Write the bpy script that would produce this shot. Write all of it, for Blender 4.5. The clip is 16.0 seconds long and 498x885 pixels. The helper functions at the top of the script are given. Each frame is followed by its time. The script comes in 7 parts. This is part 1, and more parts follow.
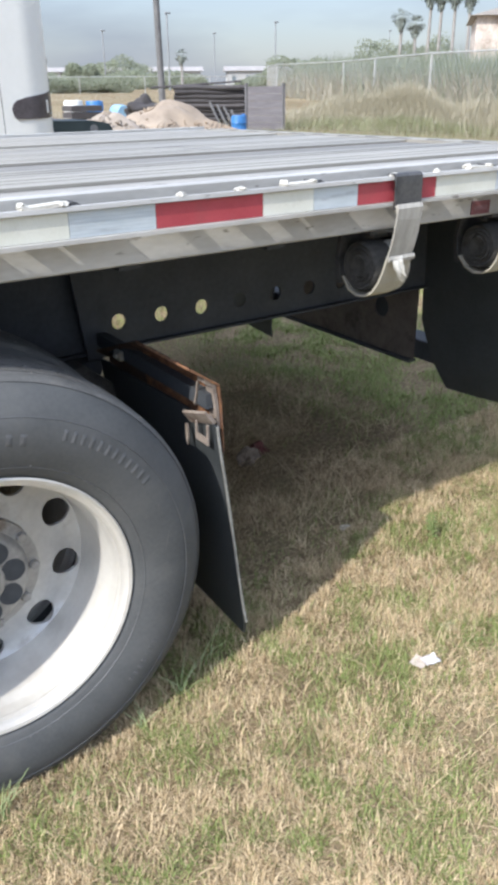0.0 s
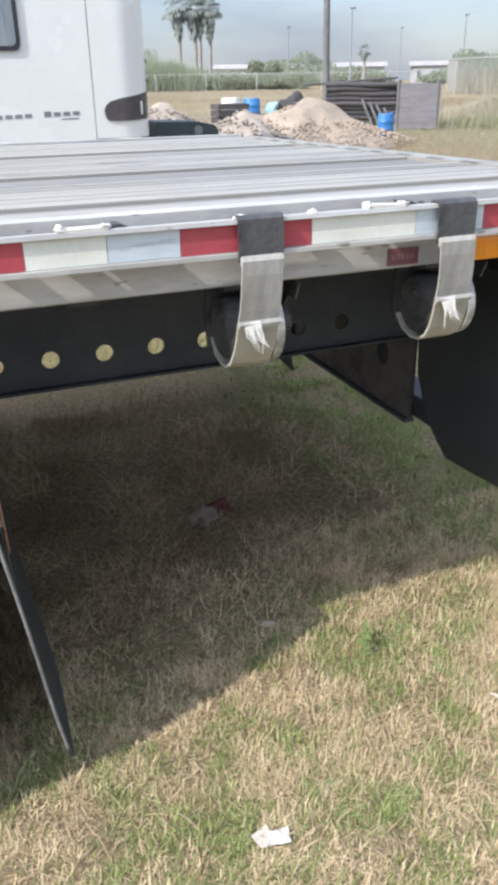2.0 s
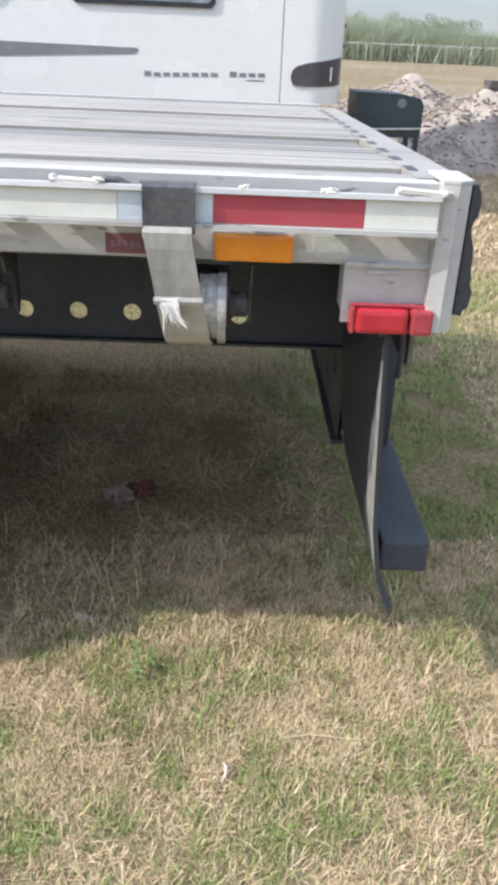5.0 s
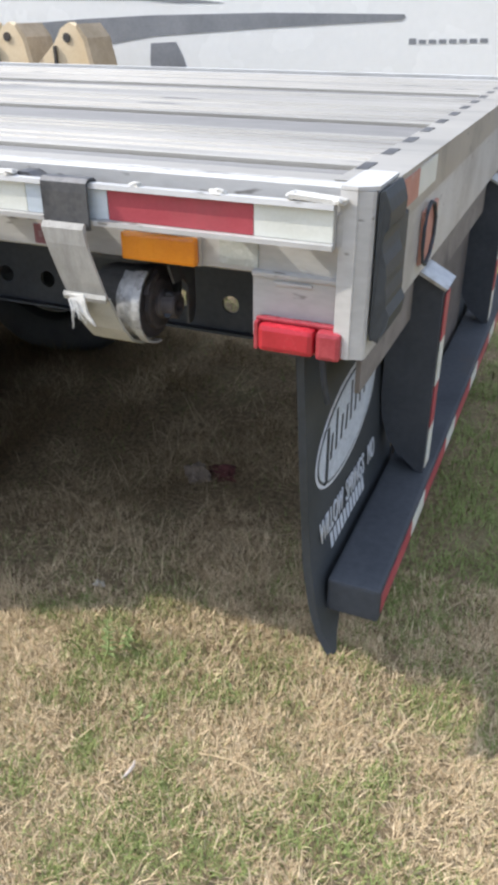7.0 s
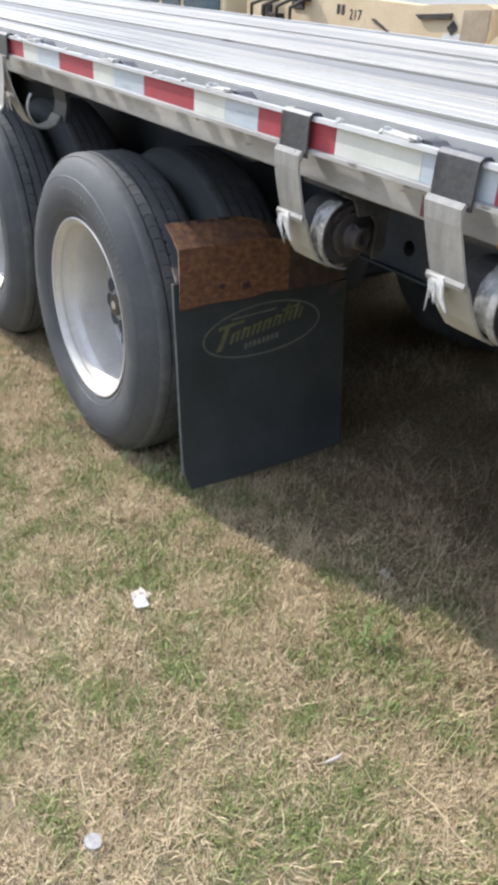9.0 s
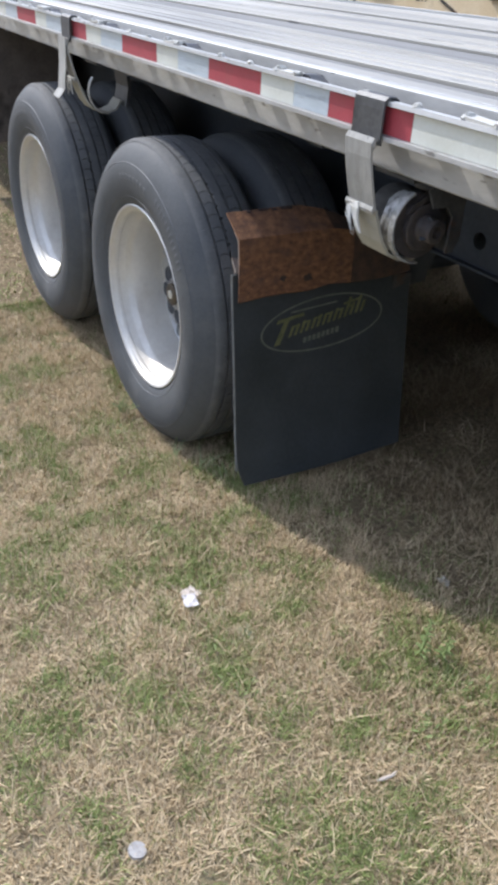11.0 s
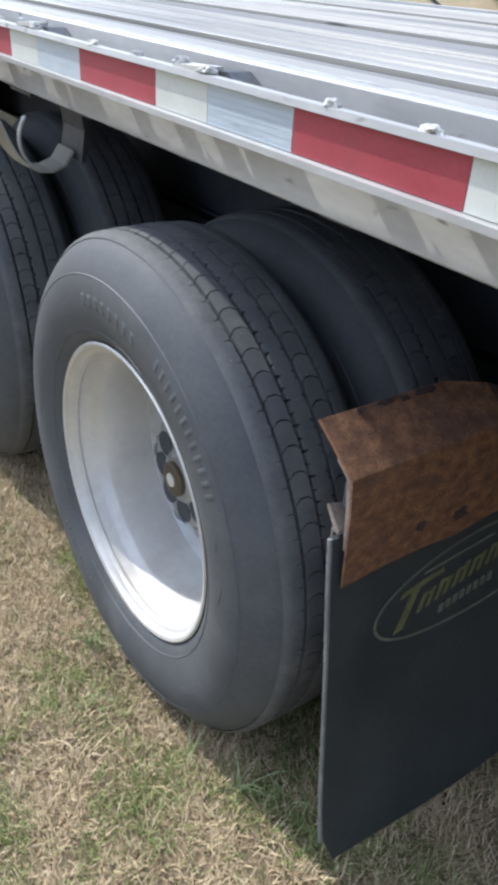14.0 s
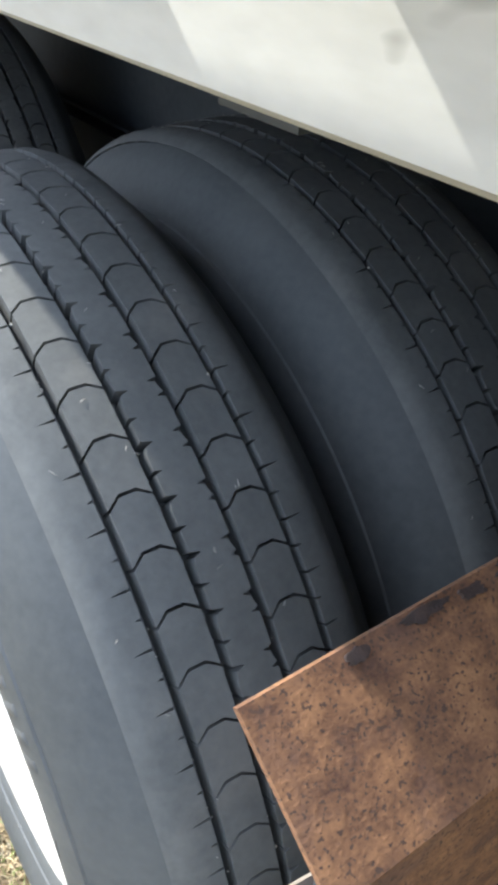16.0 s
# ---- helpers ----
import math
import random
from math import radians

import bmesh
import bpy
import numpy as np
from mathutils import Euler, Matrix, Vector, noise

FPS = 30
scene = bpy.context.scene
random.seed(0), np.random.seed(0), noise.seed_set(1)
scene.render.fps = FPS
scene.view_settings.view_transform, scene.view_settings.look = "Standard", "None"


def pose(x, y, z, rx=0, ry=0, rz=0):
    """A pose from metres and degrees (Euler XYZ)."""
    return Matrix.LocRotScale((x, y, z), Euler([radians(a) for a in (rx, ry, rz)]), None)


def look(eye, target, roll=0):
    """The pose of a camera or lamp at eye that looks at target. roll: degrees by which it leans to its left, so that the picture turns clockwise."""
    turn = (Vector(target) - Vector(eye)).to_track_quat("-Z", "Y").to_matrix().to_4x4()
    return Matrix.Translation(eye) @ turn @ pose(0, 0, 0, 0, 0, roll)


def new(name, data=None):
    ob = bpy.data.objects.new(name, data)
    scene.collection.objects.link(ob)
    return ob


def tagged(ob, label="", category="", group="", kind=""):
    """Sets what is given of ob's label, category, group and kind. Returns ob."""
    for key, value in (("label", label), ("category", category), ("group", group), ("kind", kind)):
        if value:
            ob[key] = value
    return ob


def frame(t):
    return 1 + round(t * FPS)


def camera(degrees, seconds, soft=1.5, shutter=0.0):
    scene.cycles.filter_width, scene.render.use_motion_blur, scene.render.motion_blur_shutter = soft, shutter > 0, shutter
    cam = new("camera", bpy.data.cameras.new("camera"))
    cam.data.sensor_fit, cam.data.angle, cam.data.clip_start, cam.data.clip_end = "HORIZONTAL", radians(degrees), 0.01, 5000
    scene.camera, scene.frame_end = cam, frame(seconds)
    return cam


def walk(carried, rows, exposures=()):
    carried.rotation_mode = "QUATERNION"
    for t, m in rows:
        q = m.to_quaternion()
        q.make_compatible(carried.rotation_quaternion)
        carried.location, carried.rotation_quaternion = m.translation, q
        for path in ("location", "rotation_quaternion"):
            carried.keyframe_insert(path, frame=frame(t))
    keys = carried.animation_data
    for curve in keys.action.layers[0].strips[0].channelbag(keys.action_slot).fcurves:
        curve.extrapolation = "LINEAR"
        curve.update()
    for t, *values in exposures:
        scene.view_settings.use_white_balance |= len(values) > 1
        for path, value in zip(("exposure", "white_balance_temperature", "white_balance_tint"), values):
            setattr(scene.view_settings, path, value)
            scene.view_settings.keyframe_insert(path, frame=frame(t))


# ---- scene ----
cam = camera(35.7, 16.0, soft=4.2)
# seconds, stops, white balance and tint, as the phone's own exposure drifts
EXPOSURES = [(0.0, 0.76, 6450, 11), (3.0, 0.85, 6520, 11), (5.0, 0.83, 6540, 12), (7.5, 0.81, 6600, 12), (9.0, 0.79, 6420, 12), (11.5, 0.52, 6180, 13), (12.5, 0.64, 6130, 12), (13.5, 0.53, 6120, 12), (14.5, 0.85, 6080, 9), (15.4, 1.04, 6120, 7), (16.0, 1.82, 6430, 6)]
SKY_STRENGTH, SUN_STRENGTH, SKY_VEIL, SKY_CLOUD = 0.24, 2.9, (0.72, 0.95), (1.24, 1.43, 1.84, 1)
GRASS = 1.0
PATH = [
    (0, (-1.366, -1.501, 1.582), (-0.34, -0.004, 0.742), -0.5),
    (0.5, (-1.147, -1.447, 1.571), (-0.132, 0.058, 0.732), -0.5),
    (1, (-0.894, -1.369, 1.596), (0.111, 0.142, 0.755), -0.3),
    (1.5, (-0.661, -1.368, 1.586), (0.199, 0.232, 0.749), -1.7),
    (2, (-0.438, -1.435, 1.606), (0.233, 0.249, 0.762), -0.9),
    (2.5, (-0.264, -1.479, 1.597), (0.338, 0.227, 0.746), -0.9),
    (3, (-0.054, -1.476, 1.594), (0.454, 0.255, 0.732), 1.7),
    (3.5, (0.136, -1.498, 1.608), (0.477, 0.268, 0.732), 0.8),
    (4, (0.376, -1.524, 1.619), (0.598, 0.256, 0.736), 1.5),
    (4.5, (0.575, -1.543, 1.626), (0.727, 0.239, 0.73), 1.4),
    (5, (0.746, -1.454, 1.595), (0.793, 0.326, 0.686), 2.5),
    (5.2, (0.821, -1.389, 1.593), (0.819, 0.387, 0.675), 4.0),
    (7.3, (1.497, -1.147, 1.645), (0.683, 0.383, 0.647), -0.2),
    (7.5, (1.492, -1.109, 1.646), (0.588, 0.367, 0.644), 0.5),
    (8, (1.493, -1.038, 1.648), (0.371, 0.273, 0.637), 1.8),
    (8.5, (1.51, -1.041, 1.641), (0.202, 0.067, 0.611), 2.2),
    (9, (1.549, -1.06, 1.603), (0.149, -0.071, 0.574), 3.7),
    (9.2, (1.562, -1.071, 1.589), (0.146, -0.106, 0.558), 4.4),
    (11.5, (1.376, -1.017, 1.591), (-0.076, -0.149, 0.525), 3.0),
    (12, (1.171, -0.982, 1.592), (-0.264, -0.089, 0.523), 3.2),
    (12.5, (0.959, -0.9, 1.558), (-0.469, 0.002, 0.487), 3.3),
    (13, (0.698, -0.753, 1.541), (-0.73, 0.154, 0.476), 3.4),
    (13.5, (0.445, -0.679, 1.516), (-0.964, 0.264, 0.456), 4.1),
    (14, (0.212, -0.601, 1.5), (-1.163, 0.396, 0.443), 3.6),
    (14.5, (0.052, -0.459, 1.458), (-1.312, 0.563, 0.411), 3.0),
    (15, (-0.097, -0.283, 1.432), (-1.475, 0.697, 0.364), 2.2),
    (15.5, (-0.219, -0.187, 1.37), (-1.565, 0.77, 0.242), 2.1),
    (16, (-0.304, -0.102, 1.287), (-1.621, 0.83, 0.105), 1.7),
]
walk(cam, [(t, look(eye, target, roll)) for t, eye, target, roll in PATH], EXPOSURES)

# ---- light ----
SUN_FROM = Vector((-1.127, -0.303, 1.0)).normalized()
world = bpy.data.worlds.new("sky")
scene.world = world
world.use_nodes = True
wn, wl = world.node_tree.nodes, world.node_tree.links
sky = wn.new("ShaderNodeTexSky")
sky.sky_type = "NISHITA"
sky.sun_disc = False
sky.sun_elevation = math.asin(SUN_FROM.z)
sky.sun_rotation = math.atan2(SUN_FROM.x, SUN_FROM.y)
sky.altitude, sky.air_density, sky.dust_density, sky.ozone_density = 10, 1.0, 1.2, 1.5
# thin cloud veil over the blue
wtc = wn.new("ShaderNodeTexCoord")
wmap = wn.new("ShaderNodeMapping")
wmap.inputs["Scale"].default_value = (1.2, 1.2, 5.0)
wnoise = wn.new("ShaderNodeTexNoise")
wnoise.inputs["Scale"].default_value, wnoise.inputs["Detail"].default_value = 2.2, 5
wramp = wn.new("ShaderNodeMapRange")
wramp.inputs["From Min"].default_value, wramp.inputs["From Max"].default_value = 0.42, 0.75
wramp.inputs["To Min"].default_value, wramp.inputs["To Max"].default_value = SKY_VEIL[0], SKY_VEIL[1]
wmix = wn.new("ShaderNodeMix")
wmix.data_type = "RGBA"
wl.new(wtc.outputs["Generated"], wmap.inputs["Vector"])
wl.new(wmap.outputs["Vector"], wnoise.inputs["Vector"])
wl.new(wnoise.outputs["Fac"], wramp.inputs["Value"])
wl.new(wramp.outputs["Result"], wmix.inputs["Factor"])
# the veil grows brighter towards the zenith
wsep = wn.new("ShaderNodeSeparateXYZ")
wup = wn.new("ShaderNodeMapRange")
wup.inputs["From Min"].default_value, wup.inputs["From Max"].default_value = 0.05, 0.9
wup.inputs["To Min"].default_value, wup.inputs["To Max"].default_value = 0.66, 2.4
wcloud = wn.new("ShaderNodeVectorMath")
wcloud.operation = "SCALE"
wcloud.inputs[0].default_value = SKY_CLOUD[:3]
wblue = wn.new("ShaderNodeVectorMath")
wblue.operation = "SCALE"
wblue.inputs["Scale"].default_value = 0.75
wl.new(wtc.outputs["Generated"], wsep.inputs["Vector"])
wl.new(wsep.outputs["Z"], wup.inputs["Value"])
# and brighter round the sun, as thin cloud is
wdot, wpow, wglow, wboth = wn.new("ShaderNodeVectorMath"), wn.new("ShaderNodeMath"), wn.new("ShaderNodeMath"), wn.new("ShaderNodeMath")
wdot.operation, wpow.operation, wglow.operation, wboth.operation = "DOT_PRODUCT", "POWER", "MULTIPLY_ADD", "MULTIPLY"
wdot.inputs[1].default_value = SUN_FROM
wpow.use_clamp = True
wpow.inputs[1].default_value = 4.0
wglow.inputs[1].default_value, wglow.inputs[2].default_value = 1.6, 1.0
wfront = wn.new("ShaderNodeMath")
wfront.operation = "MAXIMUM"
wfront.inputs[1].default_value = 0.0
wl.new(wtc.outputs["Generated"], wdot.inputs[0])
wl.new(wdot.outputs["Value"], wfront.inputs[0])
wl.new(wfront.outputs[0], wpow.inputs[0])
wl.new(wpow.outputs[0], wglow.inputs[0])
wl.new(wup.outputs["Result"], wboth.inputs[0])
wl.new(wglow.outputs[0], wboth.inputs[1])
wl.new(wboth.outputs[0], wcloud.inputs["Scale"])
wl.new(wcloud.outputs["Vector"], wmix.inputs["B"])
wl.new(sky.outputs["Color"], wblue.inputs[0])
wl.new(wblue.outputs["Vector"], wmix.inputs["A"])
wl.new(wmix.outputs["Result"], wn["Background"].inputs["Color"])
wn["Background"].inputs["Strength"].default_value = SKY_STRENGTH
sun = new("sun", bpy.data.lights.new("sun", "SUN"))
sun.data.energy, sun.data.angle, sun.data.color = SUN_STRENGTH, radians(1.0), (1.0, 0.96, 0.89)
sun.matrix_world = look(SUN_FROM * 60, (0, 0, 0))


# ---- materials ----
def material(name, dark, light, rough=0.6, metal=0.0, scale=8.0, fine=60.0, stain=None, stain_at=(0.55, 0.7), bump=0.15,
             bump_dist=0.004, stretch=(1, 1, 1), speck=None, island=0.0, per_object=0.0, spec=0.5, leaf=0.0):
    """Two scales of colour change, an optional stain colour, and fine relief."""
    m = bpy.data.materials.new(name)
    m.use_nodes = True
    n, l = m.node_tree.nodes, m.node_tree.links
    b = n["Principled BSDF"]
    tc = n.new("ShaderNodeTexCoord")
    mp = n.new("ShaderNodeMapping")
    mp.inputs["Scale"].default_value = stretch
    l.new(tc.outputs["Object"], mp.inputs["Vector"])

    def nz(s, detail=4, r=0.55):
        t = n.new("ShaderNodeTexNoise")
        t.inputs["Scale"].default_value, t.inputs["Detail"].default_value, t.inputs["Roughness"].default_value = s, detail, r
        l.new(mp.outputs["Vector"], t.inputs["Vector"])
        return t
    big, small = nz(scale), nz(fine, 3)
    add = n.new("ShaderNodeMath")
    add.operation = "MULTIPLY_ADD"
    l.new(small.outputs["Fac"], add.inputs[0])
    add.inputs[1].default_value = 0.5
    l.new(big.outputs["Fac"], add.inputs[2])
    rng = n.new("ShaderNodeMapRange")
    rng.inputs["From Min"].default_value, rng.inputs["From Max"].default_value = 0.5, 1.0
    l.new(add.outputs[0], rng.inputs["Value"])
    fac = rng.outputs["Result"]
    if island or per_object:
        src = n.new("ShaderNodeNewGeometry").outputs["Random Per Island"] if island else n.new("ShaderNodeObjectInfo").outputs["Random"]
        mm = n.new("ShaderNodeMix")
        mm.inputs["Factor"].default_value = island or per_object
        l.new(fac, mm.inputs["A"])
        l.new(src, mm.inputs["B"])
        fac = mm.outputs["Result"]
    mix = n.new("ShaderNodeMix")
    mix.data_type = "RGBA"
    mix.inputs["A"].default_value, mix.inputs["B"].default_value = (*dark, 1), (*light, 1)
    l.new(fac, mix.inputs["Factor"])
    col = mix.outputs["Result"]
    if stain:
        sn = nz(scale * 0.45, 6, 0.65)
        sr = n.new("ShaderNodeMapRange")
        sr.inputs["From Min"].default_value, sr.inputs["From Max"].default_value = stain_at
        l.new(sn.outputs["Fac"], sr.inputs["Value"])
        sm = n.new("ShaderNodeMix")
        sm.data_type = "RGBA"
        sm.inputs["B"].default_value = (*stain, 1)
        l.new(sr.outputs["Result"], sm.inputs["Factor"])
        l.new(col, sm.inputs["A"])
        col = sm.outputs["Result"]
    if speck:
        vor = nz(speck[0], 2, 0.5)
        vr = n.new("ShaderNodeMapRange")
        vr.inputs["From Min"].default_value, vr.inputs["From Max"].default_value = speck[1], speck[1] + 0.06
        l.new(vor.outputs["Fac"], vr.inputs["Value"])
        vm = n.new("ShaderNodeMix")
        vm.data_type = "RGBA"
        vm.inputs["B"].default_value = (*speck[2], 1)
        l.new(vr.outputs["Result"], vm.inputs["Factor"])
        l.new(col, vm.inputs["A"])
        col = vm.outputs["Result"]
    l.new(col, b.inputs["Base Color"])
    rr = n.new("ShaderNodeMapRange")
    rr.inputs["To Min"].default_value, rr.inputs["To Max"].default_value = max(rough - 0.1, 0.02), min(rough + 0.12, 1)
    l.new(big.outputs["Fac"], rr.inputs["Value"])
    l.new(rr.outputs["Result"], b.inputs["Roughness"])
    b.inputs["Metallic"].default_value = metal
    b.inputs["Specular IOR Level"].default_value = spec
    if bump:
        bp = n.new("ShaderNodeBump")
        bp.inputs["Strength"].default_value, bp.inputs["Distance"].default_value = bump, bump_dist
        l.new(add.outputs[0], bp.inputs["Height"])
        l.new(bp.outputs["Normal"], b.inputs["Normal"])
    if leaf:
        thin, both = n.new("ShaderNodeBsdfTranslucent"), n.new("ShaderNodeMixShader")
        l.new(col, thin.inputs["Color"])
        both.inputs["Fac"].default_value = leaf
        l.new(b.outputs["BSDF"], both.inputs[1])
        l.new(thin.outputs["BSDF"], both.inputs[2])
        l.new(both.outputs["Shader"], n["Material Output"].inputs["Surface"])
    return m


ALU = material("weathered_aluminium", (0.42, 0.415, 0.392), (0.58, 0.575, 0.55), 0.5, 0.2, 6, 90, (0.30, 0.285, 0.26), (0.50, 0.74), 0.16, 0.002, (0.3, 1, 1), speck=(48, 0.68, (0.22, 0.21, 0.19)))
ALU_DECK = material("deck_aluminium", (0.345, 0.326, 0.285), (0.475, 0.450, 0.396), 0.48, 0.44, 7, 60, (0.23, 0.222, 0.205), (0.53, 0.72), 0.12, 0.002, (0.10, 1, 1), speck=(26, 0.68, (0.16, 0.155, 0.15)), per_object=0.4, spec=0.5)
WOOD_DECK = material("grey_deck_wood", (0.15, 0.146, 0.138), (0.29, 0.283, 0.265), 0.85, 0, 6, 120, (0.38, 0.37, 0.35), (0.58, 0.78), 0.4, 0.004, (0.08, 1, 1))
LIP = material("dirty_sealant_lip", (0.36, 0.35, 0.325), (0.50, 0.485, 0.455), 0.8, 0, 20, 120, (0.20, 0.19, 0.175), (0.52, 0.70), 0.5)
CAULK = material("white_sealant", (0.48, 0.465, 0.415), (0.62, 0.60, 0.54), 0.7, 0, 30, 120, bump=0.3)
BLACK_STEEL = material("black_painted_steel", (0.040, 0.046, 0.054), (0.074, 0.081, 0.089), 0.65, 0, 6, 60, (0.07, 0.06, 0.05), (0.62, 0.8), 0.2, 0.003, spec=0.3)
DARK_STEEL = material("dark_worn_steel", (0.05, 0.052, 0.055), (0.13, 0.13, 0.13), 0.5, 0.4, 25, 90, (0.10, 0.06, 0.045), (0.58, 0.72), 0.2, 0.002)
WEB_COIL = material("grimy_webbing_coil", (0.030, 0.030, 0.029), (0.085, 0.082, 0.075), 0.9, 0, 18, 200, (0.14, 0.135, 0.12), (0.62, 0.75), 0.6, 0.003, (1, 4, 4))
BROWN_STEEL = material("brown_grimy_steel", (0.085, 0.074, 0.066), (0.165, 0.142, 0.126), 0.75, 0, 9, 60, (0.03, 0.025, 0.022), (0.55, 0.7), 0.3)
RUST = material("rusted_steel", (0.095, 0.042, 0.024), (0.338, 0.163, 0.075), 0.9, 0, 42, 300, (0.13, 0.070, 0.050), (0.50, 0.72), 0.5, 0.0018, (1, 1, 1.6), speck=(330, 0.585, (0.085, 0.047, 0.031)))
PANEL_DUST = material("dusty_brown_panel", (0.17, 0.15, 0.13), (0.27, 0.24, 0.21), 0.85, 0, 9, 60, (0.10, 0.085, 0.075), (0.55, 0.7), 0.2)
RUST_SHADE = material("shade_darkened_rust", (0.045, 0.032, 0.026), (0.125, 0.072, 0.046), 0.9, 0, 22, 200, (0.17, 0.09, 0.05), (0.56, 0.70), 0.7, 0.003)
RUST_PALE = material("pale_corroded_steel", (0.17, 0.135, 0.11), (0.34, 0.29, 0.25), 0.8, 0.1, 25, 120, (0.16, 0.09, 0.06), (0.55, 0.68), 0.4, 0.003)
SCAB = material("black_rust_scab", (0.030, 0.022, 0.020), (0.085, 0.05, 0.038), 0.8, 0, 40, 200, bump=0.8, bump_dist=0.004)
REFLECTOR = material("clear_reflector", (0.40, 0.42, 0.38), (0.52, 0.54, 0.50), 0.25, 0, 40, 200)
TAPE_RED = material("red_reflective_tape", (0.35, 0.047, 0.061), (0.44, 0.072, 0.087), 0.5, 0, 14, 200, (0.33, 0.075, 0.08), (0.55, 0.78), 0.05, 0.001)
TAPE_IVORY = material("ivory_reflective_tape", (0.62, 0.63, 0.55), (0.72, 0.73, 0.66), 0.4, 0, 12, 180, (0.52, 0.52, 0.46), (0.6, 0.8), 0.05, 0.001)
TAPE_SILVER = material("silver_reflective_tape", (0.47, 0.54, 0.58), (0.60, 0.66, 0.70), 0.35, 0.1, 14, 160, (0.36, 0.40, 0.43), (0.6, 0.75), 0.1, 0.001, (1, 1, 6))
TAPE_PRINT = material("faint_tape_print", (0.40, 0.465, 0.505), (0.51, 0.57, 0.61), 0.4, 0.1, 60, 200)
AMBER = material("amber_lens", (0.72, 0.22, 0.01), (0.85, 0.30, 0.015), 0.2, 0, 20, 200, bump=0.05, spec=0.6)
RED_LENS = material("red_lens", (0.40, 0.016, 0.026), (0.54, 0.026, 0.042), 0.25, 0, 20, 150, bump=0.05, spec=0.7)
RED_LENS_PALE = material("pale_red_lens_window", (0.32, 0.028, 0.040), (0.44, 0.065, 0.078), 0.2, 0, 60, 300, bump=0.2, spec=0.7)
TAPE_FADED = material("sun_bleached_red_tape", (0.40, 0.17, 0.12), (0.52, 0.27, 0.20), 0.6, 0, 20, 120, (0.45, 0.40, 0.35), (0.55, 0.75))
PLACARD = material("maroon_sticker", (0.15, 0.05, 0.058), (0.22, 0.085, 0.09), 0.5, 0, 20, 150)
PALE_BAR = material("pale_print", (0.19, 0.10, 0.11), (0.27, 0.16, 0.16), 0.6)
WEB = material("grey_webbing", (0.29, 0.28, 0.25), (0.50, 0.485, 0.44), 0.9, 0, 12, 260, (0.22, 0.21, 0.185), (0.55, 0.75), 0.5, 0.002, (3, 1, 0.5))
WEB_PALE = material("pale_webbing_coil", (0.33, 0.315, 0.26), (0.46, 0.44, 0.37), 0.9, 0, 12, 260, (0.30, 0.28, 0.22), (0.55, 0.75), 0.4, 0.002)
FRAY = material("frayed_white_label", (0.66, 0.64, 0.58), (0.80, 0.79, 0.74), 0.8, 0, 40, 200, bump=0.3)
FILM = material("crumpled_grey_film", (0.30, 0.30, 0.285), (0.50, 0.50, 0.48), 0.28, 0.15, 30, 120, (0.17, 0.16, 0.145), (0.52, 0.66), 0.3, 0.002)
ZINC = material("zinc_plate", (0.42, 0.43, 0.43), (0.62, 0.63, 0.62), 0.35, 0.7, 14, 90, (0.22, 0.18, 0.14), (0.58, 0.75), 0.15, 0.002)
RUBBER = material("tyre_rubber", (0.070, 0.074, 0.076), (0.108, 0.112, 0.113), 0.68, 0, 6, 110, (0.145, 0.143, 0.136), (0.55, 0.80), 0.3, 0.0015, spec=0.4)
TREAD_RUBBER = material("dusty_tread_rubber", (0.092, 0.094, 0.093), (0.146, 0.147, 0.143), 0.75, 0, 14, 130, (0.19, 0.18, 0.165), (0.58, 0.80), 0.4, 0.002, spec=0.35)
RUBBER_SCUFF = material("scuffed_grey_rubber", (0.085, 0.086, 0.085), (0.15, 0.148, 0.143), 0.85, 0, 60, 200)
RUBBER_LINE = material("tyre_mould_line", (0.075, 0.079, 0.082), (0.115, 0.118, 0.120), 0.62, 0, 20, 120)
FLAP = material("black_mud_flap_rubber", (0.030, 0.036, 0.039), (0.055, 0.062, 0.066), 0.55, 0, 6, 80, (0.045, 0.046, 0.044), (0.58, 0.8), 0.15, 0.003)
FLAP_EDGE = material("scuffed_sunlit_flap_edge", (0.16, 0.16, 0.15), (0.28, 0.28, 0.26), 0.8, 0, 20, 150)
EMBLEM_LINE = material("worn_emblem_print", (0.11, 0.125, 0.10), (0.21, 0.22, 0.175), 0.7, 0, 30, 150)
EMBLEM_FILL = material("yellow_green_emblem_print", (0.095, 0.10, 0.045), (0.23, 0.23, 0.105), 0.7, 0, 30, 150)
EMBLEM_WHITE = material("white_flap_print", (0.50, 0.53, 0.55), (0.66, 0.69, 0.71), 0.6, 0, 40, 160, (0.25, 0.27, 0.29), (0.58, 0.72))
RIM = material("polished_aluminium_rim", (0.60, 0.58, 0.535), (0.72, 0.70, 0.65), 0.42, 0.35, 3, 60, (0.47, 0.43, 0.37), (0.55, 0.75), 0.03, 0.002)
RIM_DISC = material("dull_aluminium_disc", (0.46, 0.46, 0.45), (0.62, 0.62, 0.60), 0.45, 0.35, 8, 60, (0.24, 0.20, 0.16), (0.58, 0.72), 0.1, 0.002)
WINCH_RUST = material("dark_rusty_winch", (0.045, 0.04, 0.04), (0.11, 0.095, 0.09), 0.6, 0.3, 25, 90, (0.12, 0.075, 0.06), (0.58, 0.72), 0.25, 0.002)
HUB = material("grimy_hub", (0.25, 0.25, 0.245), (0.42, 0.415, 0.40), 0.55, 0.4, 18, 90, (0.10, 0.06, 0.035), (0.55, 0.7), 0.2)
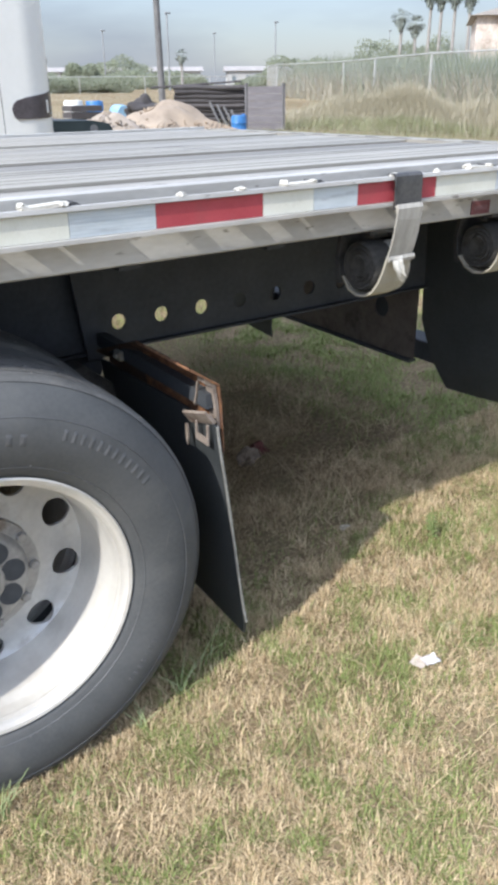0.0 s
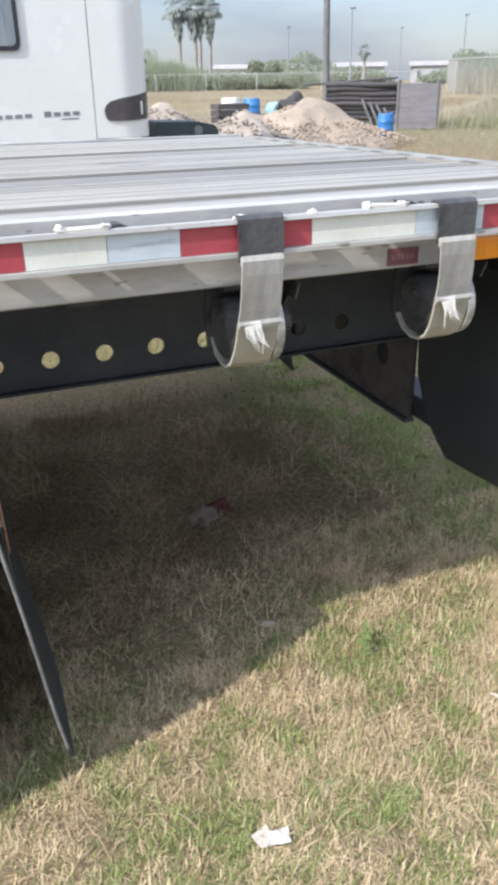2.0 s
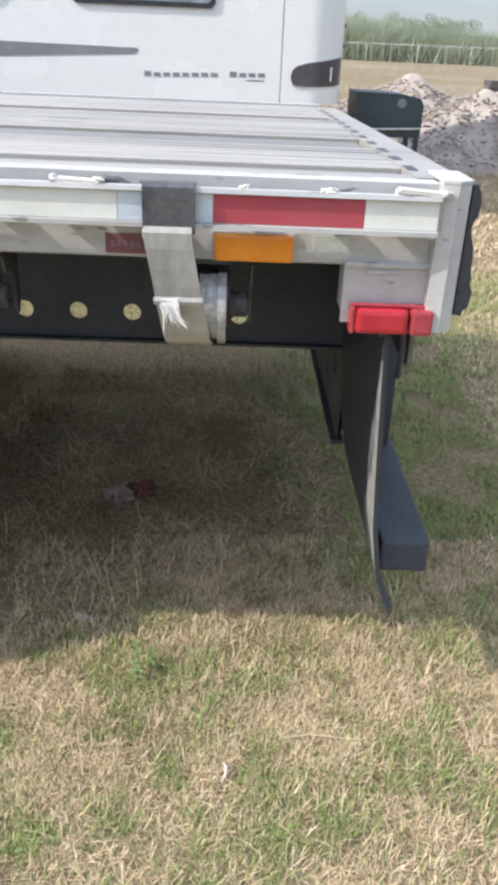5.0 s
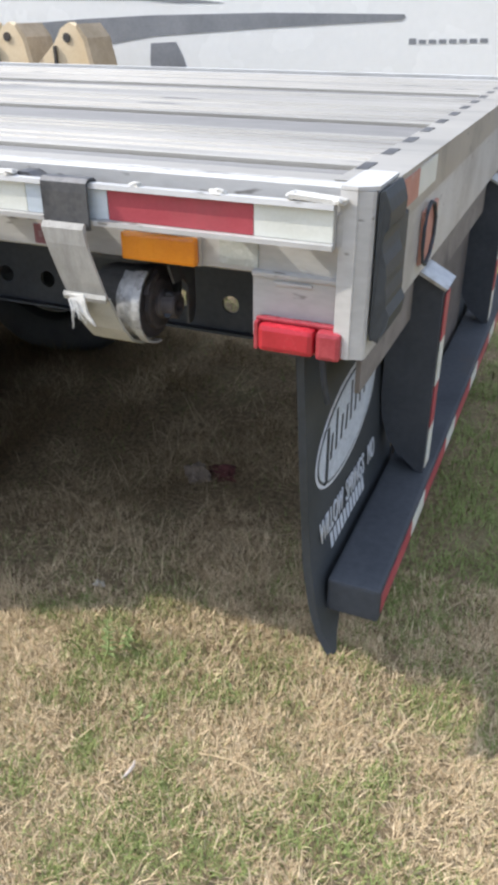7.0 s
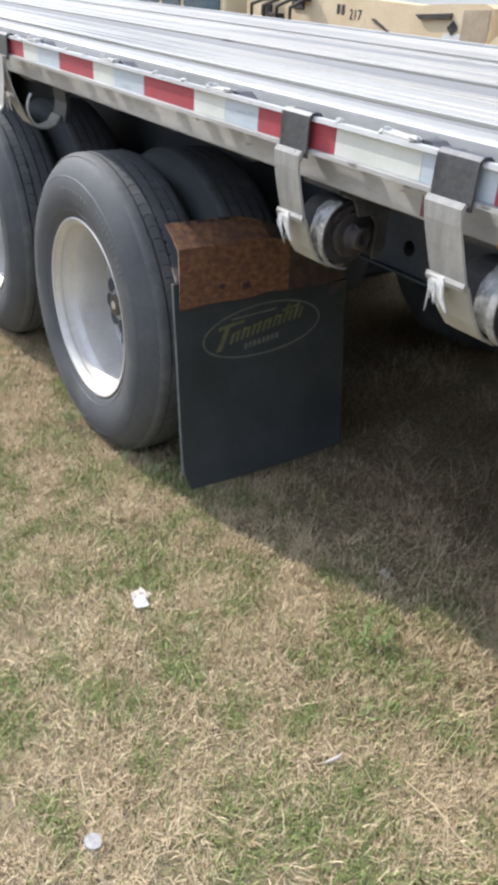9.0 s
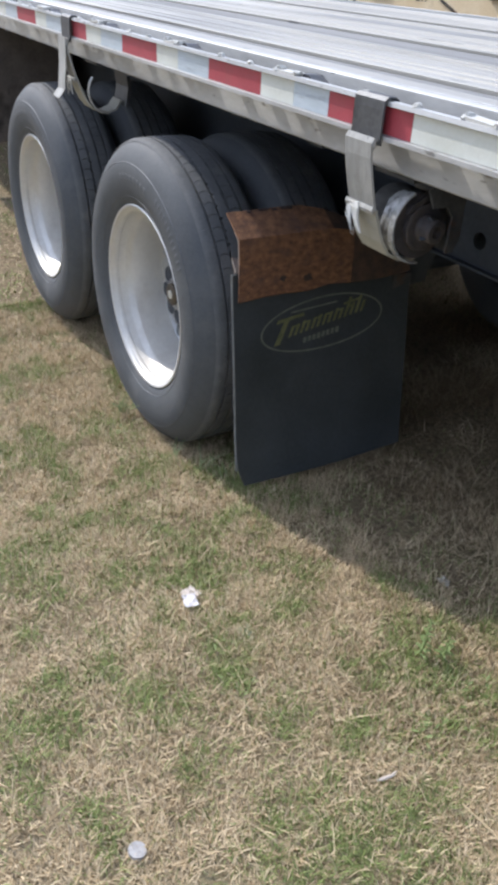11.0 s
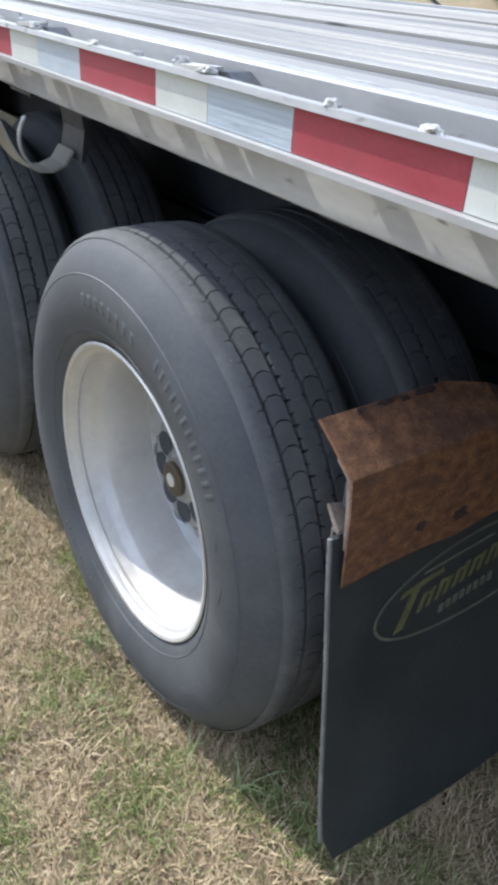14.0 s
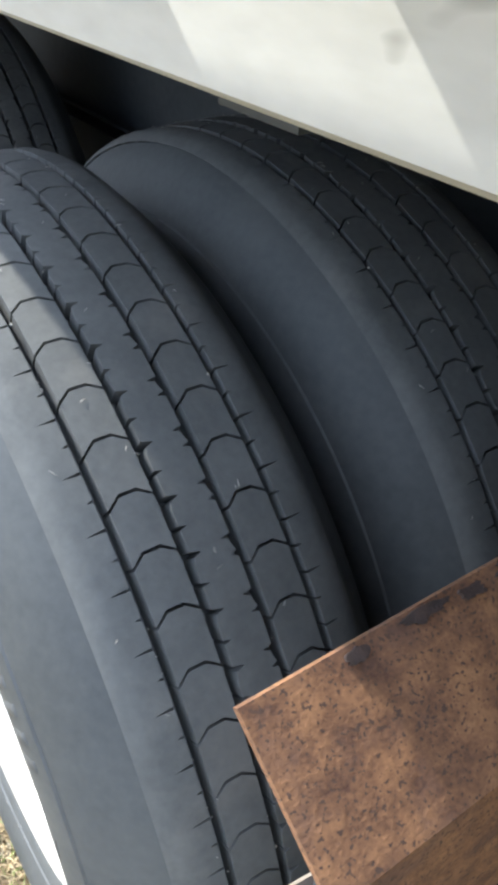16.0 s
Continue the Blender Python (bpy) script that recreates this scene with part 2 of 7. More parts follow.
EMBLEM_FIELD = material("pale_flap_print", (0.40, 0.44, 0.47), (0.56, 0.60, 0.63), 0.6, 0, 40, 160, (0.25, 0.27, 0.29), (0.60, 0.74))
BRASS = material("brown_hub_cap", (0.066, 0.050, 0.033), (0.121, 0.094, 0.061), 0.5, 0.2, 30, 90)
CREAM_CAP = material("cream_hub_cap", (0.52, 0.49, 0.40), (0.66, 0.62, 0.52), 0.4)


# ---- builders ----
def thing(name, at, label, category, group="", kind=""):
    ob = new(name)
    ob.location = at
    ob.empty_display_size = 0.1
    return tagged(ob, label, category, group, kind)


def mesh_of(name, bm, mat, smooth=False):
    me = bpy.data.meshes.new(name)
    bmesh.ops.recalc_face_normals(bm, faces=bm.faces)
    bm.to_mesh(me)
    bm.free()
    me.materials.append(mat)
    if smooth:
        me.polygons.foreach_set("use_smooth", [True] * len(me.polygons))
        me.set_sharp_from_angle(angle=radians(40))
    return me


def part(name, bm, mat, parent, label="", smooth=False, at=(0, 0, 0)):
    me = bm if isinstance(bm, bpy.types.Mesh) else mesh_of(name, bm, mat, smooth)
    ob = new(name, me)
    ob.parent = parent
    ob.location = at
    return tagged(ob, label)


def single(name, bm, mat, label, category, group="", kind="", smooth=False, at=(0, 0, 0)):
    ob = new(name, mesh_of(name, bm, mat, smooth))
    ob.location = at
    return tagged(ob, label, category, group, kind)


def box(bm, x0, x1, y0, y1, z0, z1, bevel=0.0, m=None):
    r = bmesh.ops.create_cube(bm, size=1, matrix=Matrix.Translation(((x0 + x1) / 2, (y0 + y1) / 2, (z0 + z1) / 2)) @ Matrix.Diagonal((x1 - x0, y1 - y0, z1 - z0, 1)))
    vs = r["verts"]
    if bevel:
        es = list({e for v in vs for e in v.link_edges})
        vs = list({v for f in bmesh.ops.bevel(bm, geom=es, offset=bevel, segments=2, affect="EDGES", profile=0.6)["faces"] for v in f.verts} | {v for v in vs if v.is_valid})
    if m is not None:
        bmesh.ops.transform(bm, matrix=m, verts=[v for v in vs if v.is_valid])
    return bm


def boxes(*args, bevel=0.0):
    bm = bmesh.new()
    for a in args:
        box(bm, *a, bevel=bevel)
    return bm


def extrude(bm, outline, axis, a, b):
    """A closed outline of two numbers a point, drawn out along x, y or z from a to b."""
    def put(p, d):
        return {"x": (d, p[0], p[1]), "y": (p[0], d, p[1]), "z": (p[0], p[1], d)}[axis]
    v0 = [bm.verts.new(put(p, a)) for p in outline]
    v1 = [bm.verts.new(put(p, b)) for p in outline]
    k = len(outline)
    for i in range(k):
        bm.faces.new((v0[i], v0[(i + 1) % k], v1[(i + 1) % k], v1[i]))
    bm.faces.new(v0)
    bm.faces.new(v1[::-1])
    return bm


def lathe(bm, profile, segs, m=None, closed=False):
    """profile: (r, h) points turned round the y axis."""
    rings = []
    m = m or Matrix()
    for r, h in profile:
        rings.append([bm.verts.new(m @ Vector((r * math.cos(2 * math.pi * i / segs), h, r * math.sin(2 * math.pi * i / segs)))) for i in range(segs)])
    pairs = list(zip(rings, rings[1:])) + ([(rings[-1], rings[0])] if closed else [])
    for a, b in pairs:
        for i in range(segs):
            bm.faces.new((a[i], a[(i + 1) % segs], b[(i + 1) % segs], b[i]))
    if not closed:
        for ring, (r, h) in ((rings[0], profile[0]), (rings[-1], profile[-1])):
            bm.faces.new(ring)
    return bm


def tube(bm, pts, radius, segs=8):
    """A round bar along points; radius may be one number or one a point."""
    pts = [Vector(p) for p in pts]
    rs = radius if isinstance(radius, (list, tuple)) else [radius] * len(pts)
    rings = []
    for i, p in enumerate(pts):
        d = (pts[min(i + 1, len(pts) - 1)] - pts[max(i - 1, 0)]).normalized()
        u = d.cross(Vector((0, 0, 1)) if abs(d.z) < 0.9 else Vector((1, 0, 0))).normalized()
        w = d.cross(u)
        rings.append([bm.verts.new(p + rs[i] * (math.cos(2 * math.pi * k / segs) * u + math.sin(2 * math.pi * k / segs) * w)) for k in range(segs)])
    for a, b in zip(rings, rings[1:]):
        for k in range(segs):
            bm.faces.new((a[k], a[(k + 1) % segs], b[(k + 1) % segs], b[k]))
    bm.faces.new(rings[0][::-1])
    bm.faces.new(rings[-1])
    return bm


def strip(bm, path, x0, x1, thick, wave=0.0):
    """A band of width x0..x1 that follows (y, z) points, with a thickness."""
    n = len(path)
    out, inn = [], []
    for i, (y, z) in enumerate(path):
        a, b = Vector(path[max(i - 1, 0)]), Vector(path[min(i + 1, n - 1)])
        d = (b - a).normalized()
        nrm = Vector((-d.y, d.x))
        s = wave * math.sin(i * 1.7)
        out.append([bm.verts.new((x + s, y + nrm.x * thick / 2, z + nrm.y * thick / 2)) for x in (x0, x1)])
        inn.append([bm.verts.new((x + s, y - nrm.x * thick / 2, z - nrm.y * thick / 2)) for x in (x0, x1)])
    for i in range(n - 1):
        for r in (out, inn):
            bm.faces.new((r[i][0], r[i][1], r[i + 1][1], r[i + 1][0]))
        for k in (0, 1):
            bm.faces.new((out[i][k], inn[i][k], inn[i + 1][k], out[i + 1][k]))
    for i in (0, n - 1):
        bm.faces.new((out[i][0], out[i][1], inn[i][1], inn[i][0]))
    return bm


def lump(bm, centre, size, seed=0, detail=2, rough=0.35):
    r = bmesh.ops.create_icosphere(bm, subdivisions=detail, radius=1)
    for v in r["verts"]:
        k = 1 + rough * noise.noise(v.co * 1.7 + Vector((seed * 3.1, seed, 0)))
        v.co = Vector(centre) + Vector((v.co.x * size[0] * k, v.co.y * size[1] * k, v.co.z * size[2] * k))
    return bm


def ellipse(cx, cy, a, b, n=40):
    return [(cx + a * math.cos(2 * math.pi * i / n), cy + b * math.sin(2 * math.pi * i / n)) for i in range(n)]


def from_arrays(name, verts, tris, mat):
    me = bpy.data.meshes.new(name)
    me.vertices.add(len(verts))
    me.vertices.foreach_set("co", np.ascontiguousarray(verts, dtype=np.float32).ravel())
    me.loops.add(len(tris) * 3)
    me.loops.foreach_set("vertex_index", np.ascontiguousarray(tris, dtype=np.int32).ravel())
    me.polygons.add(len(tris))
    me.polygons.foreach_set("loop_start", np.arange(0, len(tris) * 3, 3, dtype=np.int32))
    me.update(calc_edges=True)
    me.materials.append(mat)
    return me


# ---- ground ----
def smooth01(v):
    v = np.clip(v, 0, 1)
    return v * v * (3 - 2 * v)


def ground_z(x, y):
    x, y = np.asarray(x, float), np.asarray(y, float)
    near = 0.055 + 0.035 * np.clip(x, -2, 1.2) + 0.012 * np.clip(y, -1, 2) - 0.028 * smooth01((-0.35 - x) / 0.5)
    rise = 0.55 * smooth01((y - 3.5) / 11) + 0.35 * smooth01((y - 12) / 45) + 0.0012 * np.clip(y - 50, 0, 400)
    bumps = 0.008 * np.sin(3.1 * x + 1.3 * y) * np.cos(2.3 * y - 0.7 * x) + 0.005 * np.sin(7.3 * x - 2.1) * np.sin(6.1 * y + 0.6)
    return near + rise + bumps


def spread(lo, hi, step, far):
    """Even steps from lo to hi, then ever wider ones out to far on both sides."""
    mid = np.arange(lo, hi + step / 2, step)
    grow = step * np.cumsum(1.22 ** np.arange(1, 60))
    up, down = hi + grow, lo - grow
    return np.concatenate([down[down > -far][::-1], mid, up[up < far]])


SOIL_TAN, SOIL_DARK, SOIL_GREEN = (0.34, 0.262, 0.16), (0.135, 0.098, 0.060), (0.20, 0.185, 0.095)


def ground_material():
    m = bpy.data.materials.new("dry_mown_lawn")
    m.use_nodes = True
    n, l = m.node_tree.nodes, m.node_tree.links
    b = n["Principled BSDF"]
    tc = n.new("ShaderNodeTexCoord")

    def nz(s, d, r=0.6, stretch=None):
        t = n.new("ShaderNodeTexNoise")
        t.inputs["Scale"].default_value, t.inputs["Detail"].default_value, t.inputs["Roughness"].default_value = s, d, r
        l.new(tc.outputs["Object"], t.inputs["Vector"])
        return t.outputs["Fac"]

    def ramp(src, a, c):
        r = n.new("ShaderNodeMapRange")
        r.inputs["From Min"].default_value, r.inputs["From Max"].default_value = a, c
        l.new(src, r.inputs["Value"])
        return r.outputs["Result"]

    def mix(f, a, c):
        x = n.new("ShaderNodeMix")
        x.data_type = "RGBA"
        l.new(f, x.inputs["Factor"])
        for key, v in (("A", a), ("B", c)):
            if isinstance(v, tuple):
                x.inputs[key].default_value = (*v, 1)
            else:
                l.new(v, x.inputs[key])
        return x.outputs["Result"]
    c = mix(ramp(nz(55, 4, 0.7), 0.35, 0.65), SOIL_DARK, SOIL_TAN)
    c = mix(ramp(nz(1.6, 5), 0.52, 0.68), c, SOIL_GREEN)
    c = mix(ramp(nz(0.13, 4), 0.5, 0.72), c, (0.36, 0.30, 0.19))
    l.new(c, b.inputs["Base Color"])
    b.inputs["Roughness"].default_value = 0.95
    b.inputs["Specular IOR Level"].default_value = 0.1
    bp = n.new("ShaderNodeBump")
    bp.inputs["Strength"].default_value, bp.inputs["Distance"].default_value = 0.7, 0.02
    l.new(nz(90, 3, 0.7), bp.inputs["Height"])
    l.new(bp.outputs["Normal"], b.inputs["Normal"])
    return m


gx, gy = spread(-5, 4, 0.1, 1500), spread(-3, 8, 0.1, 1500)
GX, GY = np.meshgrid(gx, gy)
gv = np.stack([GX.ravel(), GY.ravel(), ground_z(GX, GY).ravel()], 1)
gi = np.arange(len(gx) * len(gy)).reshape(len(gy), len(gx))
ga, gb, gc, gd = gi[:-1, :-1].ravel(), gi[:-1, 1:].ravel(), gi[1:, 1:].ravel(), gi[1:, :-1].ravel()
ground = new("ground", from_arrays("ground", gv, np.concatenate([np.stack([ga, gb, gc], 1), np.stack([ga, gc, gd], 1)]), ground_material()))
tagged(ground, "dry mown lawn of straw and patchy green grass", "ground", kind="structure")
ground.data.polygons.foreach_set("use_smooth", [True] * len(ground.data.polygons))

RNG = np.random.default_rng(7)


LATTICE = np.random.default_rng(21).uniform(0, 1, (64, 64))


def field(x, y, size, shift=0.0):
    """Smooth noise between 0 and 1 whose lumps are about one size across."""
    u, v = np.asarray(x, float) / size + 17.3 + shift, np.asarray(y, float) / size + 9.1 + 2 * shift
    i, j = np.floor(u).astype(int), np.floor(v).astype(int)
    a, b = smooth01(u - i), smooth01(v - j)
    g = LATTICE
    return ((g[i % 64, j % 64] * (1 - a) + g[(i + 1) % 64, j % 64] * a) * (1 - b)
            + (g[i % 64, (j + 1) % 64] * (1 - a) + g[(i + 1) % 64, (j + 1) % 64] * a) * b)


# green clumps that stand out of the straw: place, size, strength
GREENS = ((0.53, 0.10, 0.09, 0.9), (0.652, 0.13, 0.08, 0.8), (0.70, -0.03, 0.07, 0.9), (0.85, 0.07, 0.08, 0.7), (0.224, -0.337, 0.06, 0.9), (0.35, -0.36, 0.06, 0.9), (0.71, -0.41, 0.06, 0.7),
          (0.465, -0.29, 0.05, 0.5), (0.757, -0.50, 0.08, 0.7), (-0.10, -0.245, 0.10, 0.8), (0.03, -0.26, 0.06, 0.9), (-0.136, -0.415, 0.06, 0.8), (0.14, -0.615, 0.07, 0.8), (0.325, -0.35, 0.05, 0.6),
          (0.28, -0.265, 0.05, 0.6), (-0.43, -0.37, 0.10, 0.7), (0.26, -0.15, 0.05, 0.5), (-0.28, -0.30, 0.08, 0.5), (-0.95, -0.14, 0.09, 0.5), (-0.62, -0.22, 0.07, 0.5), (1.05, -0.25, 0.12, 0.5), (0.95, 0.22, 0.12, 0.4),
          (1.18, 0.62, 0.22, 0.8), (1.26, 1.85, 0.40, 0.8), (1.30, 1.40, 0.35, 0.8), (1.0, 1.15, 0.25, 0.5), (0.75, 1.85, 0.35, 0.5), (1.35, 0.25, 0.15, 0.5))


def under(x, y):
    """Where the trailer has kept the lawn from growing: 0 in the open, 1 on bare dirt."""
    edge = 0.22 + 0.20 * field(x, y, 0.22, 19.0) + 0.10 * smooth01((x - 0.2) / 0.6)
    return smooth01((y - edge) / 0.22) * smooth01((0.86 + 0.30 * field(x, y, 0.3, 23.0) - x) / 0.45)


def trodden(x, y):
    """A strip of bare packed soil along the trailer's near side."""
    d = (y - 0.38 - 0.08 * np.clip(x, -0.5, 0.8)) / 0.17
    return np.exp(-d * d) * smooth01((x + 0.45) / 0.3) * smooth01((0.68 - x) / 0.35) * (0.55 + 0.85 * field(x, y, 0.09, 29.0))


def patch(x, y):
    """How green the lawn is at a place, 0 to 1."""
    v = 0.40 * field(x, y, 0.30) + 0.44 * field(x, y, 0.11, 3.0) + 0.26 * field(x, y, 0.045, 5.0)
    g = 0.95 * smooth01((v - 0.525) / 0.13)
    for cx, cy, r, k in GREENS:
        g = g + k * np.exp(-((x - cx) ** 2 + (y - cy) ** 2) / r ** 2) * (0.25 + 1.4 * field(x, y, 0.04, 7.0))
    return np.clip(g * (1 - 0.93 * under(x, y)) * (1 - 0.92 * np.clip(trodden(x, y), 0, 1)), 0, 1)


def thick(x, y):
    """How densely the straw lies, with thin places that show the soil."""
    d = 0.06 + 2.3 * field(x, y, 0.05, 11.0) ** 2.0 * (0.3 + field(x, y, 0.20, 13.0))
    worn = 0.5 * smooth01((-0.32 - y) / 0.35) * smooth01((x + 0.35) / 0.3)
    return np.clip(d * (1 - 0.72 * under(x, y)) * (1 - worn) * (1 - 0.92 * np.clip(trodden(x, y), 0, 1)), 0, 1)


def blades(name, px, py, length, width, lean, mat, lift=0.0, label="", twist=None):
    """Bent blades of grass, five corners each, in one mesh."""
    k = len(px)
    az = RNG.uniform(0, 2 * np.pi, k) if twist is None else twist
    L = length * RNG.uniform(0.5, 1.3, k)
    W = width * RNG.uniform(0.6, 1.3, k)
    th = np.clip(RNG.normal(lean, 0.3, k), 0.05, 1.52)
    dirx, diry = np.cos(az), np.sin(az)
    sx, sy = -diry * W / 2, dirx * W / 2
    base = np.stack([px, py, ground_z(px, py) - 0.004 + lift], 1)
    th2 = np.clip(th + RNG.uniform(0.1, 0.7, k), 0, 1.65)
    mid = base + np.stack([dirx * np.sin(th) * L * 0.55, diry * np.sin(th) * L * 0.55, np.cos(th) * L * 0.55], 1)
    tip = mid + np.stack([dirx * np.sin(th2) * L * 0.45, diry * np.sin(th2) * L * 0.45, np.cos(th2) * L * 0.45], 1)
    mid[:, 2] = np.maximum(mid[:, 2], base[:, 2] + 0.004)
    tip[:, 2] = np.maximum(tip[:, 2], base[:, 2] + 0.003)
    side = np.stack([sx, sy, np.zeros(k)], 1)
    v = np.stack([base - side, base + side, mid - side * 0.8, mid + side * 0.8, tip], 1).reshape(-1, 3)
    o = (np.arange(k) * 5)[:, None]
    t = np.concatenate([o + np.array([[0, 1, 3]]), o + np.array([[0, 3, 2]]), o + np.array([[2, 3, 4]])])
    ob = new(name, from_arrays(name, v, t, mat))
    return tagged(ob, label, "grass", kind="stuff")


STRAW = material("straw_blades", (0.33, 0.240, 0.130), (0.80, 0.645, 0.42), 0.85, 0, 9, 40, bump=0, island=0.7, spec=0.1)
GREEN = material("green_blades", (0.132, 0.167, 0.047), (0.345, 0.40, 0.150), 0.8, 0, 9, 40, bump=0, island=0.65, spec=0.15)
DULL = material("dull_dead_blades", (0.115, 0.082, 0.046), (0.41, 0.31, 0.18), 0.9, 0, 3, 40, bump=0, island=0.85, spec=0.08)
TUFT = material("pale_tuft_blades", (0.22, 0.28, 0.12), (0.36, 0.42, 0.21), 0.6, 0, 20, 90, bump=0, island=0.6)
WEED = material("weed_leaves", (0.16, 0.215, 0.065), (0.29, 0.36, 0.14), 0.7, 0, 20, 90, bump=0.1, island=0.6)


def scatter(k, x0, x1, y0, y1):
    return RNG.uniform(x0, x1, k), RNG.uniform(y0, y1, k)


def keep(px, py, p):
    s = RNG.uniform(0, 1, len(px)) < p
    return px[s], py[s]


NEAR = (-2.5, 1.9, -1.05, 0.75)
# matted straw, then short standing straw, then the dull undergrowth
qx, qy = scatter(int(290000 * GRASS), *NEAR)
qx, qy = keep(qx, qy, (1 - 0.80 * patch(qx, qy)) * thick(qx, qy))
blades("straw", qx, qy, 0.048, 0.0026, 1.24, STRAW, label="dry yellow straw of the mown lawn")
qx, qy = scatter(int(290000 * GRASS), *NEAR)
qx, qy = keep(qx, qy, (1 - 0.4 * patch(qx, qy)) * thick(qx + 0.013, qy - 0.009))
blades("stubble", qx, qy, 0.037, 0.0023, 0.52, STRAW, label="short straw stubble of the mown lawn")
qx, qy = scatter(int(170000 * GRASS), *NEAR)
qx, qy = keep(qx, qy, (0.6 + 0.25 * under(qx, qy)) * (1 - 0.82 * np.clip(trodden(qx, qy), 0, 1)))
blades("dead_grass", qx, qy, 0.036, 0.0022, 1.15, DULL, label="flattened dull brown dead grass on the lawn")
qx, qy = scatter(int(380000 * GRASS), *NEAR)
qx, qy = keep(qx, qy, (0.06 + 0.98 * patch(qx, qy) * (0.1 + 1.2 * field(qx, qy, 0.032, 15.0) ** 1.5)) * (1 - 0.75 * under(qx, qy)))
blades("green_grass", qx, qy, 0.038, 0.0024, 0.70, GREEN, label="short patchy green grass of the lawn")
qx, qy = scatter(int(6000 * GRASS), *NEAR)
blades("long_straw", qx, qy, 0.085, 0.0024, 1.38, STRAW, label="long loose straws lying on the lawn")
# beyond the trailer's near side
FAR = (-4, 4, 0.75, 4.4)
qx, qy = scatter(int(120000 * GRASS), *FAR)
qx, qy = keep(qx, qy, (0.25 + 0.7 * field(qx, qy, 0.5)) * (0.08 + 0.92 * np.clip(patch(qx, qy) + smooth01((qy - 2.5) / 0.5), 0, 1)))
blades("shaded_grass", qx, qy, 0.050, 0.0034, 0.75, GREEN, label="green grass beyond the trailer")
# straw here takes the darker, browner DULL colour instead of STRAW
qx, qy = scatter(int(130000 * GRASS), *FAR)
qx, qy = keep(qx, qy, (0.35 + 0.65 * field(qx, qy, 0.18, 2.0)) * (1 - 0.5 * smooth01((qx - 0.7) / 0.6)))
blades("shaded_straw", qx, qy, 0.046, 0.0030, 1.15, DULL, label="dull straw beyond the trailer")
# greener growth towards the trailer's rear end
qx, qy = scatter(int(70000 * GRASS), 0.7, 1.9, 0.75, 3.0)
qx, qy = keep(qx, qy, smooth01((qx - 0.80 - 0.25 * field(qx, qy, 0.2, 33.0)) / 0.35) * smooth01((field(qx, qy, 0.14, 35.0) - 0.30) / 0.30) * (0.20 + 0.55 * field(qx, qy, 0.05, 37.0)))
blades("rear_grass", qx, qy, 0.048, 0.0030, 0.75, GREEN, label="short green grass under the trailer's rear end")
qx, qy = scatter(int(70000 * GRASS), 1.9, 5.0, -1.0, 4.4)
qx, qy = keep(qx, qy, 0.35 + 0.65 * field(qx, qy, 0.12, 6.0))
blades("open_straw", qx, qy, 0.055, 0.0040, 1.1, STRAW, label="dry straw of the lawn behind the trailer")
qx, qy = scatter(int(50000 * GRASS), 1.9, 5.0, -1.0, 4.4)
qx, qy = keep(qx, qy, smooth01((field(qx, qy, 0.3, 8.0) - 0.4) / 0.3))
blades("open_grass", qx, qy, 0.055, 0.0040, 0.75, GREEN, label="green grass of the lawn behind the trailer")
qx, qy = scatter(int(70000 * GRASS), -3.0, 7.0, 4.4, 9.0)
blades("yard_straw", qx, qy, 0.08, 0.0080, 1.0, STRAW, label="dry straw between the trailer and the motorhome")
# the rest of the lawn round the trailer, thinning outwards
qx, qy = np.concatenate([RNG.uniform(-7.5, 7.0, 90000), RNG.uniform(-9.0, -2.5, 50000)]), np.concatenate([RNG.uniform(-6.5, -1.0, 90000), RNG.uniform(-1.0, 4.4, 50000)])
qx, qy = keep(qx, qy, (0.3 + 0.7 * field(qx, qy, 0.25, 41.0)) * smooth01((6.8 + qy + 1.2 * field(qx, qy, 0.9, 43.0)) / 3.5) * smooth01((9.0 - np.abs(qx)) / 3.0))
outer = RNG.uniform(0, 1, len(qx)) < 0.25 + 0.35 * smooth01((field(qx, qy, 0.35, 8.0) - 0.45) / 0.2)
blades("lawn_straw", qx[~outer], qy[~outer], 0.060, 0.0065, 1.15, STRAW, label="dry straw of the wider lawn")
blades("lawn_grass", qx[outer], qy[outer], 0.055, 0.0060, 0.85, GREEN, label="green grass of the wider lawn")
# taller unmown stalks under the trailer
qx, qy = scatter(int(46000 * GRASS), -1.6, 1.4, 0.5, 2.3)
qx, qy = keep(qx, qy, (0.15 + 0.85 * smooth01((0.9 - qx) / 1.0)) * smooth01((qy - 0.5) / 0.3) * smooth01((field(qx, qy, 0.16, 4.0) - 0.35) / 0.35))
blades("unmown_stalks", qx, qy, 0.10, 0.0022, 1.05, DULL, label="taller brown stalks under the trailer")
qx, qy = scatter(int(17000 * GRASS), -1.0, 1.1, 0.45, 1.9)
qx, qy = keep(qx, qy, smooth01((field(qx, qy, 0.20, 4.0) - 0.3) / 0.4))
blades("pale_stalks", qx, qy, 0.12, 0.0022, 1.25, STRAW, label="tangled pale stalks under the trailer")


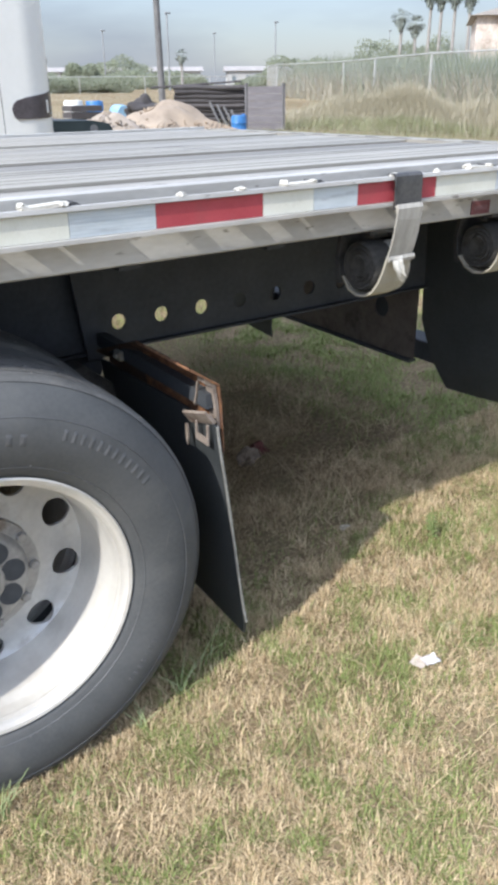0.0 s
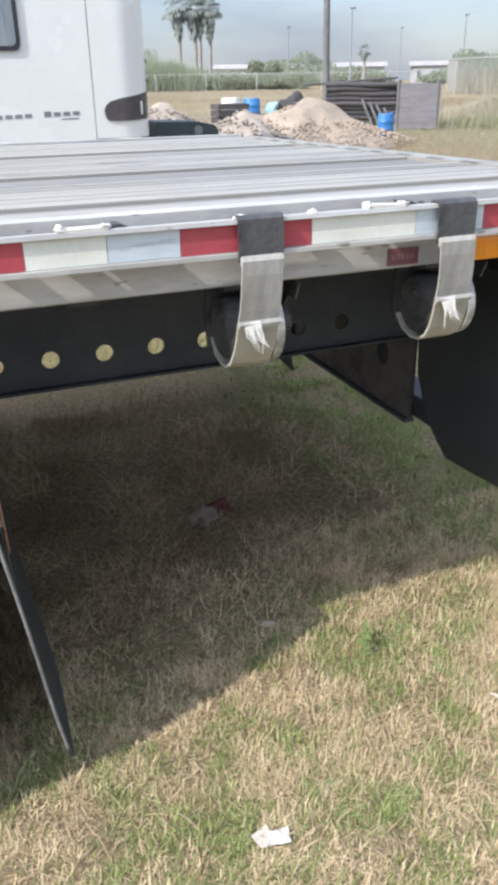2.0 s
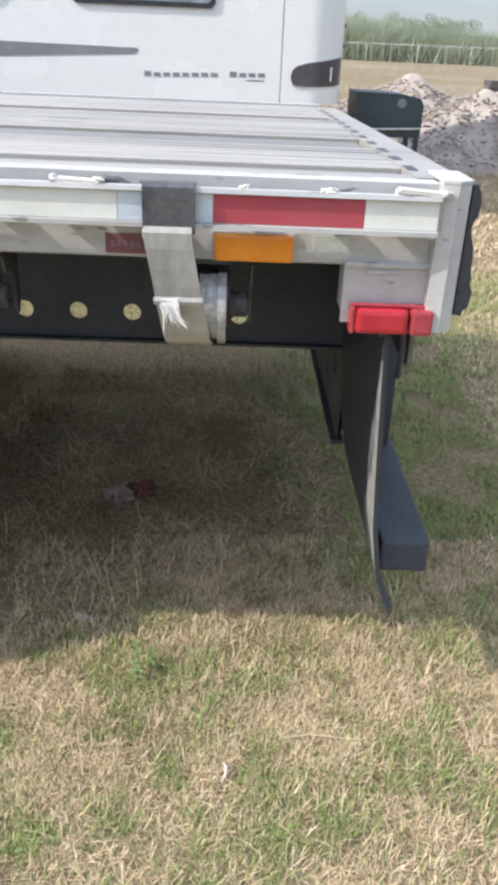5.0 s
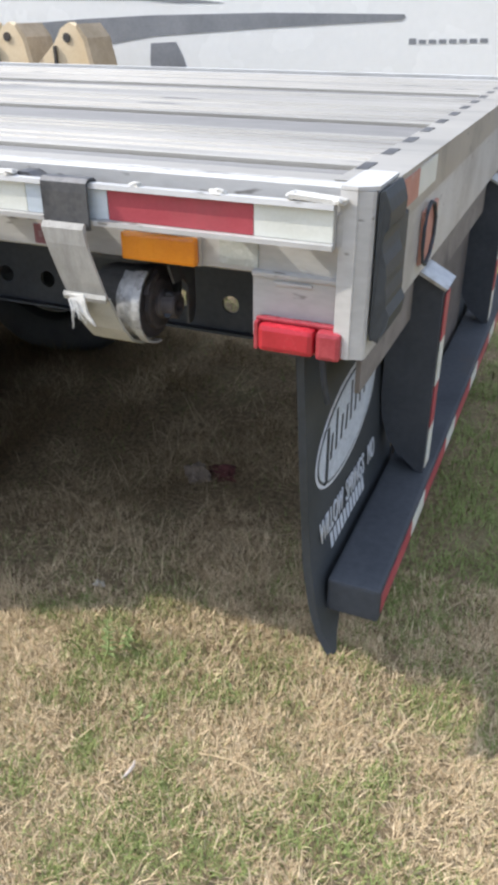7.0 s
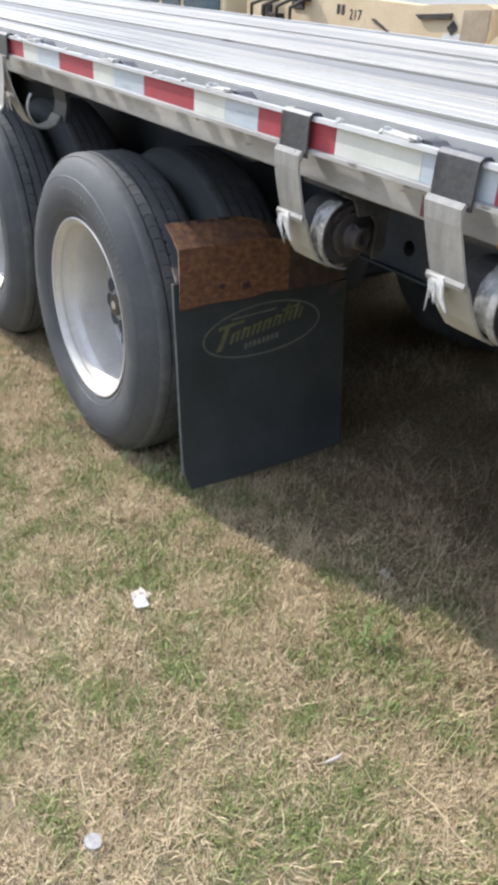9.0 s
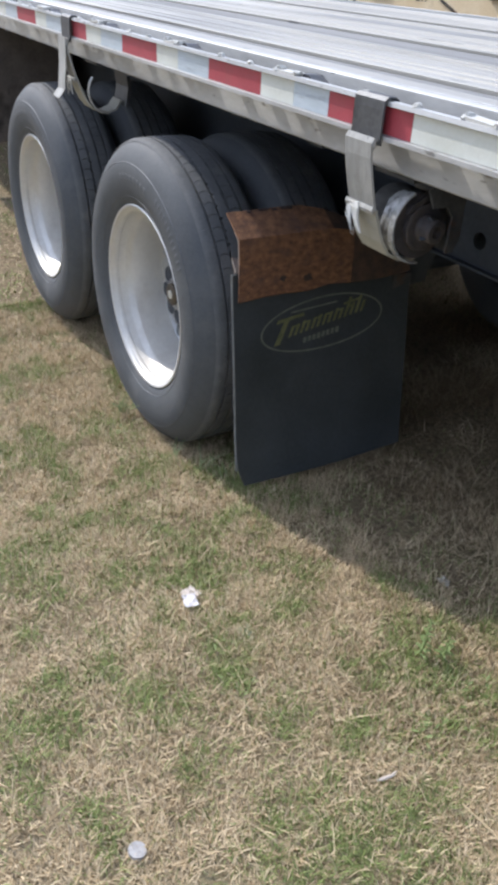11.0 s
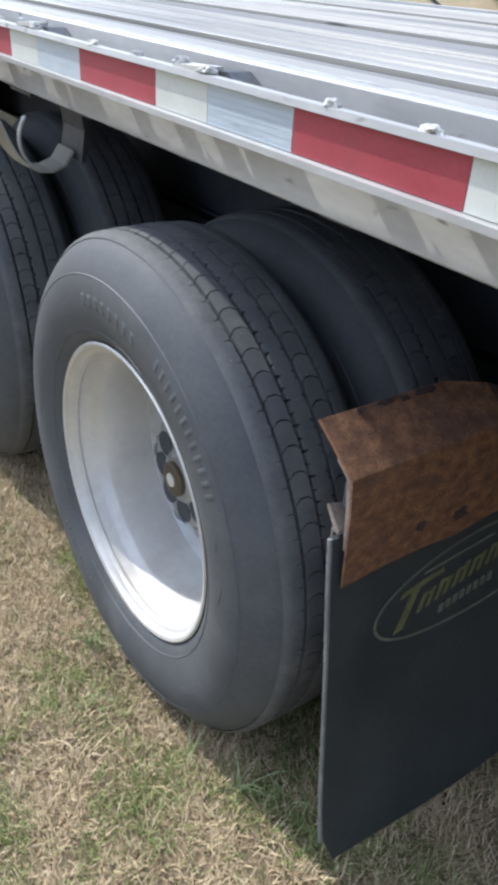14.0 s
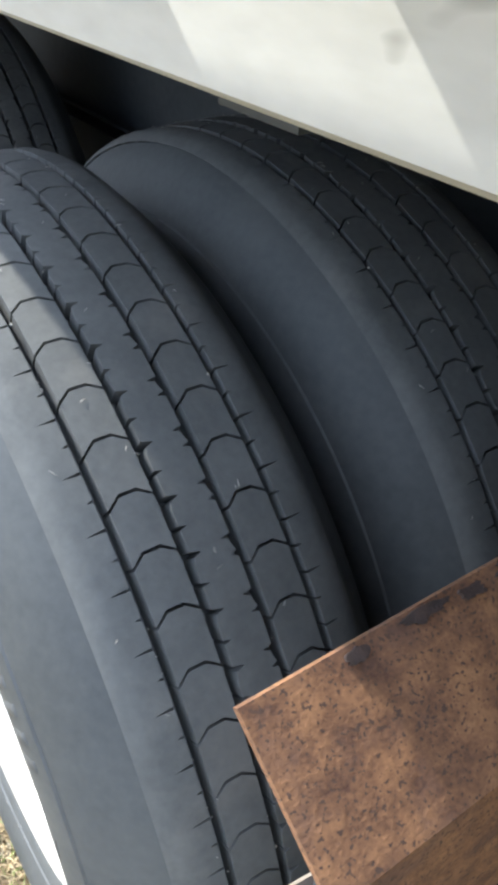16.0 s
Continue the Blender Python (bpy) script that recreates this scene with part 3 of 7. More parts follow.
def weed(at, leaves, size, seed):
    rnd = random.Random(seed)
    ob = thing("weed", at, "low bright green broad-leaved weed on the lawn", "weed", "weeds on the lawn")
    for i in range(leaves):
        bm = bmesh.new()
        a, tilt, s = rnd.uniform(0, 6.28), rnd.uniform(0.15, 0.9), size * rnd.uniform(0.6, 1.25)
        rows = []
        for u, w in ((0, 0.03), (0.3, 0.13), (0.6, 0.16), (0.85, 0.09), (1.0, 0.01)):
            h = math.sin(tilt) * u * s - 0.25 * s * u * u
            rows.append([(u * s * math.cos(tilt), k * w * s, h + 0.03 * s * abs(k)) for k in (-1, 0, 1)])
        vs = [[bm.verts.new(p) for p in r] for r in rows]
        for r0, r1 in zip(vs, vs[1:]):
            for k in (0, 1):
                bm.faces.new((r0[k], r0[k + 1], r1[k + 1], r1[k]))
        off = (rnd.gauss(0, size * 1.5), rnd.gauss(0, size * 1.2), 0.008 + rnd.uniform(0, size * 0.4))
        bmesh.ops.transform(bm, matrix=Matrix.Translation(off) @ Matrix.Rotation(a, 4, "Z"), verts=bm.verts)
        part("leaf", bm, WEED, ob)


for k, (wx, wy, cnt, sz) in enumerate(((0.66, 0.12, 22, 0.020), (0.70, -0.03, 24, 0.020), (0.85, 0.07, 14, 0.018), (-0.28, -0.30, 12, 0.018), (0.22, -0.34, 12, 0.017), (0.35, -0.36, 12, 0.017), (-0.95, -0.14, 12, 0.020))):
    weed((wx, wy, float(ground_z(wx, wy))), cnt, sz, k)


def standing_weed(at, height, seed):
    """One upright stem with pairs of small pointed leaves."""
    rnd = random.Random(seed)
    ob = thing("weed", at, "upright bright green weed with small pointed leaves", "weed", "weeds on the lawn")
    part("stem", tube(bmesh.new(), [(0, 0, -0.005), (0.008, 0.004, height * 0.5), (0.004, 0.014, height)], [0.0022, 0.0018, 0.0008], 6), WEED, ob)
    for i in range(26):
        u = 0.12 + 0.86 * i / 25
        a, s_ = i * 2.4 + rnd.uniform(-0.3, 0.3), 0.028 * (1.1 - 0.6 * u) * rnd.uniform(0.8, 1.2)
        bm = bmesh.new()
        rows = []
        for f, w in ((0, 0.05), (0.35, 0.17), (0.7, 0.13), (1.0, 0.01)):
            rows.append([bm.verts.new((f * s_, k * w * s_, s_ * (0.55 * f - 0.45 * f * f + 0.05 * abs(k)))) for k in (-1, 0, 1)])
        for r0, r1 in zip(rows, rows[1:]):
            for k in (0, 1):
                bm.faces.new((r0[k], r0[k + 1], r1[k + 1], r1[k]))
        bmesh.ops.transform(bm, matrix=Matrix.Translation((0.008 * u, 0.014 * u * u, height * u)) @ Matrix.Rotation(a, 4, "Z"), verts=bm.verts)
        part("leaf", bm, WEED, ob)


standing_weed((0.512, 0.085, float(ground_z(0.512, 0.085))), 0.125, 3)
standing_weed((0.545, 0.13, float(ground_z(0.545, 0.13))), 0.07, 4)


def tuft(at, n, size, seed, lean=0.6, label="long green grass tuft at the tyre"):
    rnd = random.Random(seed)
    bm = bmesh.new()
    for i in range(n):
        a = rnd.uniform(0, 6.28)
        L, th = size * rnd.uniform(0.5, 1.2), rnd.uniform(0.1, lean)
        pts = [(math.cos(a) * math.sin(th) * L * u * (0.6 + u), math.sin(a) * math.sin(th) * L * u * (0.6 + u), math.cos(th) * L * u * (1.2 - 0.35 * u)) for u in (0, 0.35, 0.7, 1.0)]
        o = Vector((rnd.gauss(0, size * 0.12), rnd.gauss(0, size * 0.08), 0))
        tube(bm, [Vector(p) + o for p in pts], [0.0016, 0.0015, 0.0011, 0.0004], 4)
    single("grass_tuft", bm, TUFT, label, "grass", "grass tufts", at=at)


tuft((-0.57, 0.0, float(ground_z(-0.57, 0.0))), 8, 0.12, 1)
tuft((-0.47, 0.05, float(ground_z(-0.47, 0.05))), 6, 0.14, 2)
tuft((-1.12, -0.08, float(ground_z(-1.12, -0.08))), 18, 0.11, 3)
tuft((-0.72, -0.03, float(ground_z(-0.72, -0.03))), 8, 0.09, 4)

LITTER = material("white_crumpled_paper", (0.60, 0.55, 0.54), (0.76, 0.73, 0.72), 0.6, 0, 30, 120, (0.50, 0.53, 0.56), (0.55, 0.7), 0.3)
LITTER_BUFF = material("buff_crumpled_paper", (0.50, 0.43, 0.36), (0.66, 0.58, 0.50), 0.7, 0, 30, 120)
STALK = (0.884, -0.111)
STONE = material("pale_stone", (0.34, 0.30, 0.235), (0.50, 0.45, 0.36), 0.9, 0, 30, 160)
RAG_RED = material("faded_red_rag", (0.085, 0.026, 0.023), (0.15, 0.048, 0.042), 0.9, 0, 30, 160)
RAG_GREY = material("dirty_grey_rag", (0.13, 0.10, 0.075), (0.26, 0.205, 0.155), 0.95, 0, 30, 160)


def crumple(name, at, size, mat, label, category, seed, group=""):
    bm = bmesh.new()
    lump(bm, (0, 0, size[2] * 0.7), size, seed, 3, 0.9)
    for v in bm.verts:
        v.co += 0.25 * Vector(size) * noise.noise(v.co * 60 + Vector((seed, 0, 0)))
    return single(name, bm, mat, label, category, group, at=at)


gz = lambda x, y: float(ground_z(x, y))
def paper(bm, centre, size, turn, seed):
    """A small crumpled sheet with folds and a thickness."""
    n, m = 9, 6
    sheets = []
    for s_ in (0, 0.0012):
        vs = []
        for a in range(n):
            for b in range(m):
                p = Vector(((a / (n - 1) - 0.5) * size[0], (b / (m - 1) - 0.5) * size[1], 0))
                q = p * 55 + Vector((seed, 2 * seed, 0))
                p += Vector((0.004 * noise.noise(q + Vector((9, 0, 0))), 0.004 * noise.noise(q + Vector((0, 9, 0))), 0.016 + 0.005 * noise.noise(q) + 0.003 * abs(noise.noise(q * 2.3)) - s_))
                vs.append(bm.verts.new(Vector(centre) + Matrix.Rotation(turn, 3, "Z") @ p))
        for a in range(n - 1):
            for b in range(m - 1):
                bm.faces.new((vs[a * m + b], vs[a * m + b + 1], vs[(a + 1) * m + b + 1], vs[(a + 1) * m + b]))
        sheets.append(vs)
    edge = [a * m for a in range(n)] + [(n - 1) * m + b for b in range(1, m)] + [a * m + m - 1 for a in range(n - 2, -1, -1)] + list(range(m - 2, 0, -1))
    for k in range(len(edge)):
        e, f = edge[k], edge[(k + 1) % len(edge)]
        bm.faces.new((sheets[0][e], sheets[0][f], sheets[1][f], sheets[1][e]))
    return bm


litter = thing("paper_scrap", (0.036, -0.335, gz(0.036, -0.335)), "crumpled white paper scrap lying on the lawn", "litter")
part("crumpled_paper", paper(bmesh.new(), (-0.012, 0.007, 0), (0.046, 0.040), 0.3, 3), LITTER_BUFF, litter, "buff crumpled piece")
part("folded_paper", paper(bmesh.new(), (0.017, -0.008, 0.004), (0.048, 0.038), -0.2, 8), LITTER, litter)
stalk = bmesh.new()
tube(stalk, [(0.0, 0.0, 0.020), (0.08, 0.008, 0.026), (0.17, 0.0, 0.022), (0.27, 0.012, 0.014)], [0.0022, 0.0022, 0.0018, 0.0010], 6)
single("dry_stalk", stalk, STRAW, "long pale dry stalk lying on the lawn", "stalk", at=(STALK[0], STALK[1], gz(STALK[0], STALK[1])))
crumple("pebble", (0.322, 0.342, gz(0.322, 0.342)), (0.017, 0.013, 0.010), STONE, "small pale pebble in the trailer's shade", "stone", 3)
crumple("rag", (0.335, 1.0, gz(0.335, 1.0)), (0.045, 0.035, 0.040), RAG_GREY, "dirty grey rag lying under the trailer", "rag", 6)
crumple("rag", (0.42, 1.05, gz(0.42, 1.05)), (0.055, 0.035, 0.028), RAG_RED, "faded red rag lying under the trailer", "rag", 8)
bone = tube(bmesh.new(), [(-0.006, -0.024, 0.012), (0.002, -0.008, 0.020), (0.004, 0.010, 0.021), (-0.003, 0.027, 0.015)], [0.0026, 0.0042, 0.0038, 0.0018], 7)
single("twig_scrap", bone, LITTER_BUFF, "short curved pale scrap lying in the straw", "litter", at=(0.756, -0.208, gz(0.756, -0.208)))
crumple("dry_leaf", (0.222, -0.262, gz(0.222, -0.262)), (0.026, 0.020, 0.006), material("pale_green_leaf", (0.24, 0.27, 0.15), (0.38, 0.40, 0.25), 0.7), "pale withered leaf lying on the lawn", "leaf", 12)
lid_bm = lathe(bmesh.new(), [(0.0185, 0.004), (0.0192, 0.0), (0.0185, -0.004), (0.0160, -0.005), (0.0150, -0.002), (0.006, -0.0015)], 22, Matrix.Rotation(radians(78), 4, "X"))
single("plastic_lid", lid_bm, material("clear_plastic_scrap", (0.33, 0.31, 0.29), (0.52, 0.50, 0.48), 0.2, 0, 60, 200, bump=0.3), "small round translucent plastic lid lying in the straw", "lid", smooth=True, at=(0.646, -0.745, gz(0.646, -0.745) + 0.016))

# ---- the flatbed trailer ----
FRONT, REAR, WIDE = -13.4, 1.17, 2.56


def deck(y):
    """Height of the deck, which leans a little away from the near side."""
    return 1.3837 - 0.0115 * y


trailer = thing("flatbed_trailer", (0, 0, 0), "long aluminium flatbed trailer with red and white tape, parked on grass", "trailer")

# deck boards: (from, to, kind)
BOARDS = ((0.090, 0.160, "a"), (0.164, 0.252, "w"), (0.256, 0.476, "a"), (0.482, 0.660, "a"), (0.664, 0.914, "w"), (0.918, 1.102, "a"), (1.108, 1.346, "a"),
          (1.352, 1.446, "a"), (1.452, 1.638, "a"), (1.642, 1.800, "w"), (1.804, 2.080, "a"), (2.086, 2.270, "a"), (2.276, 2.468, "a"))
for y0, y1, kind in BOARDS:
    y1 -= 0.004
    bm = bmesh.new()
    if kind == "a":
        w = y1 - y0
        top = [(y0, deck(y0) - 0.03), (y0, deck(y0) - 0.001), (y0 + 0.002, deck(y0))]
        for f in ((0.34, 0.67) if w > 0.16 else ()):
            y = y0 + f * w
            top += [(y - 0.014, deck(y)), (y - 0.011, deck(y) - 0.007), (y + 0.011, deck(y) - 0.007), (y + 0.014, deck(y))]
        top += [(y1 - 0.002, deck(y1)), (y1, deck(y1) - 0.001), (y1, deck(y1) - 0.03)]
        extrude(bm, top, "x", FRONT, 1.085)
        part("deck_board", bm, ALU_DECK, trailer, "ribbed aluminium deck board")
    else:
        extrude(bm, [(y0, deck(y0) - 0.04), (y0, deck(y0) - 0.009), (y1, deck(y1) - 0.009), (y1, deck(y1) - 0.04)], "x", FRONT, 1.075)
        part("deck_board", bm, WOOD_DECK, trailer, "weathered grey wooden nailing board")
# added strips, out of sight below, stop sun leaking through the board joints
for (a0, a1, ka), (b0, b1, kb) in zip(BOARDS, BOARDS[1:]):
    part("joint_tongue", boxes((FRONT, 1.07, a1 - 0.016, b0 + 0.012, deck(b0) - 0.050, deck(b0) - 0.0445)), DARK_STEEL, trailer)
# edge rails carry the boards; their outer faces stand back behind the rub rails
for name, side in (("near", 0), ("far", 1)):
    lean = 0.0285 * side

    def yy(y):
        return WIDE - y if side else y
    prof = [(yy(y), z) for y, z in ((0.088, 1.3835 - lean), (0.059, 1.3838 - lean), (0.054, 1.381 - lean), (0.054, 1.226), (0.060, 1.222), (0.095, 1.222), (0.095, 1.228), (0.062, 1.232), (0.062, 1.35), (0.088, 1.35))]
    part("edge_rail", extrude(bmesh.new(), prof, "x", FRONT, 1.12), ALU, trailer)
    prof = [(yy(y), z) for y, z in ((0.014, 1.365), (0.010, 1.3665), (-0.005, 1.3665), (-0.007, 1.358), (0.004, 1.3565), (0.004, 1.3035), (-0.008, 1.3025), (-0.008, 1.294), (0.014, 1.293))]
    part("rub_rail", extrude(bmesh.new(), prof, "x", FRONT, 1.117), ALU, trailer)

# stake pockets and spools hold the rub rail off the edge rail
pocket_bm = bmesh.new()
for a in (-0.052, 0.046):
    box(pocket_bm, a, a + 0.006, 0.0145, 0.0535, 1.297, 1.352)
box(pocket_bm, -0.052, 0.052, 0.0145, 0.020, 1.297, 1.350)
pocket_mesh = mesh_of("stake_pocket", pocket_bm, ALU)
gusset_bm = extrude(bmesh.new(), [(-0.052, 1.3525), (0.012, 1.3525), (-0.030, 1.372), (-0.052, 1.372)], "y", 0.016, 0.056)
gusset_mesh = mesh_of("pocket_cap", gusset_bm, DARK_STEEL)
spool_mesh = mesh_of("spool", lathe(bmesh.new(), [(0.021, 0.0145), (0.021, 0.0535)], 14), ALU, True)
for i in range(22):
    px = 1.085 - 0.632 * i
    p = part("stake_pocket", pocket_mesh, ALU, trailer, at=(px, 0, 0))
    if i:
        part("pocket_cap", gusset_mesh, DARK_STEEL, p, "dark folded pocket lip", at=(0.10, 0, 0))
    for k, dx in enumerate((0.305, 0.46)):
        s = part("spool", spool_mesh, ALU, trailer, at=(px - 0.632 + dx, 0, 1.325))
        part("sealant_blob", lump(bmesh.new(), (0, 0.005, 0.042), (0.011 + 0.005 * ((i + k) % 2), 0.009, 0.007), i * 3 + k, 3, 0.6), CAULK, s, "white sealant blob")
    bm = bmesh.new()
    box(bm, -0.045, 0.04, -0.002, 0.030, 1.367, 1.374)
    for v in bm.verts:
        v.co.z += 0.004 * math.sin(91 * v.co.x + i)
    lump(bm, (-0.043, 0.012, 1.371), (0.008, 0.014, 0.008), i, 3, 0.6)
    lump(bm, (0.038, 0.006, 1.371), (0.012, 0.011, 0.006), i + 40, 3, 0.6)
    part("sealant_patch", bm, CAULK, p, "white sealant smear")

# ragged bead of sealant along the deck's lip
bead = bmesh.new()
rows = []
for i in range(420):
    x = -3.1 + 4.18 * i / 419
    a = 0.077 + 0.006 * noise.noise(Vector((x * 6, 0, 0))) + 0.004 * noise.noise(Vector((x * 45, 3, 0))) + 0.002 * noise.noise(Vector((x * 130, 5, 0)))
    h = 0.0016 + 0.0014 * noise.noise(Vector((x * 12, 7, 0))) + 0.0008 * noise.noise(Vector((x * 60, 7, 4)))
    z = deck(0.088)
    rows.append([bead.verts.new(p) for p in ((x, a, z - 0.001), (x, a + 0.001, z + max(h, 0.0008)), (x, 0.0905, z + max(h, 0.0008)), (x, 0.093, z - 0.001))])
for r0, r1 in zip(rows, rows[1:]):
    for k in range(3):
        bead.faces.new((r0[k], r0[k + 1], r1[k + 1], r1[k]))
part("sealant_bead", bead, LIP, trailer, "ragged grey sealant bead")

# reflective tape in the rub rail's channel
REDS = [0.700, 0.0, -0.570, -1.195] + [-1.195 - 0.628 * k for k in range(1, 19)]
for i, rx in enumerate(REDS):
    stop = 1.116 if i == 0 else REDS[i - 1]
    a = rx + 0.279
    b = stop if i == 0 else a + (0.246 if i == 1 else 0.150)
    pieces = [("red_tape", rx, a, TAPE_RED, "red reflective tape"), ("ivory_tape", a, b, TAPE_IVORY, "ivory reflective tape")]
    if b < stop:
        pieces.append(("silver_tape", b, stop, TAPE_SILVER, "bluish silver reflective tape"))
    for nm, x0, x1, mt, lb in pieces:
        part(nm, boxes((x0 + 0.0007, x1 - 0.0007, 0.0015, 0.0045, 1.3045, 1.3555)), mt, trailer, lb)

for k in range(6):
    part("print_bar", boxes((-0.764, -0.576, 0.00125, 0.0016, 1.3095 + 0.0078 * k, 1.3108 + 0.0078 * k)), TAPE_PRINT, trailer, "faint printed line")

# lights and sticker on the lower edge rail
marker = part("side_marker_lamp", boxes((0.698, 0.858, 0.047, 0.0535, 1.224, 1.281), bevel=0.003), ALU, trailer)
part("lens", boxes((0.702, 0.854, 0.028, 0.0475, 1.227, 1.278), bevel=0.006), AMBER, marker, "amber ribbed lens")
for k in range(3):
    part("lens_rib", boxes((0.735 + 0.035 * k, 0.738 + 0.035 * k, 0.0276, 0.031, 1.232, 1.273)), AMBER, marker)
part("reflex_reflector", boxes((0.893, 0.967, 0.0495, 0.0537, 1.234, 1.279), bevel=0.0012), REFLECTOR, trailer, "clear greenish reflector")
sticker = part("sticker", boxes((0.492, 0.572, 0.0512, 0.0538, 1.230, 1.268)), PLACARD, trailer, "faded maroon sticker")
for k in range(5):
    part("print_bar", boxes((0.503 + 0.012 * k, 0.511 + 0.012 * k, 0.0502, 0.0514, 1.243, 1.255)), PALE_BAR, sticker)
bracket = part("lamp_bracket", boxes((0.958, 1.128, 0.048, 0.058, 1.108, 1.2315), (0.958, 1.128, 0.042, 0.048, 1.222, 1.230), (1.0, 1.07, 0.043, 0.048, 1.209, 1.216), (0.958, 0.968, 0.058, 0.12, 1.13, 1.2315), bevel=0.0015), ALU, trailer, "bare aluminium lamp bracket plate")
lamp = part("tail_lamp", boxes((0.974, 1.140, 0.030, 0.047, 1.094, 1.152), bevel=0.004), RED_LENS, trailer, "red tail lamp")
part("lens", boxes((0.984, 1.088, 0.004, 0.031, 1.098, 1.148), bevel=0.010), RED_LENS, lamp)
part("side_lens", boxes((1.092, 1.137, 0.004, 0.031, 1.097, 1.149), bevel=0.008), RED_LENS_PALE, lamp, "paler red side lens")
part("lens_rim", boxes((0.974, 1.140, 0.024, 0.034, 1.149, 1.154), bevel=0.001), RED_LENS_PALE, lamp)
part("lens_flange", boxes((0.974, 0.982, 0.012, 0.031, 1.097, 1.149), bevel=0.002), RED_LENS_PALE, lamp)
part("lamp_wire", tube(bmesh.new(), [(1.09, 0.05, 1.102), (1.095, 0.055, 1.04), (1.098, 0.08, 0.98)], 0.006), BLACK_STEEL, trailer)
post = part("corner_post", extrude(bmesh.new(), [(1.121, 0.016), (1.150, 0.010), (1.152, 0.014), (1.172, 0.020), (1.176, 0.026), (1.176, 0.150), (1.160, 0.150), (1.160, 0.058), (1.121, 0.058)], "z", 1.104, 1.386), ALU, trailer, "bare aluminium corner post")
part("post_cap", extrude(bmesh.new(), [(1.121, 0.016), (1.150, 0.010), (1.180, 0.030), (1.180, 0.155), (1.121, 0.155)], "z", 1.387, 1.393), ALU, post)
bumper = extrude(bmesh.new(), [(1.1795, 1.384), (1.192, 1.387), (1.203, 1.372), (1.211, 1.352), (1.209, 1.326), (1.197, 1.314), (1.194, 1.296), (1.199, 1.279), (1.209, 1.262), (1.213, 1.240), (1.211, 1.222), (1.218, 1.201), (1.217, 1.187), (1.229, 1.170), (1.221, 1.140), (1.207, 1.131), (1.203, 1.118), (1.1795, 1.125)], "y", 0.030, 0.150)
for v in bumper.verts:
    v.co.x = 1.1815 + 0.62 * (v.co.x - 1.1815)
    v.co.z = 1.384 + 0.94 * (v.co.z - 1.384)
    v.co.y += 0.006 * noise.noise(v.co * 30)
part("bumper_backing", boxes((1.1785, 1.1885, 0.034, 0.225, 1.135, 1.318), bevel=0.002), FLAP, trailer, "black rubber backing sheet")
part("strap_bumper", bumper, FLAP, trailer, "torn black rubber bumper")
part("rear_rail", extrude(bmesh.new(), [(y, z) for y, z in ((0.092, 1.30), (2.468, 1.30), (2.468, deck(2.468) + 0.003), (0.092, deck(0.092) + 0.003))], "x", 1.0865, 1.182), ALU_DECK, trailer)
for k in range(12):
    ya = 0.20 + 0.18 * k
    part("rail_slot", boxes((1.090, 1.112, ya, ya + 0.075, deck(ya) - 0.01, deck(ya) + 0.0038)), DARK_STEEL, trailer)
part("rear_plate", boxes((1.150, 1.178, 0.16, 2.46, 1.135, 1.299)), ALU, trailer, "dull aluminium rear plate")
part("rear_inner_panel", boxes((1.130, 1.140, 0.150, 2.41, 0.975, 1.2035)), PANEL_DUST, trailer, "grimy brown inner panel")
part("rear_tape", boxes((1.1825, 1.1845, 0.062, 0.312, 1.322, 1.374)), TAPE_FADED, trailer, "sun-bleached red tape")
part("rear_tape", boxes((1.1825, 1.1845, 0.3125, 0.480, 1.322, 1.374)), TAPE_IVORY, trailer, "pale reflective tape")
clearance = part("rear_reflector", boxes((1.1785, 1.186, 0.40, 0.54, 1.165, 1.275), bevel=0.002), TAPE_FADED, trailer, "faded red rear reflector plate")
part("cable_loop", tube(bmesh.new(), [(1.190, 0.43 + 0.075 * math.sin(t / 10 * 2 * math.pi) * (1 if t < 6 else 0.6), 1.225 + 0.065 * math.cos(t / 10 * 2 * math.pi)) for t in range(11)], 0.004, 6), BLACK_STEEL, clearance, "dark loose cable loop")

# frame beams with a row of round holes through the web
def beam_web(bm, y0, y1, x0, x1, z0, z1, holes, hz, r):
    """A plate with round holes right through it."""
    half, segs = 0.055, 24
    ring = []
    for i in range(segs):
        a = 2 * math.pi * i / segs + math.pi / 4
        c, s = math.cos(a), math.sin(a)
        k = half / max(abs(c), abs(s))
        ring.append(((c * k, s * k), (c * r, s * r)))
    edges = [x0] + sorted(v for h in holes for v in (h - half, h + half)) + [x1]
    def quad(y, xa, xb, za, zb):
        bm.faces.new([bm.verts.new(p) for p in ((xa, y, za), (xb, y, za), (xb, y, zb), (xa, y, zb))])
    for y in (y0, y1):
        quad(y, x0, x1, z0, hz - half)
        quad(y, x0, x1, hz + half, z1)
        for xa, xb in zip(edges[0::2], edges[1::2]):
            quad(y, xa, xb, hz - half, hz + half)
    for h in holes:
        vs = [[[bm.verts.new((h + p[0], y, hz + p[1])) for p in pr] for pr in ring] for y in (y0, y1)]
        for i in range(segs):
            j = (i + 1) % segs
            for f in vs:
                bm.faces.new((f[i][0], f[j][0], f[j][1], f[i][1]))
            bm.faces.new((vs[0][i][1], vs[0][j][1], vs[1][j][1], vs[1][i][1]))
    return bm


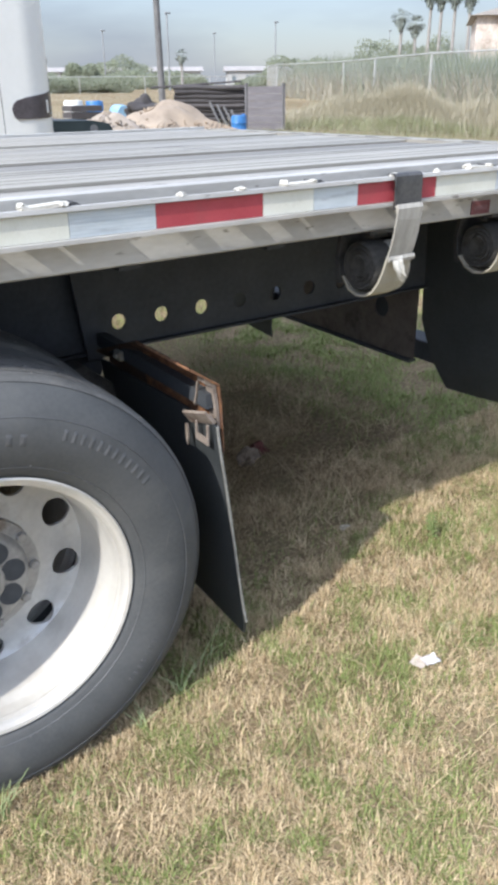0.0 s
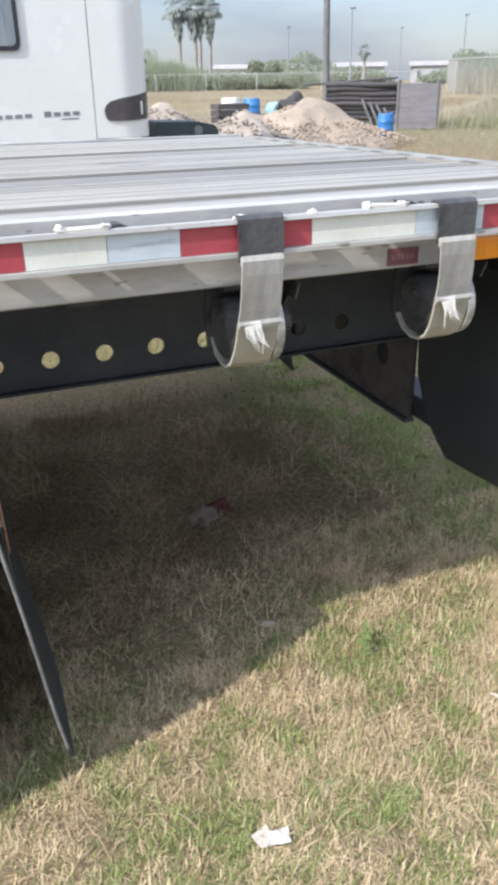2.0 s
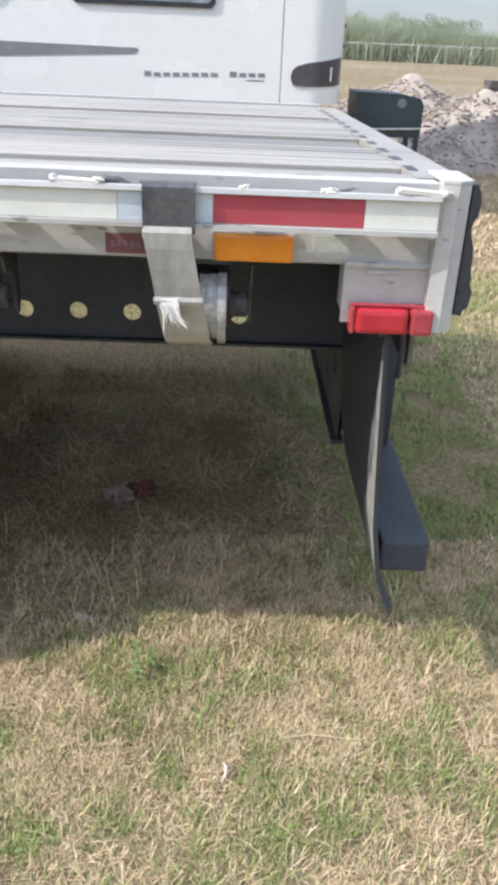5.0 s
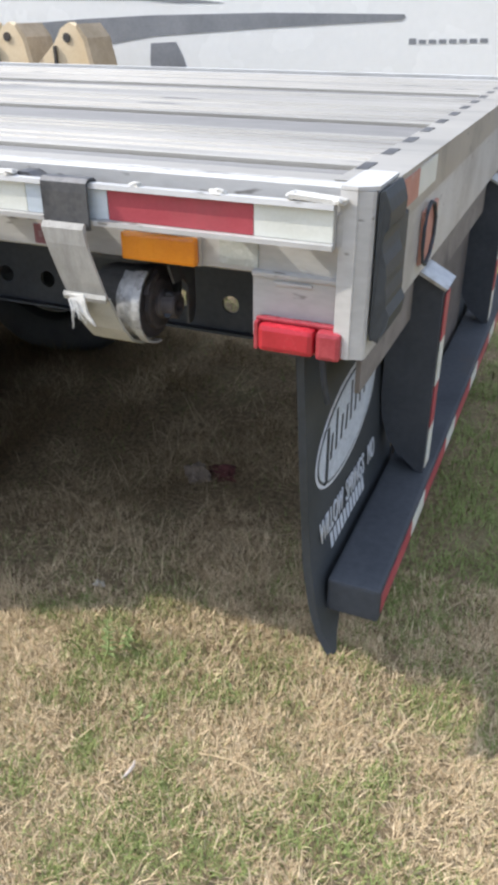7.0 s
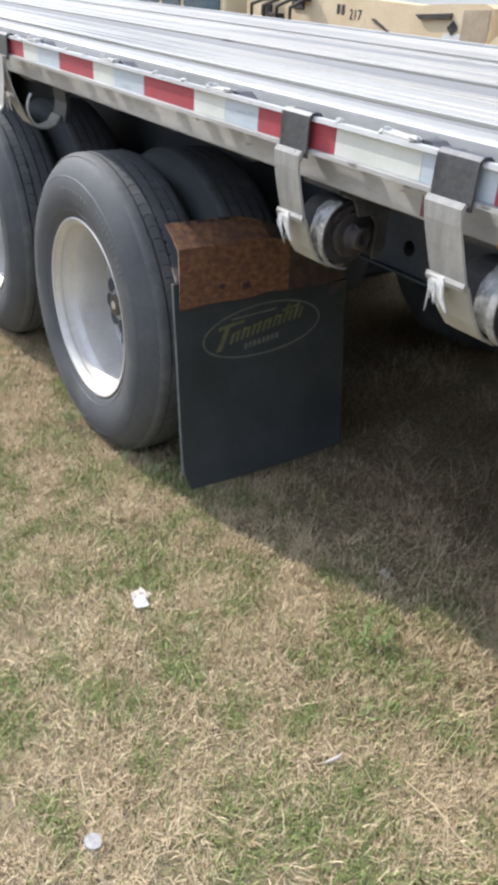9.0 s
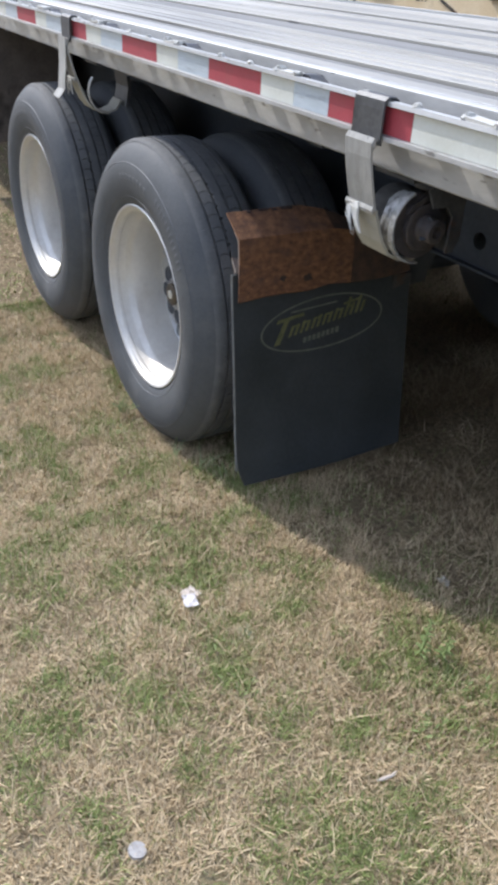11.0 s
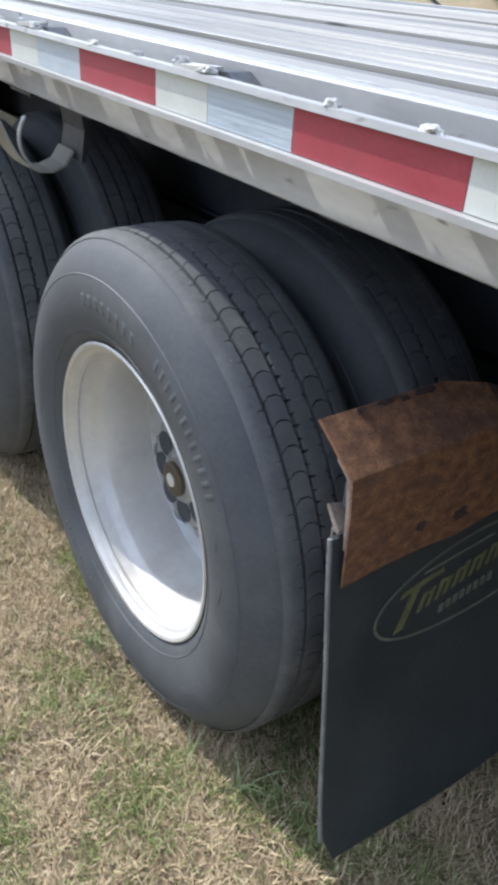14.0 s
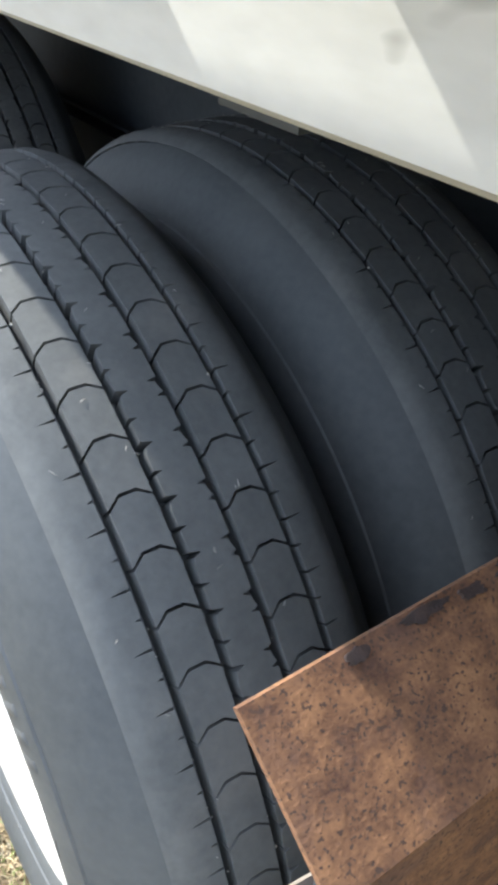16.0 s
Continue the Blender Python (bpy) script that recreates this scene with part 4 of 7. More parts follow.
HOLES = [-0.337 + 0.1565 * k for k in range(8)]
for y in (0.735, 1.815):
    b = part("main_beam", beam_web(bmesh.new(), y, y + 0.010, FRONT + 0.6, 1.145, 0.814, 1.19, HOLES, 0.892, 0.026), BLACK_STEEL, trailer)
    part("bottom_flange", boxes((FRONT + 0.6, 1.12, y - 0.020, y + 0.065, 0.806, 0.8135)), BLACK_STEEL, b)
    part("top_flange", boxes((FRONT + 0.6, 1.145, y - 0.055, y + 0.065, 1.1905, 1.202)), BLACK_STEEL, b)
cross = mesh_of("crossmember", extrude(bmesh.new(), [(-0.03, 1.203), (0.03, 1.203), (0.03, 1.2095), (0.004, 1.213), (0.004, 1.298), (0.03, 1.301), (0.03, 1.326), (-0.03, 1.326), (-0.03, 1.301), (-0.004, 1.298), (-0.004, 1.213), (-0.03, 1.2095)], "y", 0.099, 2.46), BLACK_STEEL)
for k in range(36):
    part("crossmember", cross, BLACK_STEEL, trailer, at=(1.05 - 0.41 * k, 0, 0))
# grimy cross plate that carries the rear guard
bolster_bm = beam_web(bmesh.new(), 1.092, 1.104, -1.785, -0.795, 0.4655, 1.185, [-1.01], 0.66, 0.048)
bmesh.ops.transform(bolster_bm, matrix=Matrix(((0, 1, 0, 0), (-1, 0, 0, 0), (0, 0, 1, 0), (0, 0, 0, 1))), verts=bolster_bm.verts)
bmesh.ops.remove_doubles(bolster_bm, verts=bolster_bm.verts, dist=0.0002)
bolster = part("rear_bolster", bolster_bm, BROWN_STEEL, trailer, "grimy brown cross plate")
part("bolster_flange", boxes((1.072, 1.114, 0.795, 1.785, 0.452, 0.465)), BLACK_STEEL, bolster)
# added unseen plate that keeps daylight from showing through the bolster's hole
part("hole_cover", boxes((1.1045, 1.1085, 0.93, 1.09, 0.59, 0.73)), BLACK_STEEL, bolster)
for y in (0.60, 1.79):
    outline = [(1.086, 1.13), (1.086, 0.76), (1.092, 0.70), (1.110, 0.645), (1.140, 0.600), (1.180, 0.568), (1.195, 0.5525), (1.214, 0.5525), (1.212, 1.055), (1.135, 1.095), (1.120, 1.13)]
    post = part("guard_post", extrude(bmesh.new(), outline, "y", y, y + 0.085), BLACK_STEEL, trailer, "black gusseted guard post")
    part("post_lip", extrude(bmesh.new(), [(1.132, 1.098), (1.216, 1.0555), (1.222, 1.060), (1.136, 1.106)], "y", y - 0.012, y + 0.10), ZINC, post, "paler top lip")
    for k in range(4):
        part("post_tape", boxes((1.2145, 1.217, y + 0.016, y + 0.070, 0.56 + 0.12 * k, 0.6795 + 0.12 * k)), TAPE_IVORY if k % 2 == 0 else TAPE_RED, post, "reflective tape")
guard = part("rear_guard", boxes((1.116, 1.234, 0.088, 2.47, 0.466, 0.552), bevel=0.008), BLACK_STEEL, trailer, "black steel rear guard bar")
for k in range(5):
    part("guard_tape", boxes((1.2345, 1.236, 0.10 + 0.45 * k, 0.395 + 0.45 * k, 0.487, 0.537)), TAPE_RED, guard, "red reflective tape")
    part("guard_tape", boxes((1.2345, 1.236, 0.3955 + 0.45 * k, 0.549 + 0.45 * k, 0.487, 0.537)), TAPE_IVORY, guard, "ivory reflective tape")


def flap_mesh(bm, width, drop, path, thick, tip):
    """A hanging rubber sheet: width along y, path gives (x, z) down its length, tip rounds the outer bottom corner."""
    rows = []
    n = len(path)
    for i, (x, z) in enumerate(path):
        u = i / (n - 1)
        cut = 0 if u < 0.8 else tip * (1 - math.sqrt(max(0, 1 - ((u - 0.8) / 0.2) ** 2)))
        row = []
        for k in range(9):
            y = width[0] + (width[1] - width[0]) * k / 8
            if k == 0:
                y += cut * 0.4
            row.append(Vector((x + 0.006 * math.sin(5 * u + k * 0.7), y, z + drop * (k / 8) * u)))
        rows.append(row)
    for s in (0, 1):
        vs = [[bm.verts.new((v.x + s * thick, v.y, v.z)) for v in r] for r in rows]
        for r0, r1 in zip(vs, vs[1:]):
            for k in range(8):
                bm.faces.new((r0[k], r0[k + 1], r1[k + 1], r1[k]))
        if s == 0:
            first = vs
    for i in range(n - 1):
        for k in (0, 8):
            bm.faces.new((first[i][k], first[i + 1][k], vs[i + 1][k], vs[i][k]))
    for i in (0, n - 1):
        for k in range(8):
            bm.faces.new((first[i][k], first[i][k + 1], vs[i][k + 1], vs[i][k]))
    return bm


# mud flap behind the rear axle on its rusted hanger
FLAP_PATH = [(-0.428 + 0.098 * u ** 1.3, 0.800 - 0.70 * u) for u in [i / 12 for i in range(13)]]
flap = part("mud_flap", flap_mesh(bmesh.new(), (0.016, 0.690), 0.0, FLAP_PATH, 0.009, 0.06), FLAP, trailer, "black rubber mud flap with worn oval emblem", True)
part("flap_edge", tube(bmesh.new(), [(x + 0.0045 + 0.006 * math.sin(5 * i / 12), 0.0145, z) for i, (x, z) in enumerate(FLAP_PATH[:-1])], 0.0040, 6), FLAP_EDGE, flap, "scuffed pale edge")


def on_flap(y, z, off):
    """A place on the flap's rear face at the height z."""
    u = max((0.800 - z) / 0.70, 0)
    return (-0.428 + 0.098 * u ** 1.3 + 0.009 + 0.006 * math.sin(5 * u + (y - 0.016) / 0.674 * 5.6) + off, y, z)


def flap_print(name, poly, off, mat, parent, label=""):
    bm = bmesh.new()
    a = [bm.verts.new(on_flap(y, z, off)) for y, z in poly]
    b = [bm.verts.new(on_flap(y, z, 0.0006)) for y, z in poly]
    k = len(poly)
    bm.faces.new(a)
    for i in range(k):
        bm.faces.new((a[i], a[(i + 1) % k], b[(i + 1) % k], b[i]))
    return part(name, bm, mat, parent, label)


def tilt_pts(pts, c, ang):
    ca, sa = math.cos(ang), math.sin(ang)
    return [(c[0] + (p[0] - c[0]) * ca - (p[1] - c[1]) * sa, c[1] + (p[0] - c[0]) * sa + (p[1] - c[1]) * ca) for p in pts]


EC, EA = (0.345, 0.605), 0.03
bm = bmesh.new()
outer, inner = tilt_pts(ellipse(*EC, 0.238, 0.088), EC, EA), tilt_pts(ellipse(*EC, 0.231, 0.082), EC, EA)
vo, vi = [bm.verts.new(on_flap(y, z, 0.0016)) for y, z in outer], [bm.verts.new(on_flap(y, z, 0.0016)) for y, z in inner]
for i in range(len(vo)):
    j = (i + 1) % len(vo)
    bm.faces.new((vo[i], vo[j], vi[j], vi[i]))
part("emblem_ring", bm, EMBLEM_LINE, flap, "worn oval ring")
flap_print("emblem_shape", [(0.158, 0.558), (0.180, 0.560), (0.214, 0.634), (0.196, 0.633)], 0.0016, EMBLEM_FILL, flap, "slanted yellow-green stroke")
flap_print("emblem_shape", [(0.166, 0.628), (0.272, 0.640), (0.268, 0.650), (0.172, 0.640)], 0.0022, EMBLEM_FILL, flap, "slanted yellow-green bar")
for k in range(14):
    tall = 0.062 if k in (10, 12) else 0.033 + 0.003 * (k % 3)
    y0, z0 = 0.212 + 0.0215 * k, 0.577 + 0.0031 * k
    flap_print("emblem_shape", [(y0, z0), (y0 + 0.010, z0 + 0.001), (y0 + 0.010 + 0.38 * tall, z0 + tall), (y0 + 0.36 * tall, z0 + tall)], 0.0016, EMBLEM_FILL, flap, "slanted yellow-green stroke")
    if k % 2 and k < 12:
        flap_print("emblem_shape", [(y0 - 0.010, z0 + 0.026), (y0 + 0.018, z0 + 0.029), (y0 + 0.020, z0 + 0.035), (y0 - 0.008, z0 + 0.032)], 0.0022, EMBLEM_FILL, flap, "small yellow-green stroke")
flap_print("emblem_shape", [(0.428, 0.648), (0.500, 0.660), (0.499, 0.667), (0.427, 0.655)], 0.0022, EMBLEM_FILL, flap, "small yellow-green stroke")
flap_print("emblem_bar", [(0.22, 0.655), (0.40, 0.662), (0.40, 0.667), (0.22, 0.660)], 0.0016, EMBLEM_LINE, flap)
for k in range(8):
    y0 = 0.27 + 0.018 * k
    flap_print("emblem_bar", [(y0, 0.548 + 0.002 * k), (y0 + 0.012, 0.548 + 0.002 * k), (y0 + 0.014, 0.566 + 0.002 * k), (y0 + 0.002, 0.566 + 0.002 * k)], 0.0016, EMBLEM_LINE, flap)

# hanger: a folded plate, sloped on top and upright behind
hanger = bmesh.new()
ys = [0.034, 0.12, 0.20, 0.28, 0.36, 0.44, 0.52, 0.60, 0.68]
prof_rows = []
for i, y in enumerate(ys):
    top_x = -0.496 + (0.0 if y < 0.28 else 0.05 * min((y - 0.28) / 0.2, 1))
    low_z = 0.712 + 0.012 * math.sin(9 * y) + 0.02 * (y > 0.3)
    z_bend = 0.901 - (0.0 if y < 0.40 else 0.10 * (y - 0.40) / 0.28)
    prof_rows.append([(top_x, z_bend + 0.056 * (top_x + 0.415) / -0.081), (-0.455, z_bend + 0.028), (-0.415, z_bend), (-0.409, z_bend - 0.05), (-0.404, low_z)])
for s in (0, 1):
    d = Vector((-0.004, 0, -0.004)) * s
    vs = [[hanger.verts.new(Vector((x, y, z)) + d) for x, z in row] for y, row in zip(ys, prof_rows)]
    for r0, r1 in zip(vs, vs[1:]):
        for k in range(4):
            hanger.faces.new((r0[k], r0[k + 1], r1[k + 1], r1[k]))
    if s == 0:
        outer_v = vs
for k in range(4):
    for i in (0, len(ys) - 1):
        hanger.faces.new((outer_v[i][k], outer_v[i][k + 1], vs[i][k + 1], vs[i][k]))
for i in range(len(ys) - 1):
    for k in (0, 4):
        hanger.faces.new((outer_v[i][k], outer_v[i + 1][k], vs[i + 1][k], vs[i][k]))
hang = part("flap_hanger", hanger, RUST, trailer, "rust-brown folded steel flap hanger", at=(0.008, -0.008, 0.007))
hang.data.materials.append(RUST_SHADE)
# inner faces take a darker rust: shade painted into their colour
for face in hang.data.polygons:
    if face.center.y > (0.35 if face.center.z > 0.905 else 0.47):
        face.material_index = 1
part("hanger_arm", boxes((-0.445, -0.415, 0.05, 0.735, 0.835, 0.875)), BLACK_STEEL, hang)
# corroded hollows: dark uneven scabs on the plate
for k, (hy, hx, hz_, ry, rz_, slope) in enumerate(((0.155, -0.4915, 0.9550, 0.017, 0.004, True), (0.190, -0.489, 0.9535, 0.009, 0.004, True), (0.085, -0.407, 0.735, 0.012, 0.009, False), (0.275, -0.4065, 0.760, 0.016, 0.012, False), (0.235, -0.4905, 0.9545, 0.022, 0.006, True), (0.105, -0.4900, 0.9540, 0.008, 0.004, True), (0.150, -0.4075, 0.752, 0.022, 0.007, False), (0.185, -0.4070, 0.770, 0.010, 0.010, False), (0.052, -0.4080, 0.742, 0.007, 0.008, False))):
    bm = bmesh.new()
    ring = []
    for i in range(22):
        a = 2 * math.pi * i / 22
        q = 1 + 0.75 * noise.noise(Vector((2.2 * math.cos(a) + 5 * k, 2.2 * math.sin(a), k)))
        dy, dv = ry * q * math.cos(a), rz_ * q * math.sin(a)
        ring.append(Vector((hx - 0.82 * dv, hy + dy, hz_ + 0.57 * dv)) if slope else Vector((hx - 0.09 * dv, hy + dy, hz_ + dv)))
    up = Vector((0.57, 0, 0.82)) if slope else Vector((1, 0, 0.09))
    top = [bm.verts.new(p + up * 0.0016) for p in ring]
    low = [bm.verts.new(p - up * 0.0040) for p in ring]
    bm.faces.new(top)
    for i in range(22):
        bm.faces.new((top[i], top[(i + 1) % 22], low[(i + 1) % 22], low[i]))
    part("rust_scab", bm, SCAB, hang, "dark flaking scab")
part("hanger_end_plate", extrude(bmesh.new(), [(-0.455, 0.925), (-0.424, 0.902), (-0.4165, 0.85), (-0.4125, 0.775), (-0.420, 0.775), (-0.425, 0.845), (-0.432, 0.893), (-0.455, 0.910)], "y", 0.0385, 0.074), RUST_PALE, hang, "pale corroded end plate")
part("corroded_strip", extrude(bmesh.new(), [(0.082, 0.900), (0.088, 0.901), (0.093, 0.870), (0.106, 0.836), (0.099, 0.833), (0.087, 0.868)], "x", -0.450, -0.446), RUST_PALE, hang, "thin corroded steel strip")
tab_bm = extrude(bmesh.new(), [(-0.456, 0.838), (-0.428, 0.806), (-0.428, 0.799), (-0.436, 0.798), (-0.460, 0.832)], "y", 0.034, 0.150)
for v in tab_bm.verts:
    if v.co.y > 0.1:
        v.co.z -= 0.034
part("folded_tab", tab_bm, RUST_PALE, hang, "folded steel tab")
part("bolt_strip", extrude(bmesh.new(), [(0.144, 0.765), (0.154, 0.762), (0.153, 0.716), (0.147, 0.702), (0.141, 0.730)], "x", -0.450, -0.445), RUST_PALE, hang)
part("clamp_frame", boxes((-0.450, -0.445, 0.094, 0.102, 0.738, 0.790), (-0.450, -0.445, 0.040, 0.0935, 0.738, 0.757), (-0.450, -0.445, 0.040, 0.048, 0.7575, 0.795), bevel=0.001), RUST_PALE, hang, "pale square clamp frame")
part("air_fitting", boxes((-0.462, -0.448, 0.505, 0.545, 0.838, 0.866), (-0.470, -0.4625, 0.515, 0.535, 0.846, 0.858), bevel=0.003), ZINC, hang, "pale zinc fitting")
part("spring_bracket", extrude(bmesh.new(), [(-0.57, 0.80), (-0.52, 0.812), (-0.41, 0.722), (-0.41, 0.64), (-0.57, 0.64)], "y", 0.62, 0.695), DARK_STEEL, trailer, "dusty grey steel bracket")
part("hanger_gusset", extrude(bmesh.new(), [(-0.52, 1.19), (-0.40, 1.19), (-0.40, 0.80), (-0.47, 0.80)], "y", 0.69, 0.70), BLACK_STEEL, trailer)

# rear mud flap with its white print
REAR_Z = (0.386, 0.433, 0.496, 0.609, 0.811, 0.932, 1.108)
REAR_X = (1.147, 1.119, 1.101, 1.083, 1.069, 1.061, 1.051)


def rear_x(z):
    return float(np.interp(z, REAR_Z, REAR_X))


def rear_low(y):
    """The flap's lower edge, with a drooping outer tip."""
    return float(np.interp(y, (0.04, 0.055, 0.09, 0.15, 0.25, 0.45, 0.63, 0.69, 0.745), (0.388, 0.386, 0.404, 0.424, 0.402, 0.378, 0.366, 0.50, 0.66)))


REAR_Y = [0.040, 0.055, 0.09, 0.15, 0.22, 0.30, 0.38, 0.46, 0.54, 0.60, 0.63, 0.66, 0.69, 0.72, 0.745]
bm = bmesh.new()
sheet = []
for s_ in (0.0, 0.009):
    rows = []
    for y in REAR_Y:
        low = rear_low(y)
        rows.append([bm.verts.new((rear_x(1.108 + (low - 1.108) * u / 20) + s_, y, 1.108 + (low - 1.108) * u / 20)) for u in range(21)])
    for r0, r1 in zip(rows, rows[1:]):
        for k in range(20):
            bm.faces.new((r0[k], r0[k + 1], r1[k + 1], r1[k]))
    sheet.append(rows)
for c in (0, len(REAR_Y) - 1):
    for k in range(20):
        bm.faces.new((sheet[0][c][k], sheet[0][c][k + 1], sheet[1][c][k + 1], sheet[1][c][k]))
for k in (0, 20):
    for c in range(len(REAR_Y) - 1):
        bm.faces.new((sheet[0][c][k], sheet[0][c + 1][k], sheet[1][c + 1][k], sheet[1][c][k]))
rear_flap = part("rear_mud_flap", bm, FLAP, trailer, "black rubber mud flap with white oval emblem", True)
far_flap = part("rear_mud_flap", rear_flap.data, FLAP, trailer, "longer black rubber mud flap", at=(0, WIDE, -0.133))
far_flap.scale = (1, -1, 1.12)
# the outer edge curls forward into a scuffed lip
bm = bmesh.new()
lip = []
for k in range(25):
    z = 1.085 - 0.695 * k / 24
    w = 0.003 + 0.002 * math.sin(math.pi * min(max((0.98 - z) / 0.56, 0), 1)) ** 1.5
    x = rear_x(z)
    lip.append([bm.verts.new(p) for p in ((x + 0.009, 0.0395, z), (x + 0.002, 0.036, z), (x - w, 0.030, z), (x - w + 0.001, 0.036, z), (x + 0.002, 0.0398, z))])
for r0, r1 in zip(lip, lip[1:]):
    for k in range(4):
        bm.faces.new((r0[k], r0[k + 1], r1[k + 1], r1[k]))
part("flap_edge", bm, FLAP, rear_flap, "", True)
# pale film where sun strikes the flap's outer front: painted light over dusty rubber
bm = bmesh.new()
mud = []
for k in range(25):
    z = 1.06 - 0.64 * k / 24
    w = 0.012 + 0.11 * math.sin(math.pi * min(max((1.02 - z) / 0.62, 0), 1)) ** 1.4 + 0.012 * noise.noise(Vector((z * 9, 0, 0)))
    x = rear_x(z) - 0.0012
    mud.append([bm.verts.new(p) for p in ((x + 0.0011, 0.0405, z), (x, 0.0412, z), (x, 0.0412 + w * 0.5, z), (x, 0.041 + w, z), (x + 0.0011, 0.0416 + w, z))])
for r0, r1 in zip(mud, mud[1:]):
    for k in range(4):
        bm.faces.new((r0[k], r0[k + 1], r1[k + 1], r1[k]))
part("mud_film", bm, FLAP_EDGE, rear_flap, "pale dusty film with sunlight painted in")
part("flap_bar", boxes((1.036, 1.049, 0.03, 0.70, 1.085, 1.112)), BLACK_STEEL, rear_flap, "black flap bar")


def on_rear(y, z, off):
    return (rear_x(z) + 0.009 + off, y, z)


def rear_print(name, poly, off, mat, label=""):
    bm = bmesh.new()
    a = [bm.verts.new(on_rear(y, z, off)) for y, z in poly]
    b = [bm.verts.new(on_rear(y, z, 0.0004)) for y, z in poly]
    k = len(poly)
    if k > 8:
        for i in range(k // 2 - 1):
            bm.faces.new((a[i], a[i + 1], a[k - 2 - i], a[k - 1 - i]))
    else:
        bm.faces.new(a)
    for i in range(k):
        bm.faces.new((a[i], a[(i + 1) % k], b[(i + 1) % k], b[i]))
    return part(name, bm, mat, rear_flap, label)


OC, OT = (0.320, 0.832), 0.137
for a_, b_, off, mt, lb in ((0.236, 0.102, 0.0012, EMBLEM_WHITE, "white oval"), (0.226, 0.093, 0.0022, FLAP, "black oval line"), (0.219, 0.087, 0.0032, EMBLEM_FIELD, "pale oval field")):
    rear_print("emblem_oval", tilt_pts(ellipse(*OC, a_, b_), OC, OT), off, mt, lb)
for k in range(9):
    w, h = (0.044, 0.118) if k == 0 else (0.030, 0.088 if k in (2, 5, 6, 7) else 0.052)
    y0, z0 = 0.135 + 0.037 * k, 0.792 - (0.036 if k == 0 else 0) + 0.006 * k
    rear_print("emblem_shape", [(y0, z0), (y0 + w * 0.42, z0), (y0 + w, z0 + h), (y0 + w * 0.62, z0 + h)], 0.0042, FLAP, "black slanted shape")


def text_mesh(name, body, size, mat, extrude_by=0.0012):
    cu = bpy.data.curves.new(name, "FONT")
    cu.body, cu.size, cu.extrude, cu.align_x, cu.align_y = body, size, extrude_by, "CENTER", "CENTER"
    ob = bpy.data.objects.new(name, cu)
    scene.collection.objects.link(ob)
    bpy.context.view_layer.update()
    me = bpy.data.meshes.new_from_object(ob.evaluated_get(bpy.context.evaluated_depsgraph_get()))
    bpy.data.objects.remove(ob)
    me.materials.append(mat)
    me.name = name
    return me


words = text_mesh("lettering", "WILLOW  SPRINGS   MO", 0.080, EMBLEM_WHITE)
words.transform(Matrix(((0, -0.069, 1, 0), (0.505, 0, 0, 0), (-0.01, 1, 0.069, 0), (0, 0, 0, 1))))
part("lettering", words, EMBLEM_WHITE, rear_flap, "white block lettering", at=on_rear(0.312, 0.651, 0.005))
for k in range(11):
    y0 = 0.17 + 0.025 * k
    rear_print("print_bar", [(y0, 0.574), (y0 + 0.016, 0.574), (y0 + 0.016, 0.610), (y0, 0.610)], 0.0016, EMBLEM_WHITE)

# ---- wheels ----
R_TYRE = 0.541
# the sidewall's bulge: radius and depth from bead to shoulder
SIDE = [(0.325, 0.040), (0.3265, 0.012), (0.335, 0.004), (0.345, -0.001), (0.365, -0.009), (0.385, -0.015), (0.405, -0.0185), (0.425, -0.0195), (0.445, -0.018), (0.462, -0.014), (0.478, -0.0075), (0.494, 0.002),
        (0.507, 0.0115), (0.518, 0.0215), (0.526, 0.0325)]


def bulge(r):
    return 1.04 * float(np.interp(r, [p[0] for p in SIDE], [p[1] for p in SIDE]))


def tyre_mesh():
    bm = bmesh.new()
    base = R_TYRE - 0.019
    prof = SIDE + [(base, 0.040)]
    prof += [(base, 0.218)] + [(r, 0.258 - h) for r, h in SIDE[::-1]]
    lathe(bm, prof, 96, closed=True)
    return bm


